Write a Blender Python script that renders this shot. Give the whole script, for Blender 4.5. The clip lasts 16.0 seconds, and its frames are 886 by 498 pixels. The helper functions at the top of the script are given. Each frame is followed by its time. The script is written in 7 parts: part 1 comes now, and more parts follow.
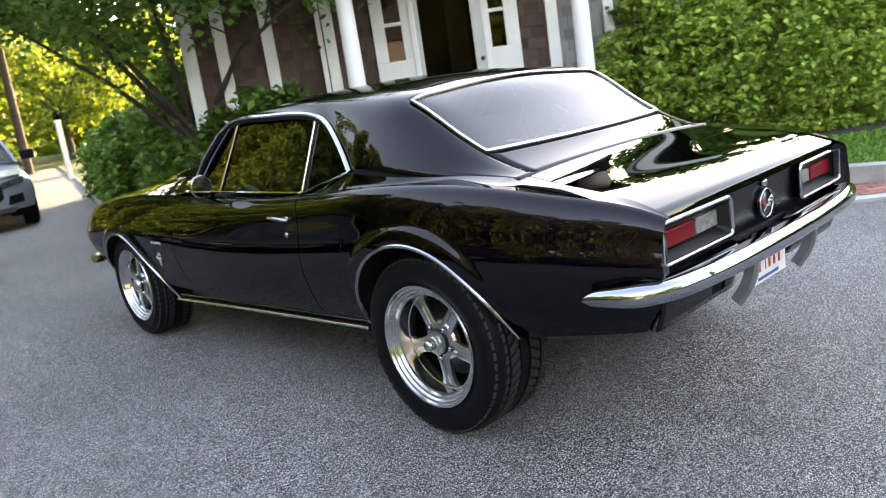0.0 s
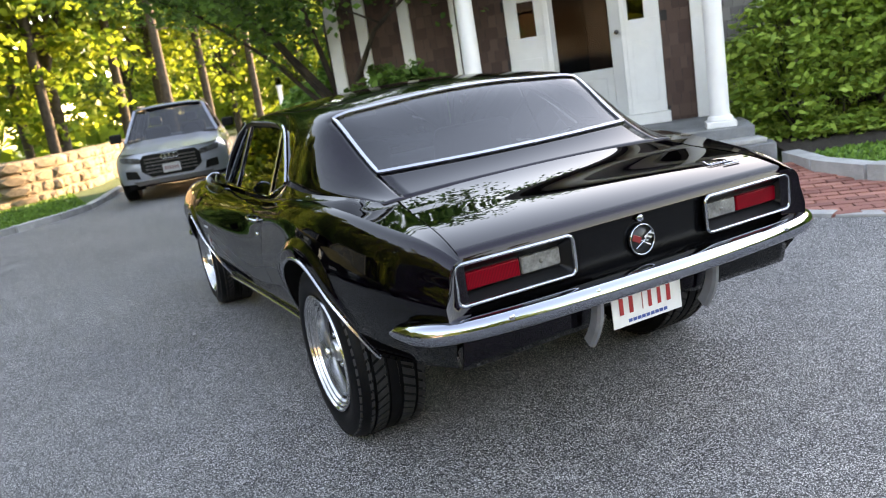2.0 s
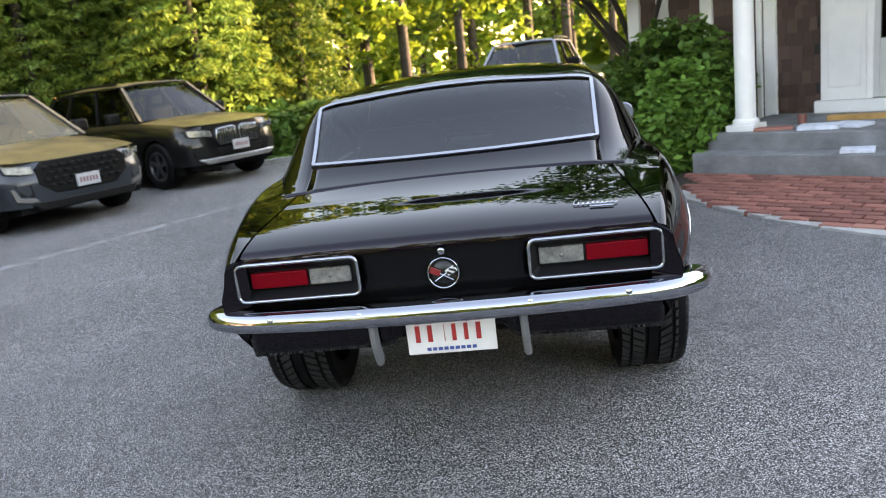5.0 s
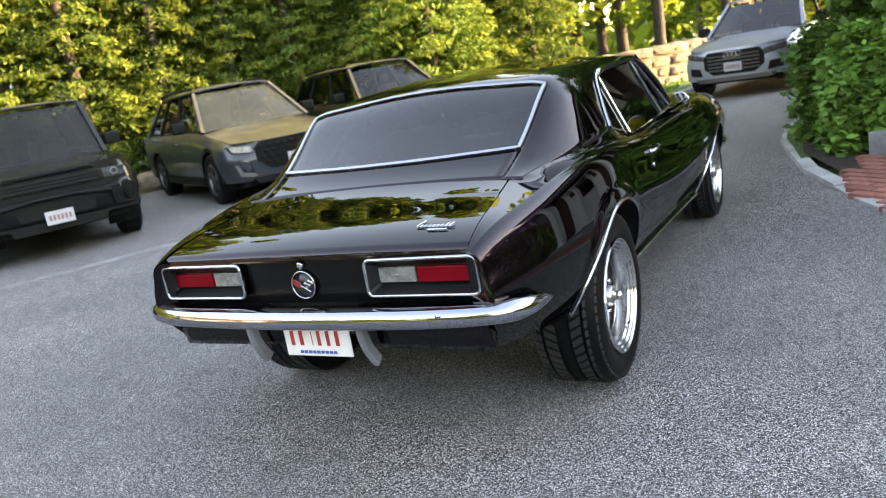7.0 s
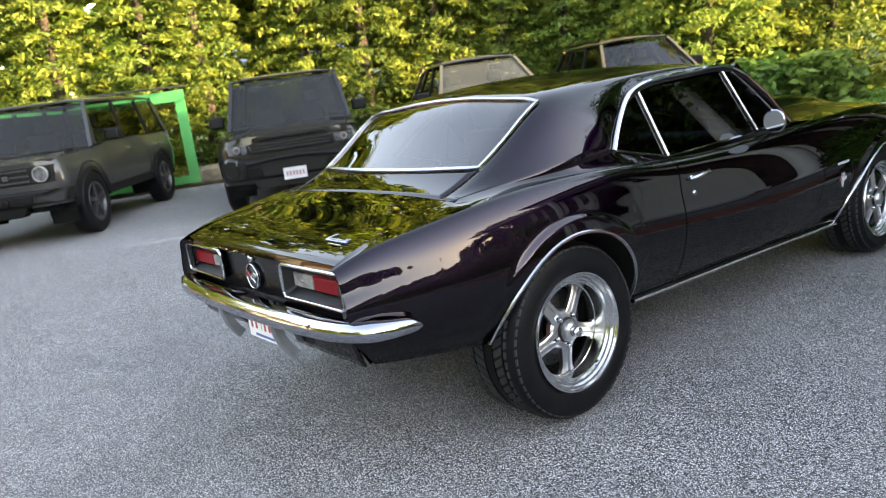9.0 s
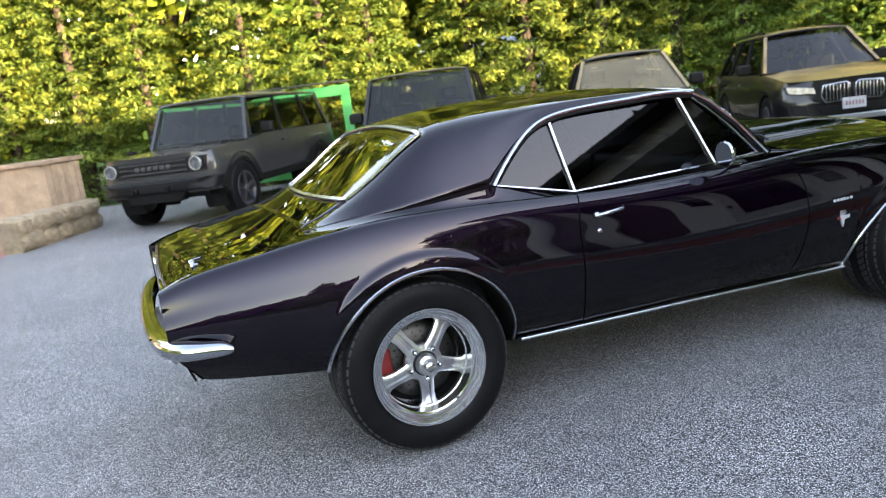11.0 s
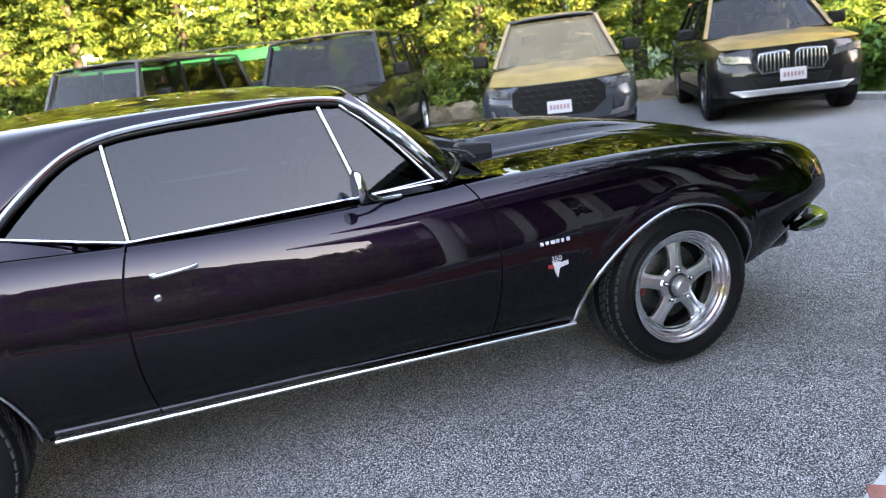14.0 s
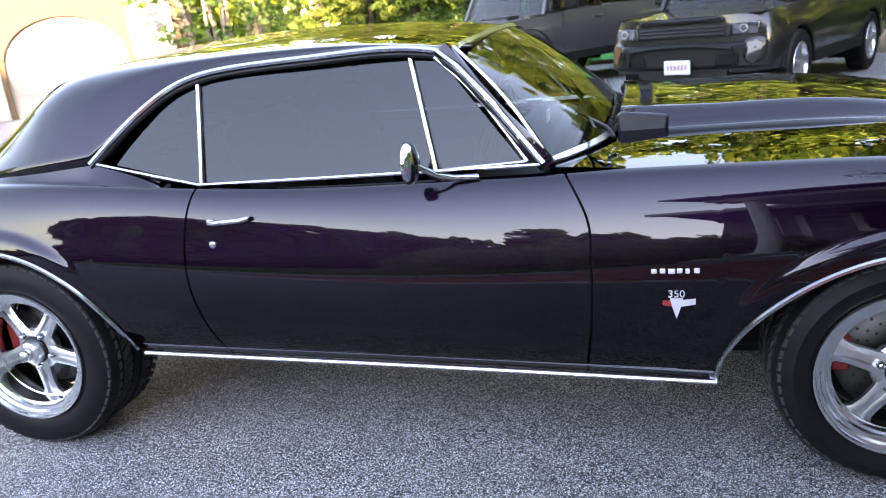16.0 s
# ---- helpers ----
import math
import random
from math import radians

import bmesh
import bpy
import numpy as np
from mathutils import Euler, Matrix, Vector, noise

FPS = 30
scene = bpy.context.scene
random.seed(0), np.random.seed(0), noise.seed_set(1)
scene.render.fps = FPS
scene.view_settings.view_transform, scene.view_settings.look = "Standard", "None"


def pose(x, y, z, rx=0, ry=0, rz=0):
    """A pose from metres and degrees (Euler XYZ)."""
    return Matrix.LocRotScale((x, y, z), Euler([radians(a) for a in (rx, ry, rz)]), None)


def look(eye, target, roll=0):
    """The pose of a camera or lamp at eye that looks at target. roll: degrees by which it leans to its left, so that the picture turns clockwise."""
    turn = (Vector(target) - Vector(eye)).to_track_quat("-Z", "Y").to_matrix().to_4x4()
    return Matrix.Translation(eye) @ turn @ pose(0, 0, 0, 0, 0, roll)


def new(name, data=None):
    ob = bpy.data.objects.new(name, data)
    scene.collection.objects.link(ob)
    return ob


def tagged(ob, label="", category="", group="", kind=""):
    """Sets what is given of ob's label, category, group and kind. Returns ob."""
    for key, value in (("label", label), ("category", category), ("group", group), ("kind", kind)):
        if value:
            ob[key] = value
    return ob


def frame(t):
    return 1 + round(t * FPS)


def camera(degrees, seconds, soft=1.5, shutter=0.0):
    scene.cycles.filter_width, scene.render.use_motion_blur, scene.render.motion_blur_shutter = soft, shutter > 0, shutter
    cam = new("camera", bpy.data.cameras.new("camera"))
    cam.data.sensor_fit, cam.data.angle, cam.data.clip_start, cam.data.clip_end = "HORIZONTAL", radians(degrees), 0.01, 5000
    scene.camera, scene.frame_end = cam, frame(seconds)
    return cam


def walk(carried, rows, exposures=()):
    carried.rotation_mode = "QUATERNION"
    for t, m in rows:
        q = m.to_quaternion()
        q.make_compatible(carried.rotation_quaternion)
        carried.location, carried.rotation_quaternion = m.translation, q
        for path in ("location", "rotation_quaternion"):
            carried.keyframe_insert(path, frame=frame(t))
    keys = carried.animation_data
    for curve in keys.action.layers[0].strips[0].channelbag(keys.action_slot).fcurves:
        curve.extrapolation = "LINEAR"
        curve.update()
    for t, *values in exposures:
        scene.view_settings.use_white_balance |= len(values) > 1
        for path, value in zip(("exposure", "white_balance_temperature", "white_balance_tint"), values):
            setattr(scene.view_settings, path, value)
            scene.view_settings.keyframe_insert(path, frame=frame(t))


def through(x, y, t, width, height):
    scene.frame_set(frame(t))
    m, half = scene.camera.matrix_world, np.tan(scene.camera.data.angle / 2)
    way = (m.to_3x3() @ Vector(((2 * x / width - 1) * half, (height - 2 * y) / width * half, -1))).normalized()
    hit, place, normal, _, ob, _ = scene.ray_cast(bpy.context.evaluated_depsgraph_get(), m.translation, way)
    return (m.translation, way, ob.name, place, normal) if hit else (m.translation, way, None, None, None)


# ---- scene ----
cam = camera(60.6, 16.0, soft=1.1)
# the car is in focus, the trees and parked cars behind it are soft
cam.data.dof.use_dof = True
cam.data.dof.focus_distance, cam.data.dof.aperture_fstop = 2.4, 4.4
PATH = [
    (0, (-2.591, -2.058, 1.291), (-1.278, -0.609, 0.869), -8.5),
    (0.5, (-2.376, -2.274, 1.301), (-1.147, -0.755, 0.874), -9.5),
    (1, (-2.135, -2.478, 1.339), (-1.027, -0.869, 0.912), -9.8),
    (1.5, (-1.86, -2.604, 1.322), (-0.887, -0.909, 0.896), -9.8),
    (2, (-1.599, -2.816, 1.339), (-0.781, -1.045, 0.901), -9.2),
    (2.5, (-1.341, -3.046, 1.364), (-0.672, -1.213, 0.928), -8.3),
    (3, (-1.037, -3.175, 1.339), (-0.527, -1.292, 0.897), -7.1),
    (3.5, (-0.722, -3.273, 1.353), (-0.384, -1.354, 0.902), -6.3),
    (4, (-0.372, -3.33, 1.379), (-0.215, -1.39, 0.918), -6.1),
    (4.5, (-0.042, -3.276, 1.351), (-0.079, -1.332, 0.882), -6.4),
    (4.7, (0.095, -3.259, 1.357), (-0.028, -1.318, 0.89), -6.6),
    (6.8, (1.577, -3.001, 1.381), (0.707, -1.262, 0.914), -9.8),
    (7, (1.723, -2.938, 1.382), (0.773, -1.239, 0.923), -10.0),
    (7.5, (2.052, -2.736, 1.376), (0.923, -1.145, 0.933), -10.0),
    (8, (2.379, -2.549, 1.375), (1.081, -1.089, 0.948), -9.5),
    (8.5, (2.613, -2.335, 1.373), (1.151, -1.033, 0.961), -8.5),
    (9, (2.819, -2.089, 1.369), (1.266, -0.903, 0.945), -7.9),
    (9.2, (2.913, -1.986, 1.358), (1.322, -0.852, 0.934), -8.0),
    (11.3, (3.584, -0.721, 1.38), (1.737, -0.059, 0.99), -7.8),
    (11.5, (3.578, -0.59, 1.366), (1.726, 0.052, 0.97), -7.9),
    (12, (3.556, -0.283, 1.372), (1.704, 0.346, 0.956), -7.6),
    (12.5, (3.556, 0.0, 1.38), (1.716, 0.649, 0.94), -7.1),
    (13, (3.446, 0.277, 1.363), (1.623, 0.956, 0.902), -7.0),
    (13.5, (3.335, 0.568, 1.349), (1.513, 1.239, 0.873), -7.1),
    (14, (3.289, 0.927, 1.355), (1.461, 1.569, 0.861), -7.5),
    (14.5, (3.188, 1.251, 1.349), (1.315, 1.751, 0.858), -7.3),
    (15, (3.096, 1.59, 1.377), (1.178, 1.846, 0.872), -6.4),
    (15.5, (3.018, 1.904, 1.372), (1.095, 1.774, 0.839), -5.8),
    (16, (2.859, 2.104, 1.353), (1.016, 1.6, 0.759), -6.1),
]
walk(cam, [(t, look(eye, target, roll)) for t, eye, target, roll in PATH], [(0.0, 3.93, 9000, 27), (1.5, 3.84, 9000, 27), (4.5, 3.72, 9000, 27), (7.0, 3.97, 9100, 26), (9.0, 4.06, 9000, 26), (11.5, 4.16, 8200, 26), (13.0, 4.38, 8050, 28), (14.5, 4.68, 8200, 32), (15.5, 4.8, 8200, 34), (16.0, 4.70, 7600, 34)])

# ---- light ----
SUN_AZ, SUN_EL = 27.0, 9.5   # degrees from +x towards +y, and above the horizon
world = bpy.data.worlds.new("sky")
scene.world = world
world.use_nodes = True
wn = world.node_tree.nodes
sky = wn.new("ShaderNodeTexSky")
sky.sky_type = "NISHITA"
sky.sun_disc = False
sky.sun_elevation = radians(SUN_EL)
sky.sun_rotation = radians(90.0 - SUN_AZ)
sky.air_density, sky.dust_density = 1.0, 0.25
world.node_tree.links.new(sky.outputs[0], wn["Background"].inputs[0])
wn["Background"].inputs[1].default_value = 0.15
sun_data = bpy.data.lights.new("sun", "SUN")
sun_data.energy, sun_data.angle, sun_data.color = 3.0, radians(0.6), (1.0, 0.82, 0.55)
sun = new("sun", sun_data)
sun.matrix_world = look((60 * math.cos(radians(SUN_AZ)), 60 * math.sin(radians(SUN_AZ)), 60 * math.tan(radians(SUN_EL))), (0, 0, 0))


# ---- materials ----
def rgb(c):
    return (*c, 1.0) if len(c) == 3 else c


class Mat:
    """A node material with a Principled shader, and short calls to vary it."""

    def __init__(self, name, color, rough=0.5, metal=0.0, coat=0.0, spec=0.5):
        self.m = bpy.data.materials.new(name)
        self.m.use_nodes = True
        self.t = self.m.node_tree
        self.b = self.t.nodes["Principled BSDF"]
        self.b.inputs["Base Color"].default_value = rgb(color)
        self.b.inputs["Roughness"].default_value = rough
        self.b.inputs["Metallic"].default_value = metal
        self.b.inputs["Coat Weight"].default_value = coat
        self.b.inputs["Coat Roughness"].default_value = 0.02
        self.b.inputs["Specular IOR Level"].default_value = spec
        self.color = color
        self.co = None

    def node(self, kind, **inputs):
        n = self.t.nodes.new(kind)
        for k, v in inputs.items():
            n.inputs[k].default_value = v
        return n

    def link(self, a, b):
        self.t.links.new(a, b)

    def coords(self):
        if self.co is None:
            self.co = self.node("ShaderNodeTexCoord").outputs["Object"]
        return self.co

    def noise(self, scale, detail=4.0, rough=0.6, stretch=None):
        n = self.node("ShaderNodeTexNoise", Scale=scale, Detail=detail, Roughness=rough)
        co = self.coords()
        if stretch:
            mp = self.node("ShaderNodeMapping", Scale=stretch)
            self.link(co, mp.inputs[0])
            co = mp.outputs[0]
        self.link(co, n.inputs["Vector"])
        return n.outputs["Fac"]

    def ramp(self, fac, stops):
        r = self.node("ShaderNodeValToRGB")
        e = r.color_ramp.elements
        while len(e) < len(stops):
            e.new(0.5)
        for i, (p, c) in enumerate(stops):
            e[i].position, e[i].color = p, rgb(c)
        self.link(fac, r.inputs[0])
        return r.outputs[0]

    def mix(self, fac, a, b, mode="MIX"):
        n = self.t.nodes.new("ShaderNodeMix")
        n.data_type, n.blend_type = "RGBA", mode
        for v, s in ((fac, n.inputs[0]), (a, n.inputs[6]), (b, n.inputs[7])):
            if isinstance(v, (int, float)):
                s.default_value = v
            elif isinstance(v, tuple):
                s.default_value = rgb(v)
            else:
                self.link(v, s)
        return n.outputs[2]

    def paint(self, out):
        self.link(out, self.b.inputs["Base Color"])
        return self

    def vary(self, scale, lo=0.75, hi=1.25, fine=None):
        """Colour that wanders between lo and hi of the base, at one or two scales."""
        c = self.color
        out = self.ramp(self.noise(scale), [(0.3, tuple(x * lo for x in c)), (0.7, tuple(min(1, x * hi) for x in c))])
        if fine:
            g = self.ramp(self.noise(fine, 2.0), [(0.3, (0.72, 0.72, 0.72)), (0.7, (1, 1, 1))])
            out = self.mix(0.7, out, g, "MULTIPLY")
        return self.paint(out)

    def each(self, lo=0.75, hi=1.25):
        """Each object on this material a little lighter or darker."""
        info = self.node("ShaderNodeObjectInfo")
        src = self.b.inputs["Base Color"].links
        g = self.ramp(info.outputs["Random"], [(0.0, (lo,) * 3), (1.0, (hi,) * 3)])
        base = src[0].from_socket if src else self.color
        return self.paint(self.mix(1.0, base, g, "MULTIPLY"))

    def island(self, stops):
        """Each loose piece of a mesh its own colour out of stops."""
        geo = self.node("ShaderNodeNewGeometry")
        return self.paint(self.ramp(geo.outputs["Random Per Island"], stops))

    def bump(self, scale, strength=0.3, dist=0.01, detail=4.0, stretch=None):
        b = self.node("ShaderNodeBump", Strength=strength, Distance=dist)
        self.link(self.noise(scale, detail, 0.65, stretch), b.inputs["Height"])
        old = self.b.inputs["Normal"].links
        if old:
            self.link(old[0].from_socket, b.inputs["Normal"])
        self.link(b.outputs[0], self.b.inputs["Normal"])
        return self

    def gloss(self, scale, lo, hi):
        r = self.ramp(self.noise(scale), [(0.3, (lo,) * 3), (0.7, (hi,) * 3)])
        self.link(r, self.b.inputs["Roughness"])
        return self


def glass_mat(name, tint, ior=1.5, rough=0.0):
    """A thin pane: tinted and clear, with a real reflection on top."""
    m = bpy.data.materials.new(name)
    m.use_nodes = True
    t = m.node_tree
    t.nodes.remove(t.nodes["Principled BSDF"])
    tr, gl, fr, mx = (t.nodes.new(k) for k in ("ShaderNodeBsdfTransparent", "ShaderNodeBsdfGlossy", "ShaderNodeFresnel", "ShaderNodeMixShader"))
    tr.inputs[0].default_value = rgb(tint)
    gl.inputs["Roughness"].default_value = rough
    fr.inputs[0].default_value = ior
    t.links.new(fr.outputs[0], mx.inputs[0])
    t.links.new(tr.outputs[0], mx.inputs[1])
    t.links.new(gl.outputs[0], mx.inputs[2])
    t.links.new(mx.outputs[0], t.nodes["Material Output"].inputs[0])
    return m


def leaf_mat(name, dark, light, through=0.35):
    """Foliage: every leaf its own green, some light coming through."""
    k = Mat(name, light, 0.55, spec=0.3)
    mid = tuple((a + b) / 2 for a, b in zip(dark, light))
    k.island([(0.0, dark), (0.5, mid), (1.0, light)]).each(0.76, 1.2)
    tl = k.node("ShaderNodeBsdfTranslucent")
    k.link(k.b.inputs["Base Color"].links[0].from_socket, tl.inputs[0])
    mx = k.node("ShaderNodeMixShader", Fac=through)
    k.link(k.b.outputs[0], mx.inputs[1])
    k.link(tl.outputs[0], mx.inputs[2])
    k.link(mx.outputs[0], k.t.nodes["Material Output"].inputs[0])
    return k.m


M = {}
# asphalt: dark binder with pale and grey aggregate
k = Mat("asphalt", (0.07, 0.07, 0.072), 0.8)
vo = k.node("ShaderNodeTexVoronoi", Scale=310.0)
k.link(k.coords(), vo.inputs["Vector"])
sep = k.node("ShaderNodeSeparateColor")
k.link(vo.outputs["Color"], sep.inputs[0])
stone = k.ramp(sep.outputs[0], [(0.0, (0.012, 0.012, 0.0125)), (0.36, (0.052, 0.052, 0.053)), (0.58, (0.20, 0.20, 0.20)), (0.78, (0.54, 0.53, 0.515)), (1.0, (1.0, 0.97, 0.94))])
gap = k.ramp(vo.outputs["Distance"], [(0.25, (1, 1, 1)), (0.75, (0.28, 0.28, 0.29))])
wear = k.ramp(k.noise(0.7, 5.0), [(0.3, (0.78, 0.78, 0.79)), (0.7, (1.12, 1.11, 1.10))])
blot = k.ramp(k.noise(9.0, 3.0), [(0.35, (0.86, 0.86, 0.86)), (0.65, (1.06, 1.06, 1.06))])
k.paint(k.mix(1.0, k.mix(1.0, k.mix(1.0, stone, gap, "MULTIPLY"), wear, "MULTIPLY"), blot, "MULTIPLY"))
bp = k.node("ShaderNodeBump", Strength=0.8, Distance=0.004)
bp.invert = True
k.link(vo.outputs["Distance"], bp.inputs["Height"])
k.link(bp.outputs[0], k.b.inputs["Normal"])
k.gloss(40.0, 0.6, 0.9)
M["asphalt"] = k.m
# deep black-cherry car paint under clear coat
k = Mat("black_cherry_paint", (0.004, 0.002, 0.004), 0.38, 1.0, coat=0.80, spec=0.5)
k.b.inputs["Coat IOR"].default_value = 1.47
k.b.inputs["Specular Tint"].default_value = (0.05, 0.02, 0.06, 1.0)
k.b.inputs["Coat Roughness"].default_value = 0.012
fl = k.ramp(k.noise(900.0, 1.0), [(0.40, (0.0010, 0.0005, 0.0017)), (0.66, (0.0120, 0.0036, 0.0150))])
k.paint(fl)
M["paint"] = k.m
M["chrome"] = Mat("chrome", (0.42, 0.44, 0.47), 0.045, 1.0).gloss(60.0, 0.03, 0.07).m
# chrome darkened for the rear bumper: a dimmer mirrored sky put into colour
M["bumper_chrome"] = Mat("bumper_chrome", (0.36, 0.38, 0.42), 0.045, 1.0).gloss(60.0, 0.03, 0.08).m
M["bright_trim"] = Mat("bright_trim", (0.40, 0.41, 0.43), 0.22, 1.0).m
# brighter copy of bright_trim: the white sky it mirrors put into colour
M["rocker_trim"] = Mat("rocker_trim", (0.74, 0.75, 0.76), 0.20, 1.0).m
M["alloy"] = Mat("polished_aluminium", (0.58, 0.585, 0.59), 0.2, 1.0).gloss(6.0, 0.13, 0.22).m
M["alloy_satin"] = Mat("satin_aluminium", (0.52, 0.525, 0.53), 0.30, 1.0).vary(30, .85, 1.1).m
M["steel"] = Mat("brake_steel", (0.075, 0.073, 0.07), 0.45, 1.0).bump(60, 0.2, 0.001, stretch=(1, 1, 1)).m
M["rubber"] = Mat("tyre_rubber", (0.005, 0.005, 0.0055), 0.5, spec=0.11).vary(14, 0.8, 1.3, 90).bump(160, 0.25, 0.001).m
# paler copy of the tyre rubber: groove shade is put into the colours
M["pale_tread_rubber"] = Mat("pale_tread_rubber", (0.028, 0.028, 0.029), 0.7, spec=0.2).vary(14, 0.8, 1.3, 90).bump(160, 0.25, 0.001).m
M["black_trim"] = Mat("black_trim", (0.005, 0.005, 0.0055), 0.42, spec=0.25).m
M["satin_black"] = Mat("satin_black_panel", (0.003, 0.003, 0.0035), 0.24, spec=0.2).bump(300, 0.05, 0.0005).m
M["underbody"] = Mat("underbody", (0.004, 0.004, 0.004), 0.85, spec=0.15).vary(6, 0.6, 1.5).m
M["caliper"] = Mat("red_caliper", (0.20, 0.008, 0.008), 0.45).vary(40, 0.7, 1.2).m
M["guard"] = Mat("grey_rubber_guard", (0.16, 0.165, 0.175), 0.5).vary(12, 0.8, 1.2).m
k = Mat("red_lens", (0.27, 0.006, 0.012), 0.30, coat=0.0, spec=0.12)
w = k.node("ShaderNodeTexWave", Scale=60.0, Distortion=0.0)
k.link(k.coords(), w.inputs["Vector"])
k.paint(k.ramp(w.outputs["Fac"], [(0.2, (0.11, 0.001, 0.004)), (0.8, (0.24, 0.001, 0.008))]))
M["red_lens"] = k.m
M["clear_lens"] = Mat("clear_lens", (0.21, 0.205, 0.19), 0.22, coat=0.3).vary(30, 0.6, 1.2, 120).m
M["amber"] = Mat("amber_lens", (0.75, 0.26, 0.02), 0.15, coat=0.5).m
M["tint_glass"] = glass_mat("tinted_glass", (0.15, 0.165, 0.175), 1.70)
M["side_glass"] = glass_mat("side_glass", (0.05, 0.055, 0.06), 1.50)
M["clear_glass"] = glass_mat("windscreen_glass", (0.66, 0.76, 0.76), 1.45)
M["seat"] = Mat("black_vinyl", (0.014, 0.014, 0.015), 0.5).bump(90, 0.25, 0.002).m
M["plate_white"] = Mat("plate_enamel", (0.80, 0.79, 0.76), 0.35).vary(20, 0.93, 1.03).m
M["plate_red"] = Mat("plate_red", (0.45, 0.03, 0.03), 0.4).m
M["plate_blue"] = Mat("plate_blue", (0.05, 0.10, 0.30), 0.4).m
M["emblem_red"] = Mat("emblem_red", (0.22, 0.018, 0.018), 0.3).m
M["badge_silver"] = Mat("badge_silver", (0.50, 0.51, 0.53), 0.35, 0.35).m
M["emblem_black"] = Mat("emblem_black", (0.01, 0.01, 0.01), 0.3).m
M["emblem_white"] = Mat("emblem_white", (0.7, 0.7, 0.7), 0.3).m


# ---- building helpers ----
def mesh_ob(name, verts, faces, mat, parent=None, label="", smooth=True):
    me = bpy.data.meshes.new(name)
    me.from_pydata([tuple(v) for v in verts], [], faces)
    me.materials.append(mat)
    me.polygons.foreach_set("use_smooth", [smooth] * len(me.polygons))
    me.update()
    ob = new(name, me)
    if parent:
        ob.parent = parent
    if label:
        ob["label"] = label
    return ob


def part(name, bm, mat, parent=None, label="", smooth=False):
    """Links a bmesh as one mesh object under a thing or a part."""
    me = bpy.data.meshes.new(name)
    bm.to_mesh(me)
    bm.free()
    me.materials.append(mat)
    me.polygons.foreach_set("use_smooth", [smooth] * len(me.polygons))
    me.update()
    ob = new(name, me)
    if parent:
        ob.parent = parent
    if label:
        ob["label"] = label
    return ob


def thing(name, m, label, category, group="", kind=""):
    ob = new(name)
    ob.empty_display_size = 0.2
    ob.matrix_world = m
    return tagged(ob, label, category, group, kind)


def sharp(ob, degrees=35):
    """Smooth shading with creases kept."""
    me = ob.data
    me.polygons.foreach_set("use_smooth", [True] * len(me.polygons))
    me.set_sharp_from_angle(angle=radians(degrees))
    return ob


def bevel(ob, width, segments=2):
    md = ob.modifiers.new("bevel", "BEVEL")
    md.width, md.segments, md.limit_method = width, segments, "ANGLE"
    sharp(ob)
    return ob


def box_bm(x0, x1, y0, y1, z0, z1, bm=None, m=None):
    bm = bm or bmesh.new()
    vs = [bm.verts.new((x, y, z)) for z in (z0, z1) for x, y in ((x0, y0), (x1, y0), (x1, y1), (x0, y1))]
    for f in ((3, 2, 1, 0), (4, 5, 6, 7), (0, 1, 5, 4), (1, 2, 6, 5), (2, 3, 7, 6), (3, 0, 4, 7)):
        bm.faces.new([vs[i] for i in f])
    if m is not None:
        for v in vs:
            v.co = m @ v.co
    return bm


def box(name, x0, x1, y0, y1, z0, z1, mat, parent=None, label="", r=0.0, seg=2):
    ob = part(name, box_bm(x0, x1, y0, y1, z0, z1), mat, parent, label)
    return bevel(ob, r, seg) if r else ob


def grid_faces(nu, nv, flip=False, base=0, wrap=False):
    out = []
    for i in range(nu - 1 + (1 if wrap else 0)):
        for j in range(nv - 1):
            a, b = base + i * nv + j, base + ((i + 1) % nu) * nv + j
            q = (a, b, b + 1, a + 1)
            out.append(q[::-1] if flip else q)
    return out


def revolve(profile, n=48, axis="x"):
    """Verts and faces of a profile of (radius, along) turned round an axis."""
    verts = []
    for i in range(n):
        a = 2 * math.pi * i / n
        for r, h in profile:
            c, s = r * math.cos(a), r * math.sin(a)
            verts.append((h, c, s) if axis == "x" else (c, s, h))
    return verts, grid_faces(n, len(profile), axis != "x", 0, True)


def sweep(path, section, closed=False, up=(0, 0, 1), caps=True):
    """Verts and faces of a closed section (a, b) carried along a path; a to the side, b up."""
    pts = [Vector(p) for p in path]
    verts, n, k = [], len(pts), len(section)
    for i, p in enumerate(pts):
        d = (pts[(i + 1) % n] - pts[i - 1]) if closed else pts[min(i + 1, n - 1)] - pts[max(i - 1, 0)]
        d.normalize()
        side = d.cross(Vector(up)).normalized()
        top = side.cross(d)
        verts += [p + side * a + top * b for a, b in section]
    faces = []
    for i in range(n if closed else n - 1):
        for j in range(k):
            a, b = i * k, ((i + 1) % n) * k
            faces.append((a + j, a + (j + 1) % k, b + (j + 1) % k, b + j))
    if caps and not closed:
        faces += [tuple(range(k))[::-1], tuple(range((n - 1) * k, n * k))]
    return verts, faces


def ring(rx, ry, n=10):
    return [(rx * math.cos(2 * math.pi * i / n), ry * math.sin(2 * math.pi * i / n)) for i in range(n)]


def rod(name, path, r, mat, parent=None, label="", n=8, closed=False, up=(0, 0, 1)):
    v, f = sweep(path, ring(r, r, n), closed, up)
    return sharp(mesh_ob(name, v, f, mat, parent, label), 50)


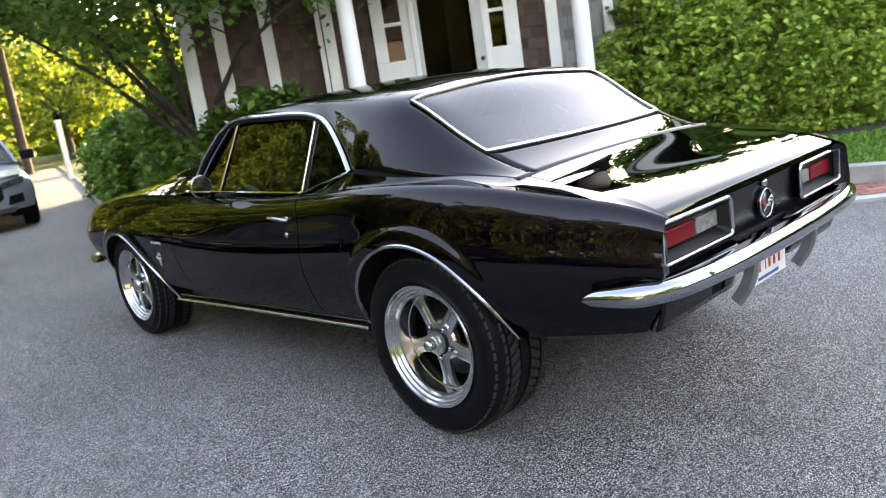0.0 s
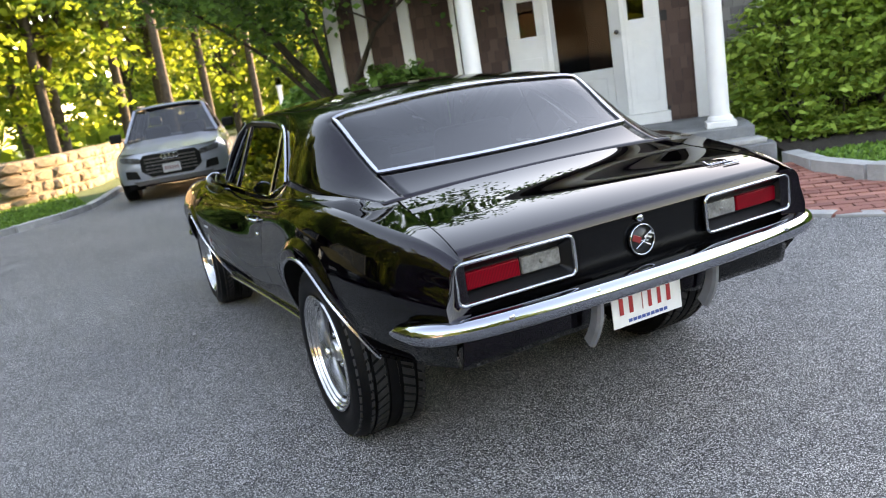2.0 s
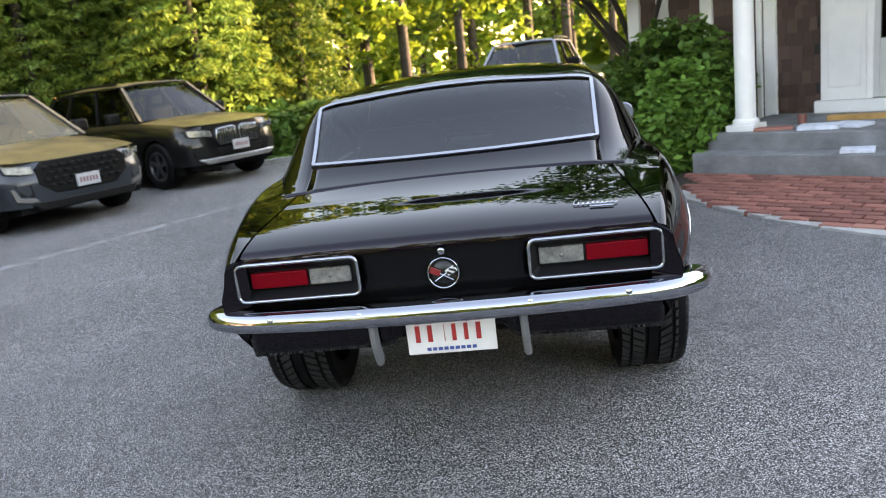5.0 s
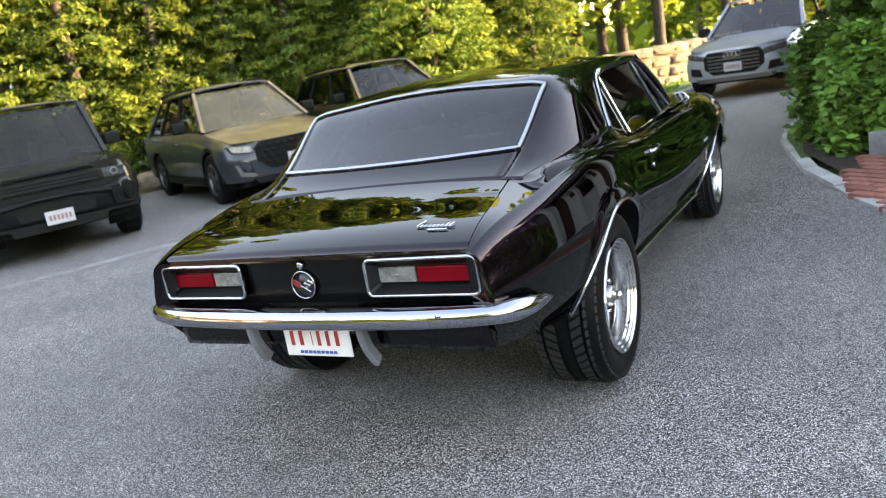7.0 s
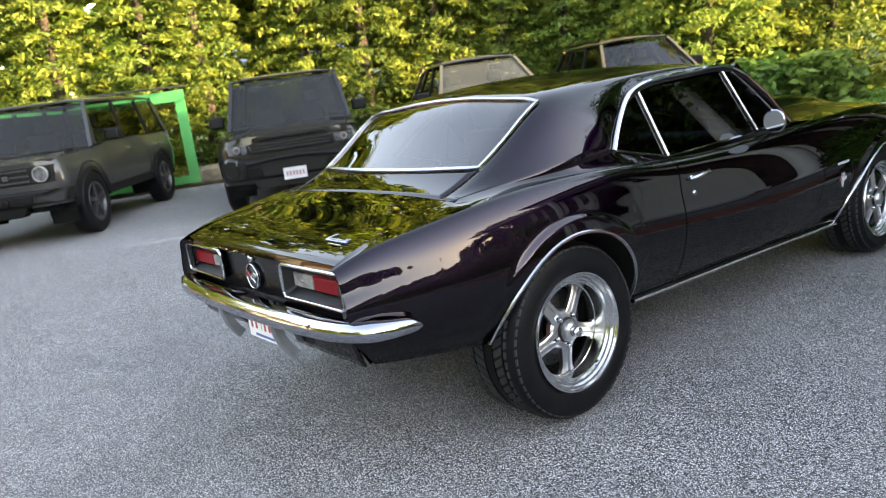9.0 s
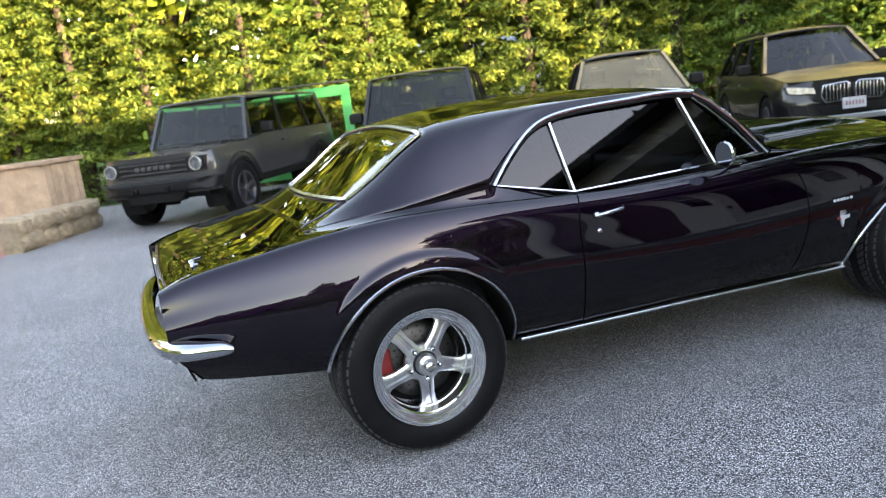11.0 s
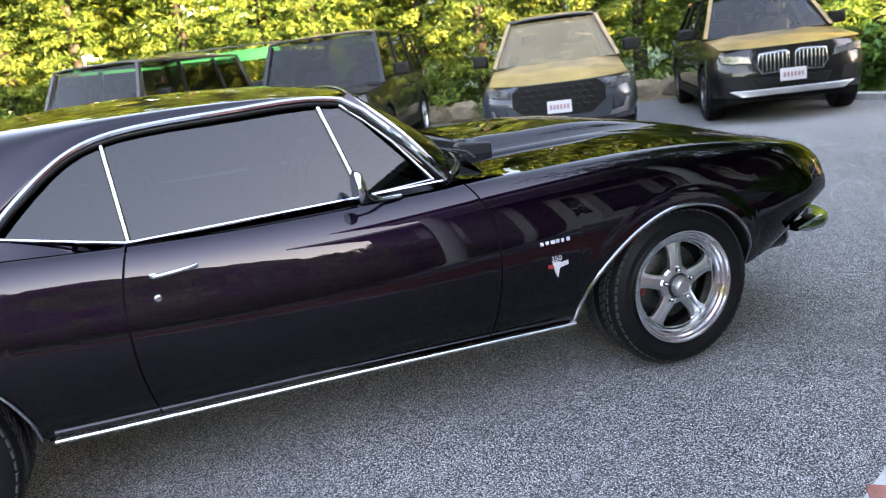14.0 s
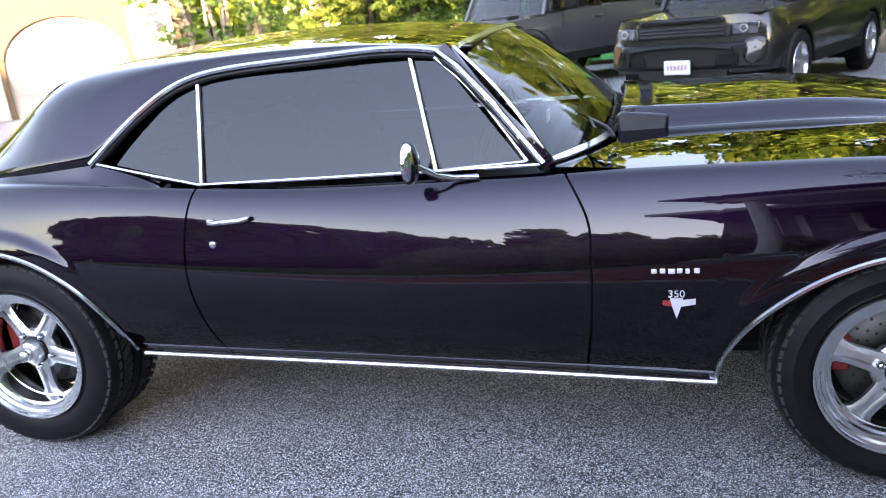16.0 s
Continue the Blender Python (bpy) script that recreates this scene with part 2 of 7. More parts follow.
def curve(*pairs):
    """A smooth function through (y, value) pairs."""
    ys, vs = [p[0] for p in pairs], [p[1] for p in pairs]
    n = len(ys)
    h = [ys[i + 1] - ys[i] for i in range(n - 1)]
    d = [(vs[i + 1] - vs[i]) / h[i] for i in range(n - 1)]
    m = [d[0]] + [(d[i - 1] * h[i] + d[i] * h[i - 1]) / (h[i] + h[i - 1]) for i in range(1, n - 1)] + [d[-1]]

    def f(y):
        y = min(max(y, ys[0]), ys[-1])
        i = 0
        while i < n - 2 and y > ys[i + 1]:
            i += 1
        t = (y - ys[i]) / h[i]
        return ((2 * t ** 3 - 3 * t * t + 1) * vs[i] + (t ** 3 - 2 * t * t + t) * h[i] * m[i]
                + (3 * t * t - 2 * t ** 3) * vs[i + 1] + (t ** 3 - t * t) * h[i] * m[i + 1])
    return f


def natural(ts):
    """The matrix that turns values at the knots ts into the second derivatives of a natural cubic spline."""
    n = len(ts)
    a, d = np.eye(n), np.zeros((n, n))
    for i in range(1, n - 1):
        h0, h1 = ts[i] - ts[i - 1], ts[i + 1] - ts[i]
        a[i, i - 1:i + 2] = h0, 2 * (h0 + h1), h1
        d[i, i - 1:i + 2] = 6 / h0, -6 / h0 - 6 / h1, 6 / h1
    return np.linalg.solve(a, d)


def spline_at(ts, second, vals, t):
    """Values of the spline at t; vals: one row a knot."""
    i = 0
    while i < len(ts) - 2 and t > ts[i + 1]:
        i += 1
    m = second[i:i + 2] @ vals
    h = ts[i + 1] - ts[i]
    a, b = (ts[i + 1] - t) / h, (t - ts[i]) / h
    return a * vals[i] + b * vals[i + 1] + ((a ** 3 - a) * m[0] + (b ** 3 - b) * m[1]) * h * h / 6


def fair(*pairs, stiff=2e-6):
    """A fair line close to (y, value) pairs, with even curvature, as a body panel has."""
    ys, vs = np.array([p[0] for p in pairs]), np.array([p[1] for p in pairs])
    n = 321
    g = np.linspace(ys[0], ys[-1], n)
    h = g[1] - g[0]
    p = np.zeros((len(ys), n))
    for r, y in enumerate(ys):
        i = min(n - 2, int((y - g[0]) / h))
        t = (y - g[i]) / h
        p[r, i:i + 2] = 1 - t, t
    d2 = (np.eye(n)[:-2] - 2 * np.eye(n)[1:-1] + np.eye(n)[2:]) / h ** 2
    f = np.linalg.solve(p.T @ p + stiff * h * d2.T @ d2, p.T @ vs)
    vals = [float(q) for q in f]
    y0, y1 = float(g[0]), float(g[-1])

    def at(y):
        q = (min(max(y, y0), y1) - y0) / h
        i = min(n - 2, int(q))
        return vals[i] + (vals[i + 1] - vals[i]) * (q - i)
    return at


def lerp(a, b, t):
    return a + (b - a) * t


def span(a, b, n):
    return [a + (b - a) * i / (n - 1) for i in range(n)]


def weld(ob, d=0.0008):
    bm = bmesh.new()
    bm.from_mesh(ob.data)
    bmesh.ops.remove_doubles(bm, verts=bm.verts, dist=d)
    bm.to_mesh(ob.data)
    bm.free()
    return ob


# ---- ground ----
def flat(name, pts, z, mat, label, category, kind="structure"):
    ob = mesh_ob(name, [(x, y, z) for x, y in pts], [tuple(range(len(pts)))], mat, None, label, False)
    return tagged(ob, label, category, "", kind)


def smooth_line(pts, n):
    """n points on a smooth line through pts."""
    xs, ys = curve(*[(i, p[0]) for i, p in enumerate(pts)]), curve(*[(i, p[1]) for i, p in enumerate(pts)])
    return [(xs(t), ys(t)) for t in span(0, len(pts) - 1, n)]


k = Mat("lawn_soil", (0.045, 0.095, 0.02), 0.9)
k.vary(1.2, 0.7, 1.3, 30).bump(60, 0.6, 0.02)
M["lawn"] = k.m
M["mulch"] = Mat("bark_mulch", (0.030, 0.020, 0.014), 0.95).vary(25, 0.5, 1.6, 120).bump(70, 1.0, 0.03).m
M["granite"] = Mat("granite", (0.36, 0.36, 0.35), 0.75).vary(5, 0.75, 1.2, 160).bump(45, 0.7, 0.012).each(0.8, 1.15).m
M["granite_dark"] = Mat("grey_granite_step", (0.19, 0.195, 0.20), 0.8).vary(4, 0.7, 1.25, 140).bump(30, 0.8, 0.015).m
k = Mat("paving_brick", (0.30, 0.11, 0.085), 0.85)
k.vary(9, 0.75, 1.2, 150).bump(120, 0.5, 0.004).each(0.65, 1.25)
M["brick"] = k.m
k = Mat("paving_brick_far", (0.30, 0.11, 0.085), 0.85)
k.island([(0, (0.19, 0.07, 0.055)), (0.5, (0.29, 0.11, 0.085)), (1, (0.38, 0.16, 0.12))]).bump(120, 0.5, 0.004)
M["brick_far"] = k.m
M["joint_sand"] = Mat("joint_sand", (0.12, 0.09, 0.075), 0.95).vary(20, 0.7, 1.3).m
M["road_paint"] = Mat("worn_line", (0.27, 0.27, 0.265), 0.8).vary(5, 0.35, 1.3, 90).m
M["fieldstone"] = Mat("fieldstone", (0.24, 0.185, 0.12), 0.9).vary(4, 0.7, 1.25, 60).bump(18, 0.8, 0.03).each(0.7, 1.25).m

ground = flat("ground", [(-700, -700), (700, -700), (700, 700), (-700, 700)], -0.03, M["lawn"], "grassy ground reaching to the horizon", "ground")
KERB_R = smooth_line([(1.68, 3.38), (1.42, 4.2), (1.27, 5.1), (1.15, 6.4), (1.45, 9), (2.4, 12.6), (5.4, 23), (10, 40)], 60)
KERB_L = smooth_line([(-8.6, 10.6), (-5.4, 10.2), (-3.6, 10.4), (-2.3, 11.3), (-1.4, 12.7), (-0.6, 16), (1.4, 23), (5, 40)], 60)
BRICK_EDGE = smooth_line([(1.68, 3.38), (1.93, 2.65), (2.28, 2.0), (2.66, 1.40), (3.1, .35), (3.9, -.7), (5.4, -1.9), (9, -4), (14, -6)], 50)
road_pts = [(-17, -34), (14, -34)] + BRICK_EDGE[::-1] + KERB_R[1:] + KERB_L[::-1] + [(-11.0, 6.2), (-14.6, -.8), (-17, -6)]
road = flat("road", road_pts, 0.0, M["asphalt"], "grey speckled asphalt driveway and parking court", "driveway")
flat("road_marking", ((-6.55, .35), (-6.4, .28), (-2.35, 7.15), (-2.5, 7.22)), 0.004, M["road_paint"], "worn pale line on the asphalt", "road marking")


def kerb_run(name, pts, width, height, label, group, length=0.9, z0=-0.05):
    """A run of split granite kerb stones, each its own piece under one empty."""
    root = thing(name, Matrix.Identity(4), label, "kerb", kind="structure")
    rnd = random.Random(len(pts) * 7 + int(width * 100))
    acc, start = 0.0, pts[0]
    for a, b in zip(pts, pts[1:]):
        acc += math.dist(a, b)
        if acc >= length:
            d = Vector((b[0] - start[0], b[1] - start[1], 0))
            ln = d.length
            ang = math.degrees(math.atan2(d.y, d.x))
            st = box("kerb_stone", 0, ln - .012, -width / 2 + rnd.uniform(-.006, .006), width / 2 + rnd.uniform(-.006, .006), z0, height + rnd.uniform(-.006, .006), M["granite"], root)
            st.matrix_local = pose(start[0], start[1], 0, 0, 0, ang)
            acc, start = 0.0, b
    return root


kerb_run("kerb_drive_house_side", KERB_R, .12, .045, "grey granite kerb stones along the drive", "kerb", .75)
kerb_run("kerb_drive_lawn_side", KERB_L, .16, .10, "low granite kerb along the lawn", "kerb", .9)
kerb_run("kerb_brick_edge", BRICK_EDGE, .13, .022, "pale granite edging set flush with the brick", "kerb", .42)
flat("lawn_far", KERB_L + [(3, 60), (-40, 60), (-40, 12)], .06, M["lawn"], "lawn beyond the drive", "lawn")
flat("lawn_house", KERB_R[12:] + [(30, 40), (30, 10)], .05, M["lawn"], "lawn beside the house", "lawn")


# ---- the black-cherry coupe: y forward, rear axle at y = 0 ----
coupe = thing("coupe", pose(0, 0, .018), "glossy black-cherry classic two-door coupe with chrome trim, parked on asphalt", "car")
XM = fair((-.93, .745), (-.75, .80), (-.4, .872), (0, .912), (.4, .905), (.9, .892), (1.5, .903), (2.0, .913), (2.74, .915), (3.2, .90), (3.45, .868), (3.62, .79))
ZM = fair((-.93, .66), (-.4, .66), (0, .66), (.9, .60), (2.0, .59), (2.74, .64), (3.62, .58))
XS = fair((-.93, .685), (-.6, .745), (-.3, .79), (0, .815), (.4, .822), (.8, .81), (1.9, .80), (2.5, .80), (3.1, .785), (3.4, .765), (3.62, .69))
ZS = fair((-.93, .805), (-.87, .828), (-.6, .882), (-.33, .918), (0, .937), (.3, .930), (.5, .915), (.8, .892), (1.9, .885), (2.3, .887), (2.74, .882), (3.1, .852), (3.4, .800), (3.54, .760), (3.62, .715))
XB = fair((-.93, .648), (-.7, .722), (-.5, .768), (0, .81), (.5, .785), (1.4, .785), (2.3, .80), (3.2, .80), (3.62, .70))
ZB = fair((-.93, .468), (-.8, .445), (-.64, .428), (-.39, .40), (0, .37), (.4, .338), (1.37, .300), (2.3, .268), (2.74, .27), (3.13, .31), (3.4, .385), (3.62, .50))
ZC = fair((-.93, .812), (-.87, .838), (-.6, .893), (-.36, .942), (-.25, .985), (-.15, 1.042), (0, 1.14), (.18, 1.258), (.3, 1.292), (.5, 1.317), (.8, 1.328), (1.2, 1.318), (1.5, 1.288), (1.66, 1.258))
XE = fair((-.36, .575), (-.15, .585), (.19, .605), (.45, .61), (.76, .60), (1.5, .60), (1.66, .59))
ZE = fair((-.36, .928), (-.25, .965), (-.14, 1.018), (0, 1.105), (.19, 1.224), (.35, 1.256), (.76, 1.277), (1.2, 1.276), (1.5, 1.252), (1.66, 1.225))
XD_FOOT = fair((-.36, .66), (-.2, .715), (0, .775), (.2, .803), (.41, .798))
XD_RISE = fair((.405, .794), (.47, .762), (.54, .732), (.62, .700), (.69, .681), (.76, .672), (1.1, .667), (1.5, .664), (1.66, .655))
XD = lambda y: XD_FOOT(y) if y < .405 else XD_RISE(y)
ZD_FOOT = fair((-.36, .926), (-.2, .945), (0, .955), (.2, .966), (.41, .982))
ZD_RISE = fair((.405, .984), (.47, 1.045), (.54, 1.105), (.62, 1.162), (.69, 1.198), (.76, 1.219), (.9, 1.236), (1.2, 1.245), (1.5, 1.238), (1.66, 1.20))
ZD = lambda y: ZD_FOOT(y) if y < .405 else ZD_RISE(y)


SIDE_T = (0, .18, .42, .62, .80, .91, 1)
SIDE_B = natural(SIDE_T)
SHELL_T = (-.6, -.42, -.2, 0, .2, .42, .6, .8, 1)
SHELL_B = natural(SHELL_T)


def side_at(y, v):
    """The body's side: v from the sill (0) over the widest line to the shoulder's crown (1)."""
    xm, zm, xs, zs, xb, zb = XM(y), ZM(y), XS(y), ZS(y), XB(y), ZB(y)
    zm = min(zm, zs - .1)
    h = zs - zm
    x, z = spline_at(SIDE_T, SIDE_B, np.array([(xb, zb), (lerp(xb, xm, .55), lerp(zb, zm, .35)), (xm, zm), (xm - .018, zm + .45 * h),
                     (lerp(xm, xs, .48), zm + .80 * h), (lerp(xm, xs, .77), zm + .955 * h), (xs, zs)]), v)
    return float(x), float(z)


def shell_at(y, v):
    """The roof: v from the crown (0) over the edge of the rear window (.6) to the drip rail or the sail's foot (1)."""
    zc, xe, ze, xd, zd = ZC(y), XE(y), ZE(y), XD(y), ZD(y)
    s = min(1.0, max(0.0, (ze - zd) / .25))
    half = [(0, zc), (xe * .36, lerp(zc, ze, .13)), (xe * .74, lerp(zc, ze, .50)), (xe, ze),
            (lerp(xe, xd, .50) + .012 * s, lerp(ze, zd, .40) + .006 * s), (xd, zd)]
    x, z = spline_at(SHELL_T, SHELL_B, np.array([(-a, b) for a, b in half[3:0:-1]] + half), v)
    return float(x), float(z)


def v_for_z(y, z):
    lo, hi = 0.0, 0.9
    for _ in range(13):
        mid = (lo + hi) / 2
        lo, hi = (mid, hi) if side_at(y, mid)[1] < z else (lo, mid)
    return lo


RA, FA = (.015, .335, .40), (2.70, .30, .37)       # wheel openings: y, z, radius


def arch_z(y):
    z = -1.0
    d = y - RA[0]
    if abs(d) < RA[2]:
        z = max(z, RA[1] + math.sqrt(RA[2] ** 2 - d * d) * 1.0)
    a, b = (FA[0] - 2.285, 3.125 - FA[0])
    d = y - FA[0] - .02
    r = a if d < 0 else b
    if abs(d) < r:
        e = 1.55 if d < 0 else 2.3
        z = max(z, .28 + .385 * (1 - (abs(d) / r) ** e) ** (1 / 1.9))
    return z


def flare(y, z):
    """The raised eyebrow round each wheel opening: how far it stands out."""
    d1 = math.hypot(y - RA[0], z - RA[1]) - RA[2]
    d = y - FA[0] - .02
    r, e = (FA[0] - 2.285, 1.55) if d < 0 else (3.125 - FA[0], 2.3)
    q = (abs(d) / r) ** e + (max(0.0, z - .28) / .385) ** 1.9
    d2 = (q ** .56 - 1) * .39
    best = 0.0
    for dist in (d1, d2):
        t = min(1.0, max(0.0, (.074 - abs(dist)) / .032))
        best = max(best, t * t * (3 - 2 * t))
    low = .50 if y < RA[0] else (.60 if y < 1.2 else (.40 if y < FA[0] else .36))
    return .012 * best * min(1.0, max(0.0, (z - low) / .12))


def mirror_x(verts, sx):
    return [(x * sx, y, z) for x, y, z in verts]


def panel(name, verts, faces, parent, sx=1, mat="paint", thick=0, label=""):
    if sx < 0:
        faces = [f[::-1] for f in faces]
    ob = mesh_ob(name, mirror_x(verts, sx), faces, M[mat], parent, label)
    if thick:
        md = ob.modifiers.new("sheet", "SOLIDIFY")
        md.thickness, md.offset = thick, -1.0
    return ob


def side_panel(ya, yb, ny, nv=40, v1=1.0):
    """A grid over the side between two edge lines ya(z), yb(z), cut off below by the wheel openings."""
    verts = []

    def along(a, z):
        return (lerp(ya(.9), yb(.9), a) + (ya(z) - ya(.9)) * max(0.0, 1 - a / .22) + (yb(z) - yb(.9)) * max(0.0, 1 - (1 - a) / .22))

    for a in span(0, 1, ny):
        for j in range(nv):
            t = j / (nv - 1)
            y, v = along(a, .6), t * v1
            for _ in range(2 if .3 < a < .7 else 3):
                za = arch_z(y)
                v = lerp(v_for_z(y, za), v1, t) if za > ZB(y) else t * v1
                y = along(a, side_at(y, v)[1])
            x, z = side_at(y, v)
            verts.append((x + flare(y, z), y, z))
    return verts, grid_faces(ny, nv)


DOOR_R = curve((.3, .77), (.45, .745), (.63, .735), (.75, .74), (.86, .765), (.95, .80))
DOOR_F = curve((.3, 1.945), (.45, 1.965), (.63, 1.975), (.78, 1.965), (.86, 1.925), (.95, 1.86))
G = .0036
HW_EDGE = curve((1.9, .7335), (2.6, .7185), (3.2, .6985), (3.6, .6025))
NOSE = 3.60
for sx in (1, -1):
    v, f = side_panel(lambda z: DOOR_R(z) + G, lambda z: DOOR_F(z) - G, 40)
    door = panel("door", v, f, coupe, sx)
    # dark backing strips, added to stop light leaking through the door's gaps
    for line in (DOOR_R, DOOR_F):
        jv = []
        for z in span(.31, .87, 16):
            for d in (-.03, .03):
                y = line(z) + d
                jv.append((side_at(y, v_for_z(y, z))[0] - .013, y, z))
        panel("door_jamb", jv, grid_faces(16, 2), coupe, sx, "underbody", 0)
    # quarter panel: side, plus the strip of deck out to the boot lid
    v, f = side_panel(lambda z: -.925 + .80 * max(0, .58 - z), lambda z: DOOR_R(z) - G, 130, 36)
    base = len(v)
    ys = span(-.925, .80, 60)
    for y in ys:
        xs, zs = XS(y), ZS(y)
        if y < -.36:
            xi = lerp(.607, .668, (-.34 - y) / .54) + G
            zi = lerp(zs, ZC(y), .32)
        else:
            xi, zi = XD(y), ZD(y)
            if y > .41:
                k = min(1, (y - .41) / .3)
                xi, zi = .79, lerp(.985, .895, k)
        for j in range(6):
            t = j / 5
            v.append((lerp(xs, xi, t), y, lerp(zs, zi, t * t * (1.6 - .6 * t)) if y < .41 else lerp(zs, zi, t)))
    f += grid_faces(len(ys), 6, False, base)
    panel("quarter_panel", v, f, coupe, sx)
    # front fender with its top strip
    v, f = side_panel(lambda z: DOOR_F(z) + G, lambda z: NOSE, 120, 36)
    base = len(v)
    ys = span(1.90, NOSE, 50)
    for y in ys:
        xs, zs = XS(y), ZS(y)
        xi = HW_EDGE(y)
        for j in range(4):
            t = j / 3
            v.append((lerp(xs, xi, t), y, zs + .012 * t))
    f += grid_faces(len(ys), 4, False, base)
    fender = panel("front_fender", v, f, coupe, sx)
    # bright mouldings round the wheel openings
    for yc, lo, hi in ((RA[0], RA[0] - RA[2] + .004, RA[0] + RA[2] - .004), (FA[0], 2.292, 3.118)):
        path = []
        for a in span(math.pi, 0, 40):
            y = lerp(lo, hi, (1 - math.cos(math.pi - a)) / 2)
            z = max(arch_z(y), ZB(y))
            x = side_at(y, v_for_z(y, z))[0]
            path.append((sx * (x + flare(y, z) + .001), y, z - .003))
        for end, i in ((lo, 0), (hi, -1)):
            x, _, z = path[i]
            tail = (sx * (side_at(end, .0)[0] + .004), end, ZB(end) - .004)
            path = [tail] + path if i == 0 else path + [tail]
        rod("arch_moulding", path, .0075, M["bright_trim"], coupe, "bright metal arch moulding", 6, up=(1, 0, 0))
        # flared lip and dark well behind it
        wv = []
        for (px, py, pz) in path:
            for d in (0, .03, .30):
                wv.append((px - sx * (.006 + d), py, pz + (.0 if d < .1 else .02)))
        ob = mesh_ob("wheel_well", wv, grid_faces(len(path), 3), M["underbody"], coupe)
    # rocker moulding
    path = [(sx * (XB(y) + .006), y, ZB(y) - .013) for y in span(.445, 2.305, 24)]
    sec = [(-.010, -.009)] + [(.014 * math.cos(a), .001 + .010 * math.sin(a)) for a in span(-1.35, 1.35, 9)] + [(-.010, .011)]
    vv, ff = sweep(path, sec if sx > 0 else [(-a, b) for a, b in sec])
    sharp(mesh_ob("rocker_moulding", vv, ff, M["rocker_trim"], coupe, "bright metal rocker moulding"))
    vv, ff = sweep([(sx * (XB(y) - .075), y, ZB(y) - .004) for y in span(.42, 2.32, 10)], [(-.05, -.04), (.045, -.02), (.045, .05), (-.05, .05)])
    mesh_ob("sill", vv, ff, M["underbody"], coupe)
    # thin pressed line above the rocker
    rod("sill_bead", [(sx * (side_at(y, .05)[0] + .001), y, side_at(y, .05)[1]) for y in span(.45, 2.2, 30)], .0022, M["paint"], coupe, n=6)
    # door handle, lock
    hz, hy = .795, .84
    hx = side_at(hy, v_for_z(hy, hz))[0]
    hv = part("door_handle", box_bm(-.004, .010, -.012, .012, -.012, .012, m=Matrix.Translation((sx * hx, hy - .005, hz))), M["chrome"], door, "chrome door handle")
    bevel(hv, .006)
    rod("handle_grip", [(sx * (hx + a), hy + b, hz + c) for a, b, c in ((.004, -.01, -.004), (.022, .0, .002), (.026, .05, .006), (.024, .105, .009), (.008, .125, .010))], .0085, M["chrome"], hv)
    vv, ff = revolve([(0, .007), (.006, .007), (.011, .005), (.013, 0), (.013, -.006)], 20)
    lx = side_at(.835, v_for_z(.835, .727))[0]
    mesh_ob("door_lock", [(sx * (lx + a), .835 + b, .727 + c) for a, b, c in vv], ff if sx > 0 else [q[::-1] for q in ff], M["chrome"], door, "chrome lock cylinder")
    # name badge: plain chrome bars in a row; engine badge: small flags on a vee
    for i in range(6):
        w = (.014, .014, .018, .014, .011, .014)[i]
        y0 = 2.130 + i * .0215
        bx = side_at(y0, v_for_z(y0, .632))[0]
        b = box("name_badge", -.002, .004, 0, w, -.0065, .0065, M["badge_silver"], fender, r=.002)
        b.location = (sx * bx, y0, .632 + (.001 * (i % 2)))
    bx = side_at(2.193, v_for_z(2.193, .53))[0]
    crest = part("engine_badge", box_bm(-.002, .005, -.012, .012, .012, .018), M["badge_silver"], fender, "chrome engine badge with little flags")
    crest.location, crest.scale = (sx * bx, 2.193, .53), (1, 1.35, 1.35)
    for name, mt, d in (("badge_flag", "emblem_red", -1), ("badge_flag", "badge_silver", 1)):
        bm = bmesh.new()
        pts = [(0, -.002), (d * .026, .003), (d * .026, .013), (0, .011)] if d < 0 else [(0, -.002), (.036, .004), (.036, .016), (0, .012)]
        lo = [bm.verts.new((-.001, a, b)) for a, b in pts]
        hi = [bm.verts.new((sx * .005, a, b)) for a, b in pts]
        bm.faces.new(lo), bm.faces.new(hi)
        for i in range(4):
            bm.faces.new((lo[i], lo[(i + 1) % 4], hi[(i + 1) % 4], hi[i]))
        bmesh.ops.recalc_face_normals(bm, faces=bm.faces)
        part(name, bm, M[mt], crest)
    txt = bpy.data.curves.new("numerals", "FONT")
    txt.body, txt.size, txt.extrude, txt.align_x = "350", .022, .0012, "CENTER"
    tob = new("numerals", txt)
    nm = bpy.data.meshes.new_from_object(tob)
    bpy.data.objects.remove(tob)
    nm.materials.append(M["badge_silver"])
    num = new("numerals", nm)
    num.parent = crest
    num.matrix_local = Matrix.Translation((sx * .0065, 0, .020)) @ Matrix.Rotation(sx * math.pi / 2, 4, "Z") @ Matrix.Rotation(math.pi / 2, 4, "X")
    bm = bmesh.new()
    pts = [(-.011, .012), (.011, .012), (.007, -.004), (0, -.026), (-.007, -.004)]
    lo, hi = [bm.verts.new((-.001, a, b)) for a, b in pts], [bm.verts.new((sx * .007, a, b)) for a, b in pts]
    bm.faces.new(lo), bm.faces.new(hi)
    for i in range(5):
        bm.faces.new((lo[i], lo[(i + 1) % 5], hi[(i + 1) % 5], hi[i]))
    bmesh.ops.recalc_face_normals(bm, faces=bm.faces)
    part("badge_vee", bm, M["badge_silver"], crest)

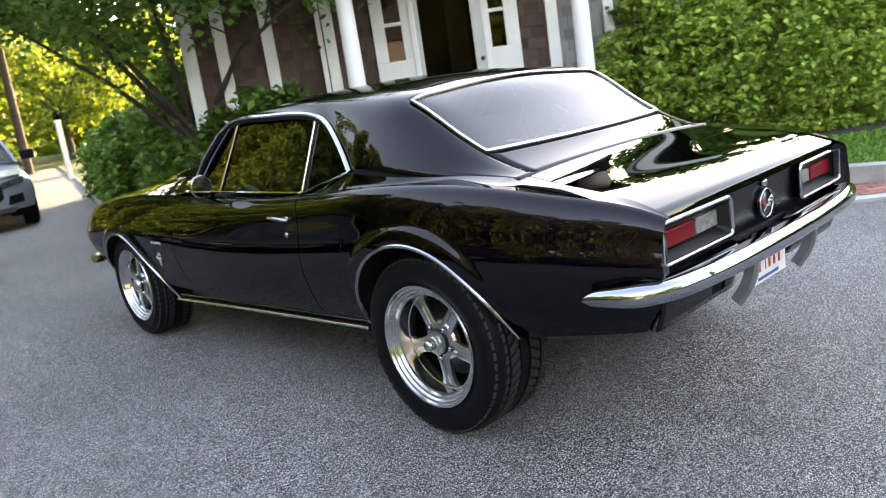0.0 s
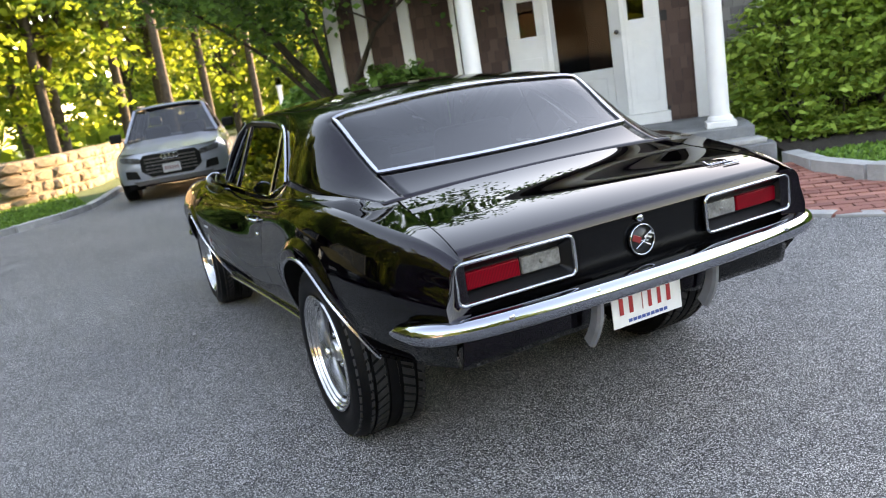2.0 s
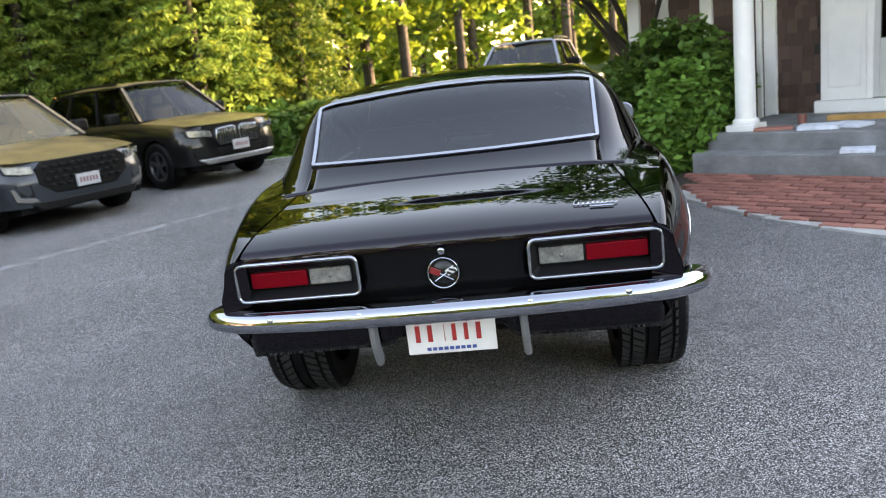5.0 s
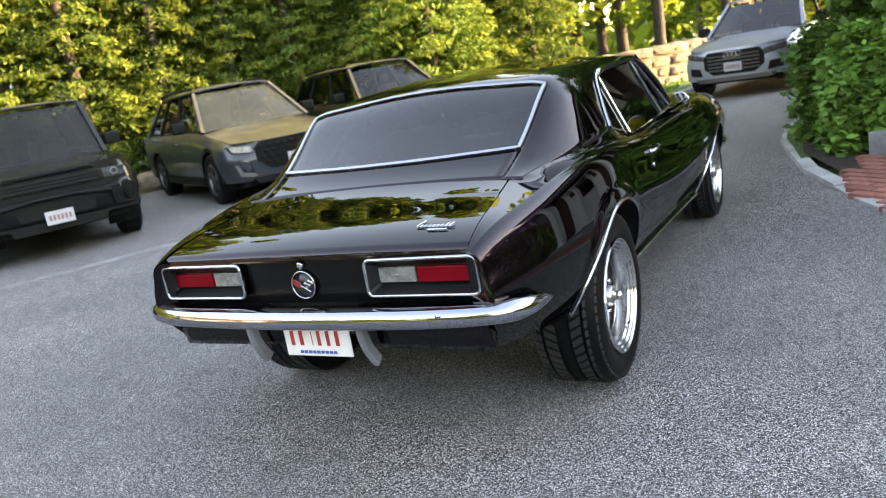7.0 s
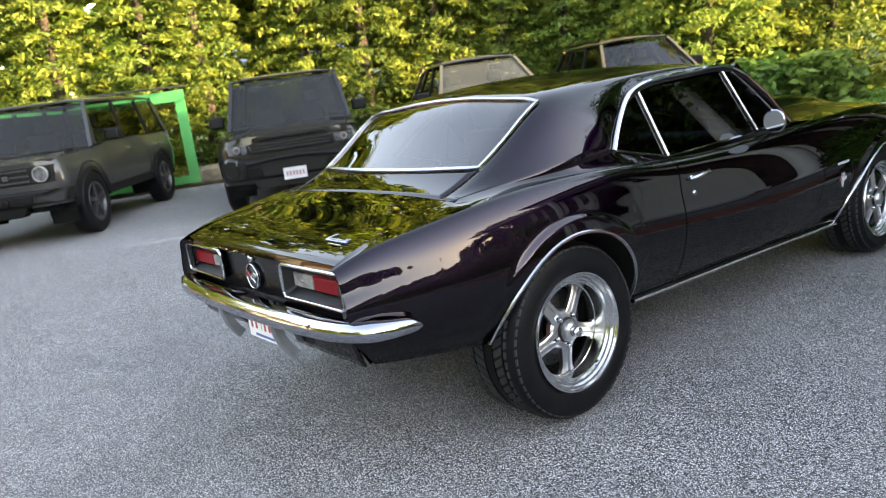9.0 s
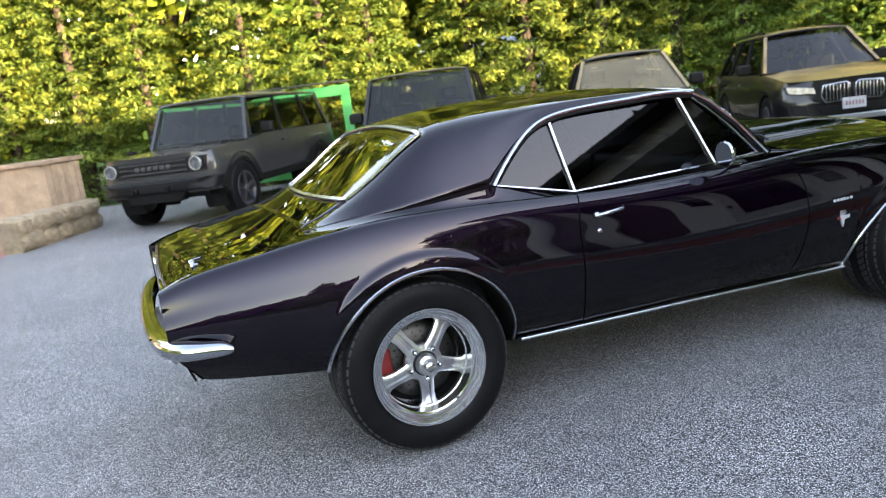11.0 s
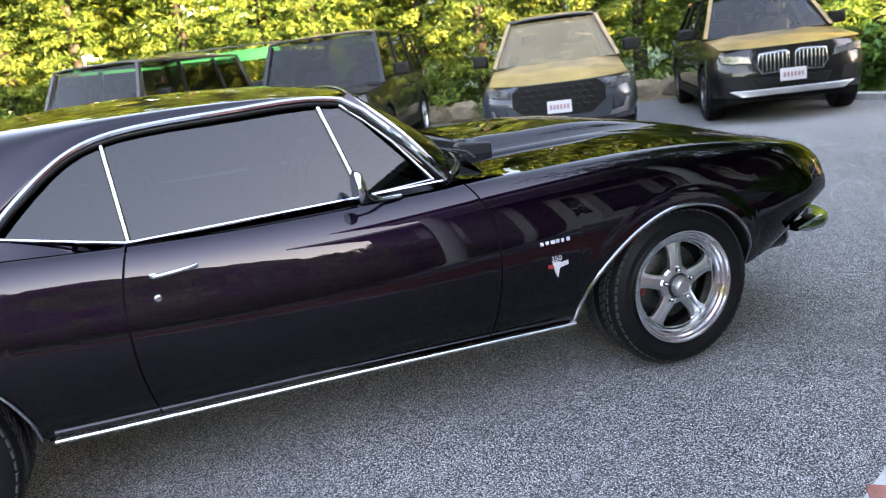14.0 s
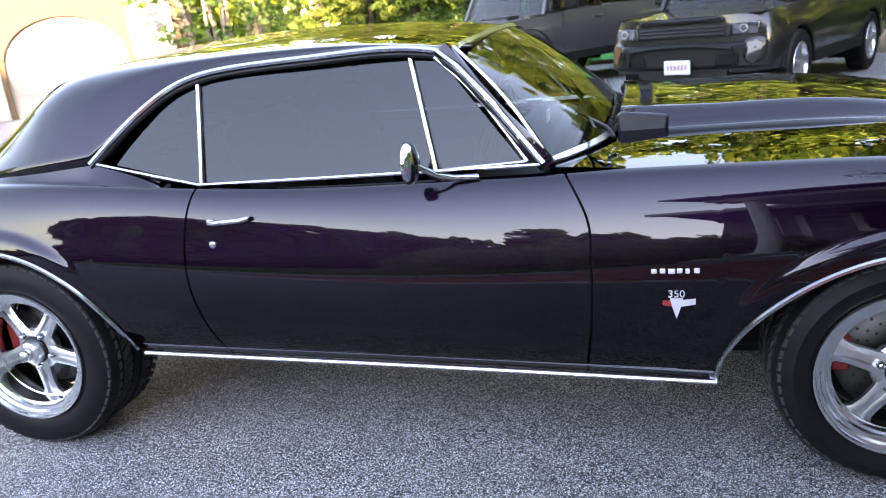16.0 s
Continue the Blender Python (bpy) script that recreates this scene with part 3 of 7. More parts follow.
# roof with sails and the panel below the rear window
WB = lambda v: -.155 - .055 * (1 - (v / .6) ** 2)     # rear window: lower and upper edge by v
WT = lambda v: .185 + .012 * (1 - (v / .6) ** 2)
rv, rf = [], []
for sx in (1, -1):
    for ya, yb, v0, v1, ny, nv in ((WT, lambda v: 1.60 + .05 * (1 - min(1, v) ** 2), 0, .6, 40, 12), (lambda v: .185, lambda v: 1.565 if v > .61 else 1.60 + .05 * (1 - .36), .6, 1, 40, 10),
                                   (lambda v: -.36, lambda v: .185, .6, 1, 30, 10), (lambda v: -.36, WB, 0, .6, 8, 12)):
        base = len(rv)
        for i in range(ny):
            for j in range(nv):
                v = lerp(v0, v1, j / (nv - 1))
                y = lerp(ya(v), yb(v), i / (ny - 1))
                x, z = shell_at(y, v)
                rv.append((x * sx, y, z))
        rf += grid_faces(ny, nv, sx > 0, base)
roof = weld(mesh_ob("roof", rv, rf, M["paint"], coupe))
md = roof.modifiers.new("sheet", "SOLIDIFY")
md.thickness, md.offset = .012, -1.0
# rear window and its bright frame
gv, gf = [], []
cols = span(-.6, .6, 33)
for v in cols:
    for i in range(14):
        y = lerp(WB(abs(v)), WT(abs(v)), i / 13)
        x, z = shell_at(y, abs(v))
        gv.append((x * (1 if v > 0 else -1), y, z - .004))
mesh_ob("rear_window", gv, grid_faces(33, 14), M["tint_glass"], coupe, "dark tinted rear window glass")


def on_shell(y, v, up=.004):
    x, z = shell_at(y, abs(v))
    return Vector((x * (1 if v >= 0 else -1), y, z + up))


loop = [on_shell(WB(abs(v)), v) for v in span(-.6, .6, 40)] + [on_shell(y, .6) for y in span(WB(.6), WT(.6), 20)[1:-1]]
loop += [on_shell(WT(abs(v)), v) for v in span(.6, -.6, 40)] + [on_shell(y, -.6) for y in span(WT(.6), WB(.6), 20)[1:-1]]
v, f = sweep(loop, [(-.0085, -.004), (.0085, -.004), (.0075, .004), (-.0075, .004)], True, (0, -.55, .83))
mesh_ob("rear_window_trim", v, f, M["bright_trim"], coupe, "wide bright metal frame", False)

# boot lid, rounded over at its rear edge
bv = []
LIDW = lambda y: lerp(.607, .668, (-.34 - y) / .54) - G
ys = span(-.362, -.90, 26)
for y in ys:
    for u in span(-1, 1, 41):
        x = LIDW(y) * u
        zi, zc = lerp(ZS(y), ZC(y), .32), ZC(y)
        bv.append((x, y + (.012 * u * u if y < -.5 else 0), lerp(zc, zi, abs(u) ** 2.2)))
for drop, back in ((.012, -.905), (.030, -.909)):
    for u in span(-1, 1, 41):
        bv.append((LIDW(-.9) * u, back + .012 * u * u, lerp(ZC(-.9), lerp(ZS(-.9), ZC(-.9), .32), abs(u) ** 2.2) - drop))
lid = mesh_ob("boot_lid", bv, grid_faces(28, 41, True), M["paint"], coupe)
# script badge on the lid: a slanted chrome scrawl over a bar
lz = lambda x, y: lerp(ZC(y), lerp(ZS(y), ZC(y), .32), abs(x / LIDW(y)) ** 2.2)
path = []
for i in range(120):
    t = i / 119
    w = 2 * math.pi * 9 * t
    tall = .021 * max(0, 1 - t / .12) + .012 * max(0, 1 - abs(t - .86) / .10)
    x = .428 + .140 * t + .0045 * math.cos(w)
    y = -.790 + (.008 + tall) * (1 + math.sin(w))
    x += .35 * (y + .790)
    path.append((x, y, lz(x, y) + .004))
rod("script_badge", path, .0019, M["chrome"], lid, "chrome script badge", 6)
rod("script_bar", [(x, -.806, lz(x, -.806) + .003) for x in span(.485, .560, 6)], .0032, M["chrome"], lid, n=6)

# hood: crowned, with a raised centre bulge that opens at the windscreen
HW = curve((1.9, .731), (2.6, .716), (3.2, .696), (3.6, .600))
hv = []
ys = span(2.02, 3.60, 44)
us = span(-1, 1, 61)
for y in ys:
    for u in us:
        x = HW(y) * u
        z = lerp(ZS(y) + .055 * min(1, (3.75 - y)), ZS(y) + .012, abs(u) ** 2.4)
        k = max(0.0, min(1.0, (.44 - abs(x)) / .06))
        bul = (.050 * min(1, (3.5 - y) / .9) + .012 * max(0, (2.35 - y) / .33)) if y < 3.5 else 0
        hv.append((x, y + (.05 * (1 - u * u) if y < 2.1 else 0), z + bul * k * k * (3 - 2 * k)))
hood = mesh_ob("hood", hv, grid_faces(len(ys), len(us), True), M["paint"], coupe)
hood.data.flip_normals()
# cowl panel below the windscreen
cv = []
for x in span(-.80, .80, 33):
    u = abs(x) / .80
    for t in span(0, 1, 5):
        cv.append((x, lerp(1.80 + .20 * (1 - u ** 3), 2.12 - .05 * u ** 3, t), lerp(.905, .888, t) + .02 * (1 - u * u)))
mesh_ob("cowl_panel", cv, grid_faces(33, 5), M["paint"], coupe)
vent = box("scoop_mouth", -.41, .41, 2.06, 2.10, .92, .992, M["black_trim"], coupe, "black rear-facing hood scoop mouth", r=.012)
for sx in (1, -1):
    bm = bmesh.new()
    pts = [(2.040, .972), (2.048, .905), (2.13, .888), (2.19, .905), (2.20, .966), (2.06, .984)]
    lo, hi = [bm.verts.new((sx * .39, y, z)) for y, z in pts], [bm.verts.new((sx * (.456 - .02 * (z > .96)), y, z)) for y, z in pts]
    bm.faces.new(lo), bm.faces.new(hi)
    for i in range(6):
        bm.faces.new((lo[i], lo[(i + 1) % 6], hi[(i + 1) % 6], hi[i]))
    bmesh.ops.recalc_face_normals(bm, faces=bm.faces)
    bevel(part("scoop_cheek", bm, M["black_trim"], vent, "dark side of the scoop"), .010, 3)

# windscreen between its upper and lower bows
sv = []
for u in span(-1, 1, 33):
    a = Vector((.625 * u, 1.595 + .05 * (1 - u * u), 1.232 + .030 * (1 - u * u)))
    b = Vector((.765 * u, 1.868 + .20 * (1 - abs(u) ** 3), .912 + .025 * (1 - u * u)))
    for t in span(0, 1, 12):
        p = a.lerp(b, t)
        s = math.sin(math.pi * t) * .018
        sv.append((p.x, p.y + s * .7, p.z + s * .7))
mesh_ob("windscreen", sv, grid_faces(33, 12), M["clear_glass"], coupe, "greenish clear curved windscreen")
edge = [sv[i * 12] for i in range(33)] + [sv[32 * 12 + j] for j in range(1, 12)] + [sv[i * 12 + 11] for i in range(31, -1, -1)] + [sv[j] for j in range(10, 0, -1)]
v, f = sweep(edge, [(-.011, -.003), (.011, -.003), (.009, .005), (-.009, .005)], True, (0, .75, .66))
mesh_ob("windscreen_trim", v, f, M["bright_trim"], coupe, "bright metal windscreen surround", False)
for x0, x1, y0, y1 in ((.62, .22, 2.0, 1.90), (-.05, -.45, 2.05, 1.96)):
    wp = rod("wiper", [(x0, y0 + .04, .94), (x0 - .03, y0 + .02, .965), (lerp(x0, x1, .5), y1 + .03, .985)], .006, M["black_trim"], coupe, "black wiper arm")
    rod("wiper_blade", [(x0 - .02, y0 - .015, .965), (x1, y1 + .02, 1.0)], .005, M["rubber"], wp)
for sx in (1, -1):
    # pillar between windscreen and vent window
    pth = [(sx * .782, 1.868, .900), (sx * .735, 1.73, 1.055), (sx * .655, 1.565, 1.236)]
    v, f = sweep(pth, [(-.016, -.02), (.016, -.02), (.016, .018), (-.016, .018)], False, (0, .75, .66))
    sharp(mesh_ob("windscreen_pillar", v, f, M["paint"], coupe))
    # bright drip rail from the pillar's foot over the roof to the quarter window
    rail = [Vector((sx * .795, 1.85, .910)), Vector((sx * .748, 1.715, 1.075)), Vector((sx * .700, 1.61, 1.185))]
    rail += [Vector((sx * (XD(y) + .003), y, ZD(y))) for y in span(1.545, .405, 44)]
    v, f = sweep(rail, [(-.005, -.005), (.009, -.005), (.011, .003), (.004, .010), (-.005, .010)] if sx < 0 else [(.005, -.005), (.005, .010), (-.004, .010), (-.011, .003), (-.009, -.005)])
    sharp(mesh_ob("drip_rail", v, f, M["chrome"], coupe, "chrome drip rail"))
    inner = [p + Vector((-sx * .003, 0, -.015)) for p in rail]
    v, f = sweep(inner, [(-.005, -.009), (.005, -.009), (.005, .008), (-.005, .008)])
    mesh_ob("weather_strip", v, f, M["black_trim"], coupe)
    # belt trim
    belt = lambda y: lerp(.985, .898, (y - .405) / .375) if y < .78 else lerp(.898, .905, (y - .78) / 1.08)
    bx = curve((.405, .790), (.58, .796), (.78, .797), (1.55, .797), (1.86, .792))
    rod("belt_trim", [(sx * bx(y), y, belt(y) + .002) for y in span(.41, 1.84, 40)], .0055, M["chrome"], coupe, "thin chrome belt trim", 6)
    # side glass
    gx = lambda z: .797 - .135 * (z - .9) / .33 - .014

    def pane(name, ya, yb, top, parent=coupe, n=16, label="dark tinted side glass"):
        vs = []
        for a in span(0, 1, n):
            for b in span(0, 1, 9):
                y = lerp(ya(b), yb(b), a)
                z0 = belt(y)
                z = lerp(z0, max(z0 + .004, top(y)), b)
                vs.append((sx * gx(z), y, z))
        return mesh_ob(name, vs, grid_faces(n, 9, sx < 0), M["side_glass"], parent, label)

    top = lambda y: ZD(min(y, 1.52)) - .018 - max(0, y - 1.50) * 1.12
    pane("quarter_window", lambda b: .42 + .0 * b, lambda b: .775 - .012 * b, top)
    pane("door_window", lambda b: .785 - .012 * b, lambda b: 1.540 - .075 * b, top)
    pane("vent_window", lambda b: 1.55 - .075 * b, lambda b: lerp(1.80, 1.545, b), lambda y: 1.215)

    def bar(name, a, b, r, mat="chrome"):
        rod(name, [(sx * (gx(a[1]) + .006), a[0], a[1]), (sx * (gx((a[1] + b[1]) / 2) + .006), (a[0] + b[0]) / 2, (a[1] + b[1]) / 2), (sx * (gx(b[1]) + .006), b[0], b[1])], r, M[mat], coupe, "chrome window bar", up=(1, 0, 0))

    bar("window_bar", (.785, .897), (.762, 1.205), .0095)
    bar("vent_bar", (1.545, .897), (1.463, 1.222), .0095)
    rod("vent_frame", [(sx * (gx(z) + .006), y, z) for y, z in ((1.806, .916), (1.75, .99), (1.69, 1.068), (1.62, 1.142), (1.54, 1.212))], .0075, M["chrome"], coupe, "chrome vent window frame", up=(1, 0, 0))
    bar("vent_sill", (1.56, .905), (1.80, .916), .005)
    # round door mirror on a chrome foot
    vv, ff = revolve([(0, .024), (.03, .023), (.05, .016), (.059, .003), (.059, -.006), (.054, -.010), (0, -.010)], 32)
    head = mesh_ob("door_mirror", [(sx * .905 + b * .3 * sx + 0, 1.50 + a * 1.0 - .0, .952 + c) for a, b, c in [(h, p, q) for h, p, q in vv]], ff, M["chrome"], coupe, "round chrome door mirror")
    sharp(head, 40)
    head.data.transform(Matrix.Translation((sx * .905, 1.50, .952)) @ Matrix.Diagonal((3.2, 1, 1, 1)) @ Matrix.Translation((-sx * .905, -1.50, -.952)))
    rod("mirror_arm", [(sx * .90, 1.515, .945), (sx * .86, 1.56, .905), (sx * .82, 1.60, .888), (sx * .812, 1.67, .886)], .009, M["chrome"], head)

# tail: satin panel, lamps, emblem, bumper, plate
xs_ = sorted(set([round(q, 4) for q in span(-.672, .672, 29)] + [-.684, -.285, .285, .684]))
xs_ = [x for x in xs_ if abs(x) <= .684]
zs_ = [.807, .785, .781, .74, .70, .669, .665, .64, .612]
pv = [(x, lerp(-.893, -.885, (.807 - z) / .195) + .012 * (x / .67) ** 2, z) for x in xs_ for z in zs_]
pf = [q for q in grid_faces(len(xs_), len(zs_), True) if not (.28 < abs(sum(pv[i][0] for i in q) / 4) < .686 and .668 < sum(pv[i][2] for i in q) / 4 < .782)]
tail = mesh_ob("tail_panel", pv, pf, M["satin_black"], coupe, "satin black tail panel")
md = tail.modifiers.new("sheet", "SOLIDIFY")
md.thickness, md.offset = .02, -1
for sx in (1, -1):
    # end cap of the quarter panel beside the lamp
    ev = []
    for t in span(0, 1, 12):
        z = side_at(-.925, t)[1]
        y = -.925 + .80 * max(0, .58 - z)
        x, z = side_at(y, t)
        for q in span(0, 1, 5):
            ev.append((sx * lerp(x, .655, q), y + .022 * q + .008 * (q > 0), z if q < 1 else z - .006))
    mesh_ob("tail_cap", ev, grid_faces(12, 5, sx < 0), M["paint"], coupe)


def round_rect(x0, x1, z0, z1, r, n=6):
    pts = []
    for cx, cz, a0 in ((x1 - r, z1 - r, 0), (x0 + r, z1 - r, 90), (x0 + r, z0 + r, 180), (x1 - r, z0 + r, 270)):
        for i in range(n + 1):
            a = radians(a0 + 90 * i / n)
            pts.append((cx + r * math.cos(a), cz + r * math.sin(a)))
    return pts


for sx in (1, -1):
    x0, x1 = sorted((sx * .277, sx * .692))
    rect = round_rect(x0, x1, .662, .788, .022)
    yy = lambda x: -.911 + .012 * (x / .7) ** 2
    v, f = sweep([(x, yy(x), z) for x, z in rect], ring(.0065, .009, 10), True, (0, -1, 0))
    lamp = mesh_ob("tail_lamp", v, f, M["chrome"], coupe, "red and clear tail lamp in a chrome bezel")
    sharp(lamp, 60)
    tub = round_rect(x0 + .006, x1 - .006, .668, .782, .018)
    tub2 = round_rect(x0 + .032, x1 - .032, .693, .757, .006)
    n = len(tub)
    tv = [(x, yy(x) + .001, z) for x, z in tub] + [(x, yy(x) + .040, z) for x, z in tub2]
    mesh_ob("lamp_housing", tv, [(i, (i + 1) % n, n + (i + 1) % n, n + i) for i in range(n)] + [tuple(range(n, 2 * n))], M["black_trim"], lamp, "black recessed housing", False)
    for nm, a, b, mt in (("red_lens", .458, .652, "red_lens"), ("clear_lens", .308, .450, "clear_lens")):
        a, b = sorted((sx * a, sx * b))
        lens = box(nm, a, b, -.878, -.855, .698, .752, M[mt], lamp, r=.004)
    vv, ff = revolve([(0, .006), (.006, .004), (.008, 0)], 14)
    mesh_ob("lens_boss", [(sx * .38 + b, -.878 - h, .725 + c) for h, b, c in vv], ff, M["clear_lens"], lamp)
# lock and round emblem
vv, ff = revolve([(0, .014), (.008, .014), (.013, .010), (.015, 0)], 20)
mesh_ob("boot_lock", [(a, -.895 - h, .779 + c) for h, a, c in vv], ff, M["chrome"], coupe, "chrome lock cylinder")
v, f = sweep([(.050 * math.cos(a), -.902, .706 + .050 * math.sin(a)) for a in span(0, 2 * math.pi, 41)[:-1]], ring(.0035, .006, 8), True, (0, -1, 0))
emb = mesh_ob("tail_emblem", v, f, M["chrome"], coupe, "round chrome emblem with two crossed flags")
vv, ff = revolve([(0, .004), (.048, .002), (.049, -.006)], 32)
mesh_ob("emblem_disc", [(a, -.898 - h, .706 + c) for h, a, c in vv], ff, M["emblem_black"], emb)
for d, mt in ((-1, "emblem_red"), (1, "emblem_white")):
    fl = part("emblem_flag", box_bm(-.018, .018, -.004, .0, -.011, .011), M[mt], emb)
    fl.matrix_local = pose(d * .026, -.906, .713, 0, d * -28, 0)
    bevel(fl, .002)
    rod("emblem_staff", [(d * .012, -.906, .706), (-d * .030, -.906, .681)], .0018, M["chrome"], emb, n=6)
for i in range(4):
    for j in range(3):
        if (i + j) % 2:
            q = box("flag_check", .0115 + i * .0078, .0193 + i * .0078, -.9118, -.9085, .697 + j * .007 + i * .0042, .704 + j * .007 + i * .0042, M["emblem_black"], emb)
# rear bumper: a convex chrome blade wrapping round the corners
half = [(0, -.985), (.2, -.982), (.4, -.973), (.55, -.960), (.66, -.942), (.74, -.915), (.79, -.878), (.815, -.83), (.822, -.77), (.822, -.715)]
bxs, bys = curve(*[(i, p[0]) for i, p in enumerate(half)]), curve(*[(i, p[1]) for i, p in enumerate(half)])
right = [(bxs(t), bys(t)) for t in span(0, 9, 46)]
plan = [(-x, y) for x, y in right[:0:-1]] + right
path = [(x, y, .604) for x, y in plan]
sec = [(-.030, -.034), (.000, -.036), (.016, -.033), (.027, -.025), (.032, -.013), (.032, .000), (.029, .012), (.022, .023), (.010, .030), (-.006, .033), (-.030, .033), (-.022, .028), (-.022, -.028)]
v, f = sweep(path, sec)
k = len(sec)
for i in range(len(path)):
    e = min(i, len(path) - 1 - i)
    drop = .016 * (1 - e / 20) ** 2 if e < 20 else 0
    s = (.74 + .26 * min(1, e / 14)) * math.sqrt(1 - max(0, .86 - e / 4) ** 2)
    for j in range(k):
        p = v[i * k + j]
        v[i * k + j] = Vector((p[0], p[1], .604 + (p[2] - .604) * s - drop))
bump = sharp(mesh_ob("rear_bumper", v, f, M["bumper_chrome"], coupe, "polished chrome rear bumper"), 40)
for x in (-.57, -.27, .27, .57):
    vv, ff = revolve([(0, .005), (.006, .004), (.010, 0)], 16)
    mesh_ob("bumper_bolt", [(x + a, -.985 + .06 * x * x - .022 - h, .618 + c) for h, a, c in vv], ff, M["chrome"], bump)
for sx in (1, -1):
    gp = [(sx * (.243 + .004 * t), -.955 + .060 * t * t, .565 - .145 * t) for t in span(0, 1, 10)]
    v, f = sweep(gp, [(-.011, -.02), (.011, -.02), (.013, .012), (.006, .022), (-.006, .022), (-.013, .012)], False, (0, -1, .1))
    sharp(mesh_ob("bumper_guard", v, f, M["guard"], coupe, "grey bumper guard"))
# plate: white enamel, red and blue bars for its characters
plate = box("number_plate", -.148, .148, -.897, -.893, .430, .582, M["plate_white"], coupe, "white number plate with red bars", r=.0015)
for i, (a, w) in enumerate(((-.128, .034), (-.087, .034), (-.030, .016), (-.006, .032), (.034, .032), (.074, .034))):
    box("plate_bar", a + .009, a + w - .009, -.8995, -.8975, .472, .530, M["plate_red"], plate)
for a, b, z in ((-.10, .085, .553), (-.085, .085, .441)):
    n = 9
    for i in range(n):
        w = (b - a) / n
        box("plate_bar", a + i * w, a + (i + .75) * w, -.8995, -.8975, z, z + .011, M["plate_blue"], plate)
box("plate_sticker", .104, .138, -.8995, -.8975, .549, .571, M["plate_blue"], plate)
# valance, floor, inner structure
vv = []
for u in span(-1, 1, 49):
    q = max(0.0, min(1.0, (.30 - abs(u)) / .05))
    for t in span(0, 1, 8):
        vv.append((.690 * u, lerp(-.903, -.872, t ** 2) + .012 * u * u + .07 * q, lerp(.615, .452 + .012 * (1 - abs(u)) + .02 * q, t)))
val = mesh_ob("rear_valance", vv, grid_faces(49, 8, True), M["paint"], coupe)
val.modifiers.new("sheet", "SOLIDIFY").thickness = .008
box("floor_pan", -.60, .60, -.55, .40, .36, .44, M["underbody"], coupe, r=.03)
box("floor_pan", -.60, .60, .40, 3.10, .26, .44, M["underbody"], coupe, r=.03)
box("fuel_tank", -.42, .42, -.76, -.42, .46, .60, M["underbody"], coupe, r=.04)
for sx in (1, -1):
    box("inner_wing", sx * .56 - .03, sx * .56 + .03, -.50, .48, .46, .80, M["underbody"], coupe)
    box("inner_wing", sx * .56 - .03, sx * .56 + .03, 2.2, 3.2, .25, .80, M["underbody"], coupe)
    rod("exhaust_pipe", [(sx * .46, -.2, .42), (sx * .47, -.5, .43), (sx * .48, -.70, .425)], .028, M["underbody"], coupe, "dark exhaust pipe", 14)
box("firewall", -.72, .72, 1.86, 1.90, .35, .88, M["underbody"], coupe)
box("rear_bulkhead", -.62, .62, -.30, -.26, .35, .90, M["underbody"], coupe)
# cabin
box("parcel_shelf", -.60, .60, -.26, .10, .90, .93, M["seat"], coupe, r=.01)
rs = box("rear_seat", -.62, .62, .02, .50, .45, .86, M["seat"], coupe, "black vinyl rear bench", r=.05)
for sx in (1, -1):
    s = box("front_seat", sx * .36 - .24, sx * .36 + .24, .92, 1.36, .42, .58, M["seat"], coupe, "black vinyl bucket seat", r=.05)
    b = box("seat_back", -.23, .23, -.06, .06, 0, .56, M["seat"], s, r=.05)
    b.matrix_local = pose(sx * .36, .93, .52, 14, 0, 0)
box("dashboard", -.70, .70, 1.62, 1.86, .70, .885, M["seat"], coupe, r=.05)
v, f = sweep([(-.36 + .185 * math.cos(a), 1.50 + .07 * math.sin(a), .86 + .17 * math.sin(a)) for a in span(0, 2 * math.pi, 33)[:-1]], ring(.012, .012, 8), True, (0, -1, .4))
mesh_ob("steering_wheel", v, f, M["black_trim"], coupe)
box("rear_view_mirror", -.10, .10, 1.50, 1.52, 1.165, 1.215, M["black_trim"], coupe, r=.01)
st = box("dash_sticker", .50, .56, 1.84, 1.845, .985, 1.02, M["plate_white"], coupe, "pale sticker inside the windscreen")
st.matrix_local = pose(0, 0, 0, 0, 0, 0)
# nose: dark grille, fender caps, front bumper
nv = []
for u in span(-1, 1, 25):
    for t in span(0, 1, 5):
        nv.append((.66 * u, 3.575 - .03 * u * u + .03 * math.sin(math.pi * t), lerp(.745, .42, t)))
mesh_ob("grille", nv, grid_faces(25, 5), M["black_trim"], coupe)
for sx in (1, -1):
    ev = []
    for t in span(0, 1, 14):
        x, z = side_at(NOSE, t)
        for q in span(0, 1, 4):
            ev.append((sx * lerp(x, .35, q), NOSE + .02 * math.sin(math.pi * q), lerp(z, .58, q * .3)))
    mesh_ob("nose_cap", ev, grid_faces(14, 4, sx > 0), M["paint"], coupe)
half = [(0, 3.70), (.3, 3.69), (.5, 3.67), (.66, 3.645), (.77, 3.60), (.83, 3.53), (.848, 3.45), (.848, 3.37)]
bxs, bys = curve(*[(i, p[0]) for i, p in enumerate(half)]), curve(*[(i, p[1]) for i, p in enumerate(half)])
right = [(bxs(t), bys(t)) for t in span(0, 7, 36)]
path = [(x, y, .435) for x, y in right[::-1]] + [(-x, y, .435) for x, y in right[1:]]
v, f = sweep(path, [(a, b * .9) for a, b in sec])
k = len(sec)
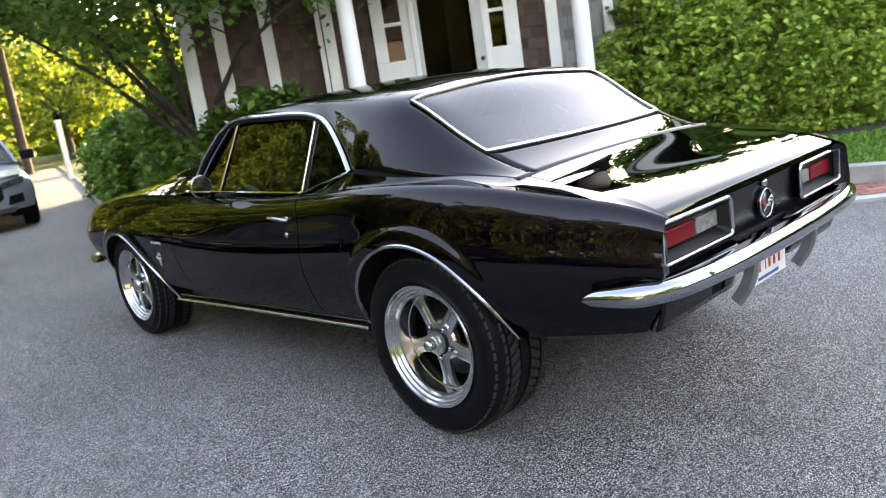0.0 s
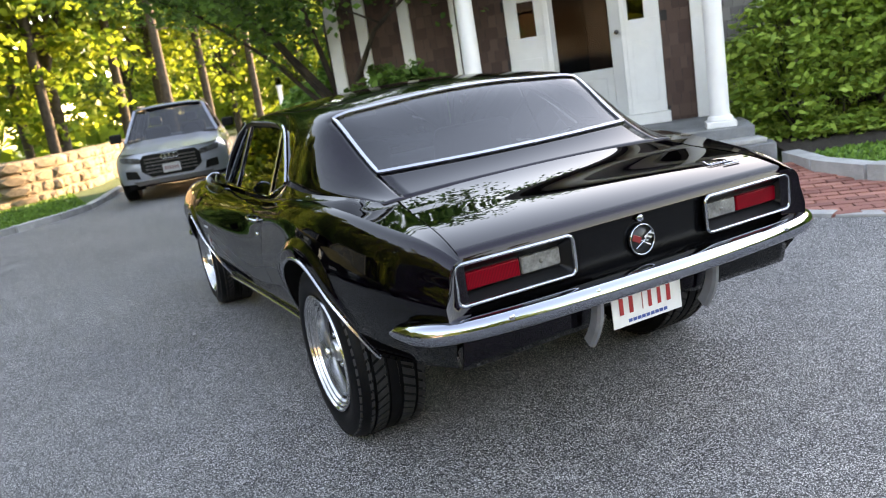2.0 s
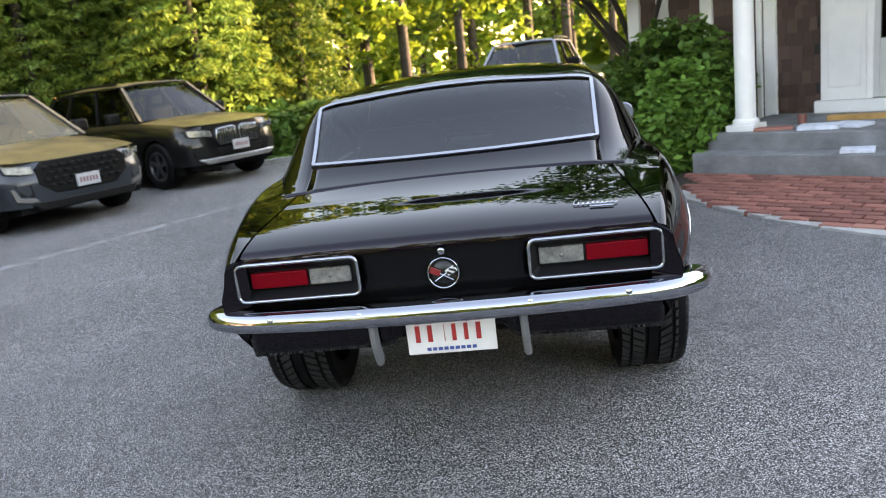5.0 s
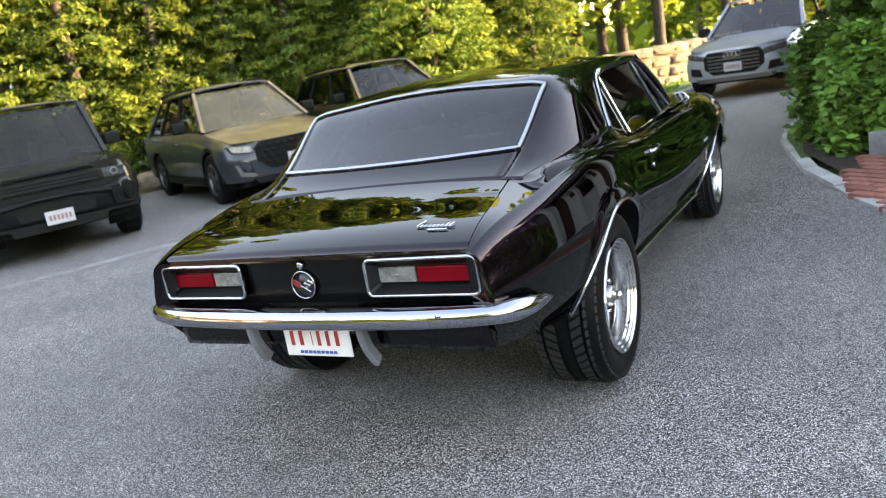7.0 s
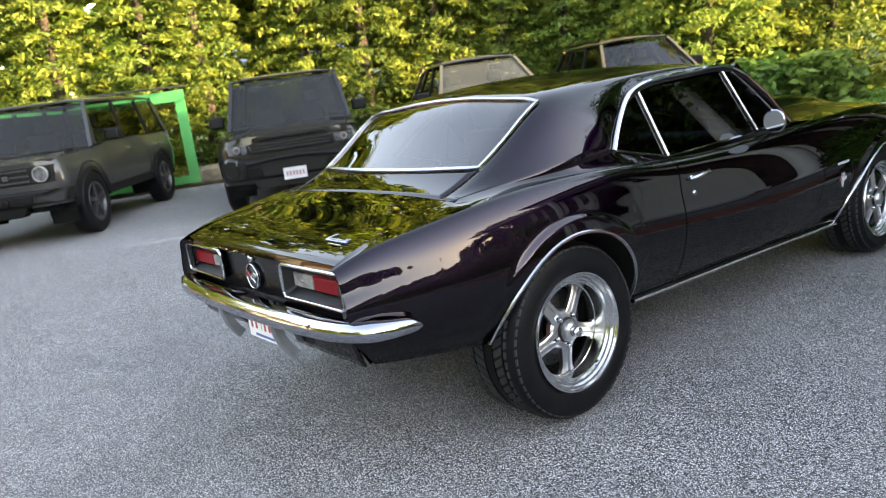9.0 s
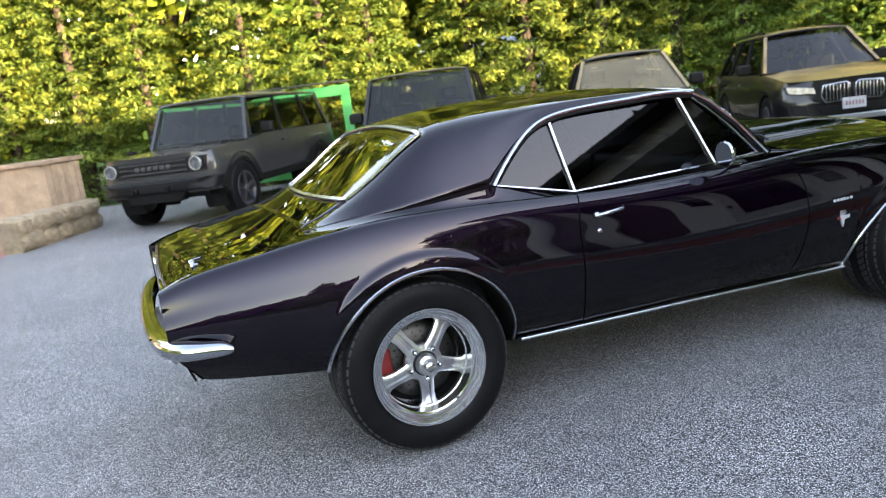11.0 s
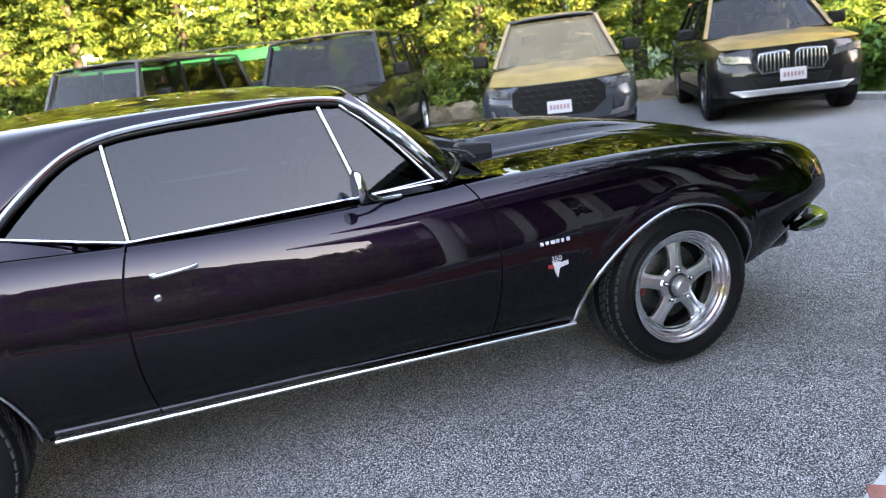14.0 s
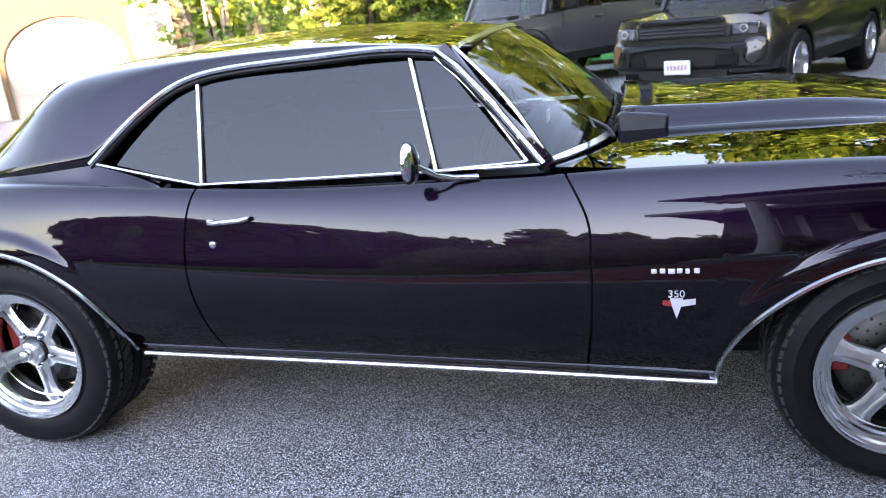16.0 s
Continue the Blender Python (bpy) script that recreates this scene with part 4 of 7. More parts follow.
for i in range(len(path)):
    e = min(i, len(path) - 1 - i)
    if e < 9:
        s = .4 + .6 * math.sin(math.pi / 2 * e / 9)
        for j in range(k):
            p = v[i * k + j]
            v[i * k + j] = Vector((p[0], p[1], .432 + (p[2] - .432) * s))
sharp(mesh_ob("front_bumper", v, f, M["chrome"], coupe, "polished chrome front bumper"), 40)
box("front_valance", -.66, .66, 3.30, 3.55, .28, .42, M["paint"], coupe, r=.04)


# wheels: five-spoke polished rims on low tyres
def coupe_wheel(sx, yc, zc, face, R, width, Rr, hub, turn):
    """face: the outer sidewall's x; hub: how far the cap stands in from it; turn: where the first spoke points, from straight up."""
    W = mesh_ob("wheel", *revolve([(0, 0), (.02, 0), (.02, -.03), (0, -.03)], 12), M["alloy"], coupe, "five-spoke polished alloy wheel with low black tyre")
    W.matrix_local = pose(sx * face, yc, zc, 0, 0, 0 if sx > 0 else 180)
    w = width
    prof = [(Rr - .012, -.022), (Rr + .004, -.008), (Rr + .018, .000), (lerp(Rr, R, .5), .006), (R - .030, -.004), (R - .012, -.014), (R - .003, -.030)]
    for g in (.22, .42, .60, .80):
        c = -w * g
        prof += [(R, c + .010), (R - .007, c + .007), (R - .007, c - .003), (R, c - .006)]
    prof += [(R - .003, -w + .030), (R - .03, -w + .006), (Rr, -w + .02)]
    v, f = revolve(prof, 72)
    tyre = mesh_ob("tyre", v, f, M["rubber"], W, "black low-profile tyre")
    sharp(tyre, 30)
    # tread blocks: slanted bars slightly proud of the shoulder, paler so grooves look shaded
    tb = bmesh.new()
    for i in range(56):
        a = 2 * math.pi * i / 56
        for x0, x1, da in ((-.007, -w * .20, .05), (-w * .25, -w * .40, .07), (-w * .62, -w * .78, -.07), (-w * .83, -w + .02, -.05)):
            for q in (0,):
                p = []
                for xx, aa in ((x0, a), (x0, a + .075), (x1, a + .075 + da), (x1, a + da)):
                    rr = R + .0035 if abs(xx) > .03 else R - .015
                    p.append(tb.verts.new((xx, rr * math.cos(aa), rr * math.sin(aa))))
                tb.faces.new(p)
    bmesh.ops.recalc_face_normals(tb, faces=tb.faces)
    ex = bmesh.ops.extrude_face_region(tb, geom=tb.faces[:])
    for e in ex["geom"]:
        if isinstance(e, bmesh.types.BMVert):
            r = math.hypot(e.co.y, e.co.z)
            e.co.y *= (r - .006) / r
            e.co.z *= (r - .006) / r
    bmesh.ops.recalc_face_normals(tb, faces=tb.faces)
    part("tread", tb, M["pale_tread_rubber"], W)["kind"] = "stuff"
    hx = -hub
    rim = [(Rr - .010, -.020), (Rr + .003, -.004), (Rr, .003), (Rr - .006, .002), (Rr - .010, -.007), (Rr - .019, -.009), (Rr - .024, -.018), (Rr - .033, -.020),
           (Rr - .038, -.030), (Rr - .046, -.033), (Rr - .050, hx - .037), (Rr - .054, hx - .039), (Rr - .056, hx - .062), (Rr - .050, -.13), (Rr - .046, -w + .03)]
    v, f = revolve(rim, 72)
    sharp(mesh_ob("rim", v, f, M["alloy"], W, "polished aluminium rim"), 30)
    sp = bmesh.new()
    for i in range(5):
        a = turn + 2 * math.pi * i / 5
        m = Matrix.Rotation(a, 4, "X")
        r0, r1 = .045, Rr - .050
        secs = []
        for r, hw, x in ((r0, .040, hx - .026), (lerp(r0, r1, .25), .030, hx - .028), (lerp(r0, r1, .6), .027, hx - .033), (lerp(r0, r1, .86), .031, hx - .038), (r1, .050, hx - .042)):
            secs.append([sp.verts.new(m @ Vector((xx, y, r))) for y, xx in ((-hw, x - .022), (-hw, x - .006), (-hw * .62, x), (-hw * .40, x), (-hw * .30, x - .011), (hw * .30, x - .011), (hw * .40, x), (hw * .62, x), (hw, x - .006), (hw, x - .022))])
        for s0, s1 in zip(secs, secs[1:]):
            for j in range(9):
                sp.faces.new((s0[j], s0[j + 1], s1[j + 1], s1[j]))
    bmesh.ops.recalc_face_normals(sp, faces=sp.faces)
    sharp(part("spokes", sp, M["alloy_satin"], W, "five polished spokes"), 30)
    v, f = revolve([(0, hx + .012), (.026, hx + .011), (.029, hx + .008), (.038, hx + .005), (.044, hx - .006), (.046, hx - .022), (.050, hx - .026), (.072, hx - .031), (.080, hx - .040), (.082, hx - .06)], 40)
    sharp(mesh_ob("hub_cap", v, f, M["alloy_satin"], W, "satin hub cap"), 30)
    # black ring stands in for the shaded gap round the cap
    v, f = revolve([(.0455, hx - .014), (.0475, hx - .013), (.052, hx - .0245), (.050, hx - .027)], 40)
    mesh_ob("hub_groove", v, f, M["black_trim"], W)
    for i in range(5):
        a = math.pi / 2 + turn + 2 * math.pi * i / 5
        v, f = revolve([(0, hx - .010), (.006, hx - .011), (.010, hx - .015), (.011, hx - .045)], 12)
        mesh_ob("lug_nut", [(x, y + .064 * math.cos(a), z + .064 * math.sin(a)) for x, y, z in v], f, M["chrome"], W)
    v, f = revolve([(.06, hx - .10), (.155, hx - .10), (.157, hx - .104), (.157, hx - .122), (.06, hx - .122)], 48)
    mesh_ob("brake_disc", v, f, M["steel"], W, "cross-drilled brake disc")
    hb = bmesh.new()
    for i in range(20):
        for r, o in ((.095, 0), (.115, .11), (.138, .22)):
            a = 2 * math.pi * i / 20 + o
            bmesh.ops.create_circle(hb, cap_ends=True, segments=8, radius=.0042, matrix=Matrix.Translation((hx - .0985, r * math.cos(a), r * math.sin(a))) @ Matrix.Rotation(math.pi / 2, 4, "Y"))
    part("disc_holes", hb, M["black_trim"], W)
    back = revolve([(0, hx - .14), (Rr - .05, hx - .14)], 32)
    mesh_ob("wheel_back", *back, M["underbody"], W)
    cal = part("brake_caliper", box_bm(hx - .13, hx - .086, -.027, .027, -.054, .054), M["caliper"], W, "red brake caliper")
    cal.matrix_local = pose(0, -.142 * sx, .02, 0 if sx > 0 else 0)
    bevel(cal, .012)
    rod("valve", [(-.02, .10, -(Rr - .075)), (-.02 + .012, .10, -(Rr - .085))], .004, M["black_trim"], W)
    return W


for sx in (1, -1):
    coupe_wheel(sx, .003, .335, .876, .353, .285, .238, .040, math.pi)
    coupe_wheel(sx, 2.772, .313, .876, .331, .245, .232, .008, 0.0)


# ---- the house: x along the front, y inwards from the porch columns ----
M["white_paint"] = Mat("white_paint", (0.74, 0.73, 0.71), 0.5).vary(3, 0.92, 1.04).bump(30, 0.08, 0.003).m
M["door_paint"] = Mat("pale_grey_door", (0.47, 0.47, 0.46), 0.45).vary(3, 0.93, 1.05).m
M["wood_door"] = Mat("brown_wood", (0.12, 0.05, 0.025), 0.5).vary(8, 0.7, 1.3).bump(30, 0.2, 0.003, stretch=(1, 1, .1)).m
k = Mat("brown_shingle", (0.07, 0.042, 0.032), 0.85)
k.island([(0, (0.055, 0.030, 0.023)), (0.5, (0.075, 0.042, 0.033)), (1, (0.10, 0.060, 0.048))]).bump(50, 0.5, 0.006, stretch=(1, 1, .12))
M["shingle"] = k.m
k = Mat("grey_shingle", (0.2, 0.19, 0.18), 0.85)
k.island([(0, (0.13, 0.12, 0.12)), (0.5, (0.19, 0.18, 0.175)), (1, (0.25, 0.24, 0.23))]).bump(50, 0.5, 0.006, stretch=(1, 1, .12))
M["grey_shingle"] = k.m
M["house_glass"] = glass_mat("house_glass", (0.20, 0.22, 0.24), 1.45)
M["screen_mesh"] = glass_mat("door_screen", (0.16, 0.16, 0.17), 1.25, 0.08)
# near-black walls: the dimness indoors is put into their colour
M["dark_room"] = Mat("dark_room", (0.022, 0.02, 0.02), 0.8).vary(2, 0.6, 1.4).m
M["roof_slate"] = Mat("roof_shingle", (0.07, 0.065, 0.06), 0.85).vary(3, 0.7, 1.3, 30).m
M["dark_iron"] = Mat("dark_iron", (0.02, 0.02, 0.02), 0.5).m
HOUSE = pose(2.40, 4.45, 0, 0, 0, -40.8)
house = thing("house", HOUSE, "shingled brown house front with white trim, porch columns and entry", "house")
WY, FZ = 1.25, .43                      # wall plane and porch floor
HL, HR, HD, HH = -2.0, 4.2, 8.0, 3.05


def hbox(name, x0, x1, y0, y1, z0, z1, mat, parent=None, label="", r=.006):
    return box(name, x0, x1, y0, y1, z0, z1, M[mat], parent or house, label, r=r)


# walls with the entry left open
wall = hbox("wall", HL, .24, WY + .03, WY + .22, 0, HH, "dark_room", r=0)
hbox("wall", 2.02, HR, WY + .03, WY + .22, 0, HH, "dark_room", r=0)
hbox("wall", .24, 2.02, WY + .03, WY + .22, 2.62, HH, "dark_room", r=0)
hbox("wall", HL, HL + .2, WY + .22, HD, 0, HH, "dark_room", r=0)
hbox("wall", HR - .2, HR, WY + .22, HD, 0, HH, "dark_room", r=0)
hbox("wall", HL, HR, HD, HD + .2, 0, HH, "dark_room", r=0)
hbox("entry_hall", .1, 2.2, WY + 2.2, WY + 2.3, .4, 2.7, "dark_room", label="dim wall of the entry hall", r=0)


def shingle_field(x0, x1, z0, z1, y, mat, holes=(), turn=None, seed=3):
    """Courses of split shingles, every piece with its own butt and tilt."""
    rnd = random.Random(seed)
    verts, faces = [], []
    z, row = z0, 0
    while z < z1:
        x = x0 - rnd.uniform(0, .1)
        while x < x1:
            w = rnd.uniform(.07, .15)
            a, b = max(x0, x + .002), min(x1, x + w - .002)
            mid = (a + b) / 2
            if b - a > .01 and not any(h[0] < mid < h[1] and h[2] < z + .07 < h[3] for h in holes):
                t, dz = rnd.uniform(.014, .024), rnd.uniform(-.006, .004)
                n = len(verts)
                pts = [(a, y - t, z + dz), (b, y - t, z + dz), (b, y - .004, z + .155), (a, y - .004, z + .155), (a, y + .01, z + dz), (b, y + .01, z + dz)]
                verts += [turn(p) if turn else p for p in pts]
                faces += [(n, n + 1, n + 2, n + 3), (n + 4, n + 5, n + 1, n)]
            x += w
        z += .135
        row += 1
    ob = mesh_ob("shingles", verts, faces, M[mat], house, "weathered wooden shingles", False)
    ob["kind"] = "stuff"
    return ob


shingle_field(HL, 2.42, FZ - .1, 2.75, WY + .03, "shingle", ((.24, 2.02, 0, 3),))
shingle_field(2.42, HR, .1, HH, WY + .03, "grey_shingle", (), seed=5)
shingle_field(-9.0, -WY, .1, HH, HL, "shingle", (), lambda p: (p[1], -p[0], p[2]), 9)
# corner boards, pilasters
for a, b in ((-2.02, -1.86), (-1.62, -1.48), (-1.06, -.92), (-.33, -.20), (2.34, 2.48), (3.04, 3.16), (3.40, 3.56)):
    hbox("pilaster", a, b, WY - .03, WY + .04, .05, 2.75, "white_paint", label="white painted pilaster")
hbox("downspout", -.40, -.345, WY - .06, WY - .01, .1, 2.75, "white_paint")
# porch floor: granite, two steps
hbox("porch_floor", -.26, 2.75, -.22, WY + .2, .0, FZ - .005, "granite_dark", label="grey granite porch floor", r=.012)
hbox("porch_step", -.30, 2.9, -.46, -.215, -.02, .265, "granite_dark", label="rough grey granite step", r=.015)
hbox("threshold", .22, 2.04, WY - .10, WY + .1, FZ - .004, .55, "white_paint", label="white threshold board")
# columns with base and cap
for x in (.04, 2.46):
    v, f = revolve([(.0, 0), (.12, 0), (.125, .02), (.115, .05), (.098, .06), (.094, .09), (.092, .8), (.080, 2.30), (.095, 2.32), (.10, 2.36), (.0, 2.36)], 28, "z")
    c = sharp(mesh_ob("porch_column", [(x + a, -.02 + b, FZ + .05 + h) for a, b, h in v], f, M["white_paint"], house, "round white porch column"), 30)
    hbox("column_plinth", x - .14, x + .14, -.16, .12, FZ - .006, FZ + .055, "white_paint", c)
    hbox("column_cap", x - .13, x + .13, -.15, .11, FZ + 2.40, FZ + 2.47, "white_paint", c)
hbox("porch_beam", -.35, 2.85, -.18, .14, FZ + 2.46, FZ + 2.64, "white_paint", label="white porch beam")
hbox("porch_ceiling", -.35, 2.85, -.18, WY, FZ + 2.60, FZ + 2.66, "white_paint", label="white porch ceiling")
# sidelights with panels, storm door, open inner door
for x0, x1, g0, g1 in ((.25, .72, .40, .60), (1.60, 2.01, 1.66, 1.84)):
    hbox("sidelight_panel", x0, x1, WY, WY + .06, .55, 1.63, "white_paint", label="white panelled sidelight")
    for a, b, z0, z1 in ((x0, g0, 1.63, 2.62), (g1, x1, 1.63, 2.62), (g0, g1, 2.04, 2.08), (g0, g1, 2.5, 2.62)):
        hbox("sidelight_stile", a, b, WY, WY + .06, z0, z1, "white_paint")
    hbox("sidelight_inset", x0 + .08, x1 - .08, WY - .008, WY + .01, .68, 1.38, "white_paint", r=.004)
    pn = mesh_ob("sidelight_pane", [(g0, WY + .03, 1.63), (g1, WY + .03, 1.63), (g1, WY + .03, 2.5), (g0, WY + .03, 2.5)], [(0, 1, 2, 3)], M["house_glass"], house, "", False)
dr = hbox("storm_door", .76, .82, WY - .02, WY + .03, .56, 2.55, "door_paint", label="pale grey storm door with a tall glass pane")
for a, b, z0, z1 in ((1.44, 1.575, .56, 2.55), (.82, 1.44, .56, 1.13), (.82, 1.44, 2.40, 2.55)):
    hbox("door_rail", a, b, WY - .02, WY + .03, z0, z1, "door_paint", dr)
hbox("door_inset", .90, 1.36, WY - .028, WY - .01, .66, 1.02, "door_paint", dr, r=.008)
mesh_ob("door_pane", [(.82, WY, 1.13), (1.44, WY, 1.13), (1.44, WY, 2.40), (.82, WY, 2.40)], [(0, 1, 2, 3)], M["screen_mesh"], dr, "", False)
v, f = revolve([(0, 0), (.022, .0), (.028, .015), (.018, .03), (.008, .035), (.008, .07)], 18)
mesh_ob("door_knob", [(1.52 + b, WY - .09 + h, 1.52 + c) for h, b, c in v], f, M["dark_iron"], dr)
for a, b in ((.70, .765), (1.57, 1.62)):
    hbox("door_frame", a, b, WY - .03, WY + .12, .55, 2.62, "white_paint")
iw = hbox("inner_door", 1.16, 1.42, WY + .30, WY + .36, .56, 2.5, "wood_door", label="brown wooden inner door standing open")
# roofs: porch hood and main gable with eaves
rv = [(-.6, -.45, 3.08), (3.1, -.45, 3.08), (3.1, WY, 3.3), (-.6, WY, 3.3), (-.6, -.45, 3.15), (3.1, -.45, 3.15), (3.1, WY, 3.38), (-.6, WY, 3.38)]
bf = [(3, 2, 1, 0), (4, 5, 6, 7), (0, 1, 5, 4), (1, 2, 6, 5), (2, 3, 7, 6), (3, 0, 4, 7)]
mesh_ob("porch_roof", rv, bf, M["roof_slate"], house, "dark porch roof", False)
ym = (WY + HD) / 2
for y0, y1 in ((WY - .55, ym), (HD + .55, ym)):
    z0, z1 = HH - .18, HH + 1.3
    rv = [(HL - .4, y0, z0), (HR + .4, y0, z0), (HR - 2.6, y1, z1), (HL - .4, y1, z1)]
    rv += [(x, y, z + .15) for x, y, z in rv]
    mesh_ob("roof", rv, bf, M["roof_slate"], house, "dark shingled hip roof", False)
rv = [(HR + .4, WY - .55, z0), (HR + .4, HD + .55, z0), (HR - 2.6, ym + .02, z1), (HR - 2.6, ym - .02, z1)]
rv += [(x, y, z + .15) for x, y, z in rv]
mesh_ob("roof_hip", rv, bf, M["roof_slate"], house, "dark shingled hip", False)
for x in (HL + .05,):
    mesh_ob("gable", [(x, WY + .05, HH - .05), (x, HD + .1, HH - .05), (x, ym, HH + 1.2)], [(0, 1, 2)], M["grey_shingle"], house, "", False)
hbox("gutter", HL - .4, HR + .4, WY - .66, WY - .54, HH - .24, HH - .10, "white_paint", label="white gutter")
# magazines, board and pots left on the porch
M["paper"] = Mat("paper", (0.62, 0.66, 0.74), 0.6).vary(20, 0.7, 1.1).m
M["pine"] = Mat("pine_board", (0.42, 0.22, 0.07), 0.6).vary(6, 0.75, 1.2).bump(40, 0.2, 0.003, stretch=(.1, 1, 1)).m


def on_porch(name, sx, sy, sz, s, n, z, turn, mat, label, category, r=.003):
    ob = part(name, box_bm(-sx / 2, sx / 2, -sy / 2, sy / 2, 0, sz), M[mat])
    bevel(ob, r)
    ob.matrix_world = HOUSE @ pose(s, n, z, 0, 0, turn)
    return tagged(ob, label, category)


on_porch("board", .95, .14, .045, 1.05, .62, FZ - .005, 3, "pine", "orange-brown pine board lying on the porch", "board")
for nm, sx, sy, s, n, z, t, mt, lb in (("loose_paper", .34, .24, .72, -.02, FZ - .005, 12, "paper", "crumpled pale papers on the granite porch"), ("magazine", .30, .21, .95, .10, FZ - .005, -20, "paper", "pale magazine lying on the porch"),
                                       ("magazine", .26, .2, 1.15, -.34, .265, 15, "paper", "pale blue folder on the granite step"), ("magazine", .22, .17, 1.95, -.34, .265, -10, "paper", "blue folder on the step"), ("tray", .34, .15, .32, -.06, FZ - .005, 20, "brick_far", "reddish flat tray beside the column")):
    on_porch(nm, sx, sy, .02 + .012 * len(nm) / 8, s, n, z, t, mt, lb, nm.replace("_", " "))
on_porch("stone_slab", .42, .24, .05, 2.60, -.34, .265, 12, "granite", "tan flat stone slab on the step", "stone", .012)
v, f = revolve([(0, 0), (.035, 0), (.042, .09), (.038, .09), (.03, .02), (0, .02)], 18, "z")
pot = sharp(mesh_ob("clay_pot", v, f, M["brick_far"]))
pot.matrix_world = HOUSE @ pose(.42, .35, FZ - .005)
tagged(pot, "small dark red clay pot on the porch", "pot")
# beds beside the steps
HB = lambda s, n: tuple((HOUSE @ Vector((s, n, 0)))[:2])
bed_r = [HB(3.0, WY), HB(3.0, -.45), HB(3.35, -.50), HB(5.0, -.25), HB(8, -.1), HB(13, .1), HB(13, WY)]
flat("flower_bed_right", bed_r, .13, M["mulch"], "dark bark mulch bed under the hedge", "mulch bed")
lawn_r = [HB(3.2, -.55), HB(3.30, -1.15), HB(3.8, -1.9), HB(5.5, -2.6), HB(14, -3.2), HB(14, .2), HB(5, -.2), HB(3.3, -.45)]
flat("lawn_right", lawn_r, .125, M["lawn"], "short green lawn behind a granite kerb", "lawn")
kerb_run("kerb_lawn", smooth_line([HB(3.02, -.40), HB(3.08, -.85), HB(3.35, -1.45), HB(3.9, -2.05), HB(5.2, -2.65), HB(7.5, -3.0), HB(14, -3.4)], 70), .16, .16, "rough granite kerb curving round the lawn", "kerb", .6)
bed_l = [HB(-.27, WY), HB(-.31, -.44), (1.98, 3.97), (1.70, 3.62), (1.36, 4.8), (1.28, 6.2), (1.5, 8.6), (3.5, 9.5), HB(-2.0, 2.2)]
flat("flower_bed_left", bed_l, .06, M["mulch"], "dark bark mulch bed beside the porch", "mulch bed")
kerb_run("kerb_bed", smooth_line([(1.70, 3.60), (1.98, 3.93), HB(-.36, -.48)], 20), .10, .05, "granite edging between brick and bed", "kerb", .3)
brick_pts = BRICK_EDGE + [(14, 3)] + [HB(9, -3.1), HB(5.2, -2.65), HB(3.9, -2.05), HB(3.35, -1.45), HB(3.05, -.6), HB(-.30, -.45)]
flat("brick_walk", brick_pts, .006, M["joint_sand"], "red brick walk before the porch", "brick walk")


def inside(p, poly):
    x, y = p
    c = False
    for (x0, y0), (x1, y1) in zip(poly, poly[1:] + poly[:1]):
        if (y0 > y) != (y1 > y) and x < (x1 - x0) * (y - y0) / (y1 - y0) + x0:
            c = not c
    return c


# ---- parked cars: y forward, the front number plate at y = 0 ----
def body_mat(name, c, metal=0.0, rough=0.35, sun_gold=0.0):
    """Car paint under clear coat, with golden sunlight painted on what faces up."""
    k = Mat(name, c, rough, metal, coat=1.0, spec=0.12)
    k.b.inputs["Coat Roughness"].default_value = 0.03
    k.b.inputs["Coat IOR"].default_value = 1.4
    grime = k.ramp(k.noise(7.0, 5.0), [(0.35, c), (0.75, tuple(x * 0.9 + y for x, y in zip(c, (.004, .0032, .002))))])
    if not sun_gold:
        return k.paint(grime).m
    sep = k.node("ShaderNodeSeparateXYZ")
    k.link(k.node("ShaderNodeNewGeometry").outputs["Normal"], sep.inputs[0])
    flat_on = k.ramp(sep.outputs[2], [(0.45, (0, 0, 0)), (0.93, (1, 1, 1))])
    patchy = k.ramp(k.noise(2.2, 6.0), [(0.25, (sun_gold * .35,) * 3), (0.7, (sun_gold,) * 3)])
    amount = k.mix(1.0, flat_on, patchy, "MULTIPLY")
    # gold mixed into upward faces stands in for low sun on them
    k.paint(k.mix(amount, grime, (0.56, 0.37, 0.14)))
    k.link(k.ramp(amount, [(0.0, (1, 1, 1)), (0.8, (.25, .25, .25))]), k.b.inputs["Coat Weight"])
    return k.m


M["car_black"] = body_mat("car_black", (0.004, 0.004, 0.0045), sun_gold=.04)
# copy of the black paint with stronger sunlit gold painted on its tops
M["car_black_sunlit"] = body_mat("car_black_sunlit", (0.004, 0.004, 0.0045), sun_gold=.62)
M["car_blue_grey"] = body_mat("car_blue_grey", (0.030, 0.036, 0.045), 0.3, sun_gold=.70)
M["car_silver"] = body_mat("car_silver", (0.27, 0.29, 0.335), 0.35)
M["car_grey"] = body_mat("car_grey", (0.030, 0.031, 0.032), 0.2, sun_gold=.12)
M["cladding"] = Mat("black_cladding", (0.006, 0.006, 0.006), 0.5, spec=0.15).vary(10, 0.8, 1.2).m
M["car_glass"] = glass_mat("car_glass", (0.26, 0.30, 0.30), 1.6)


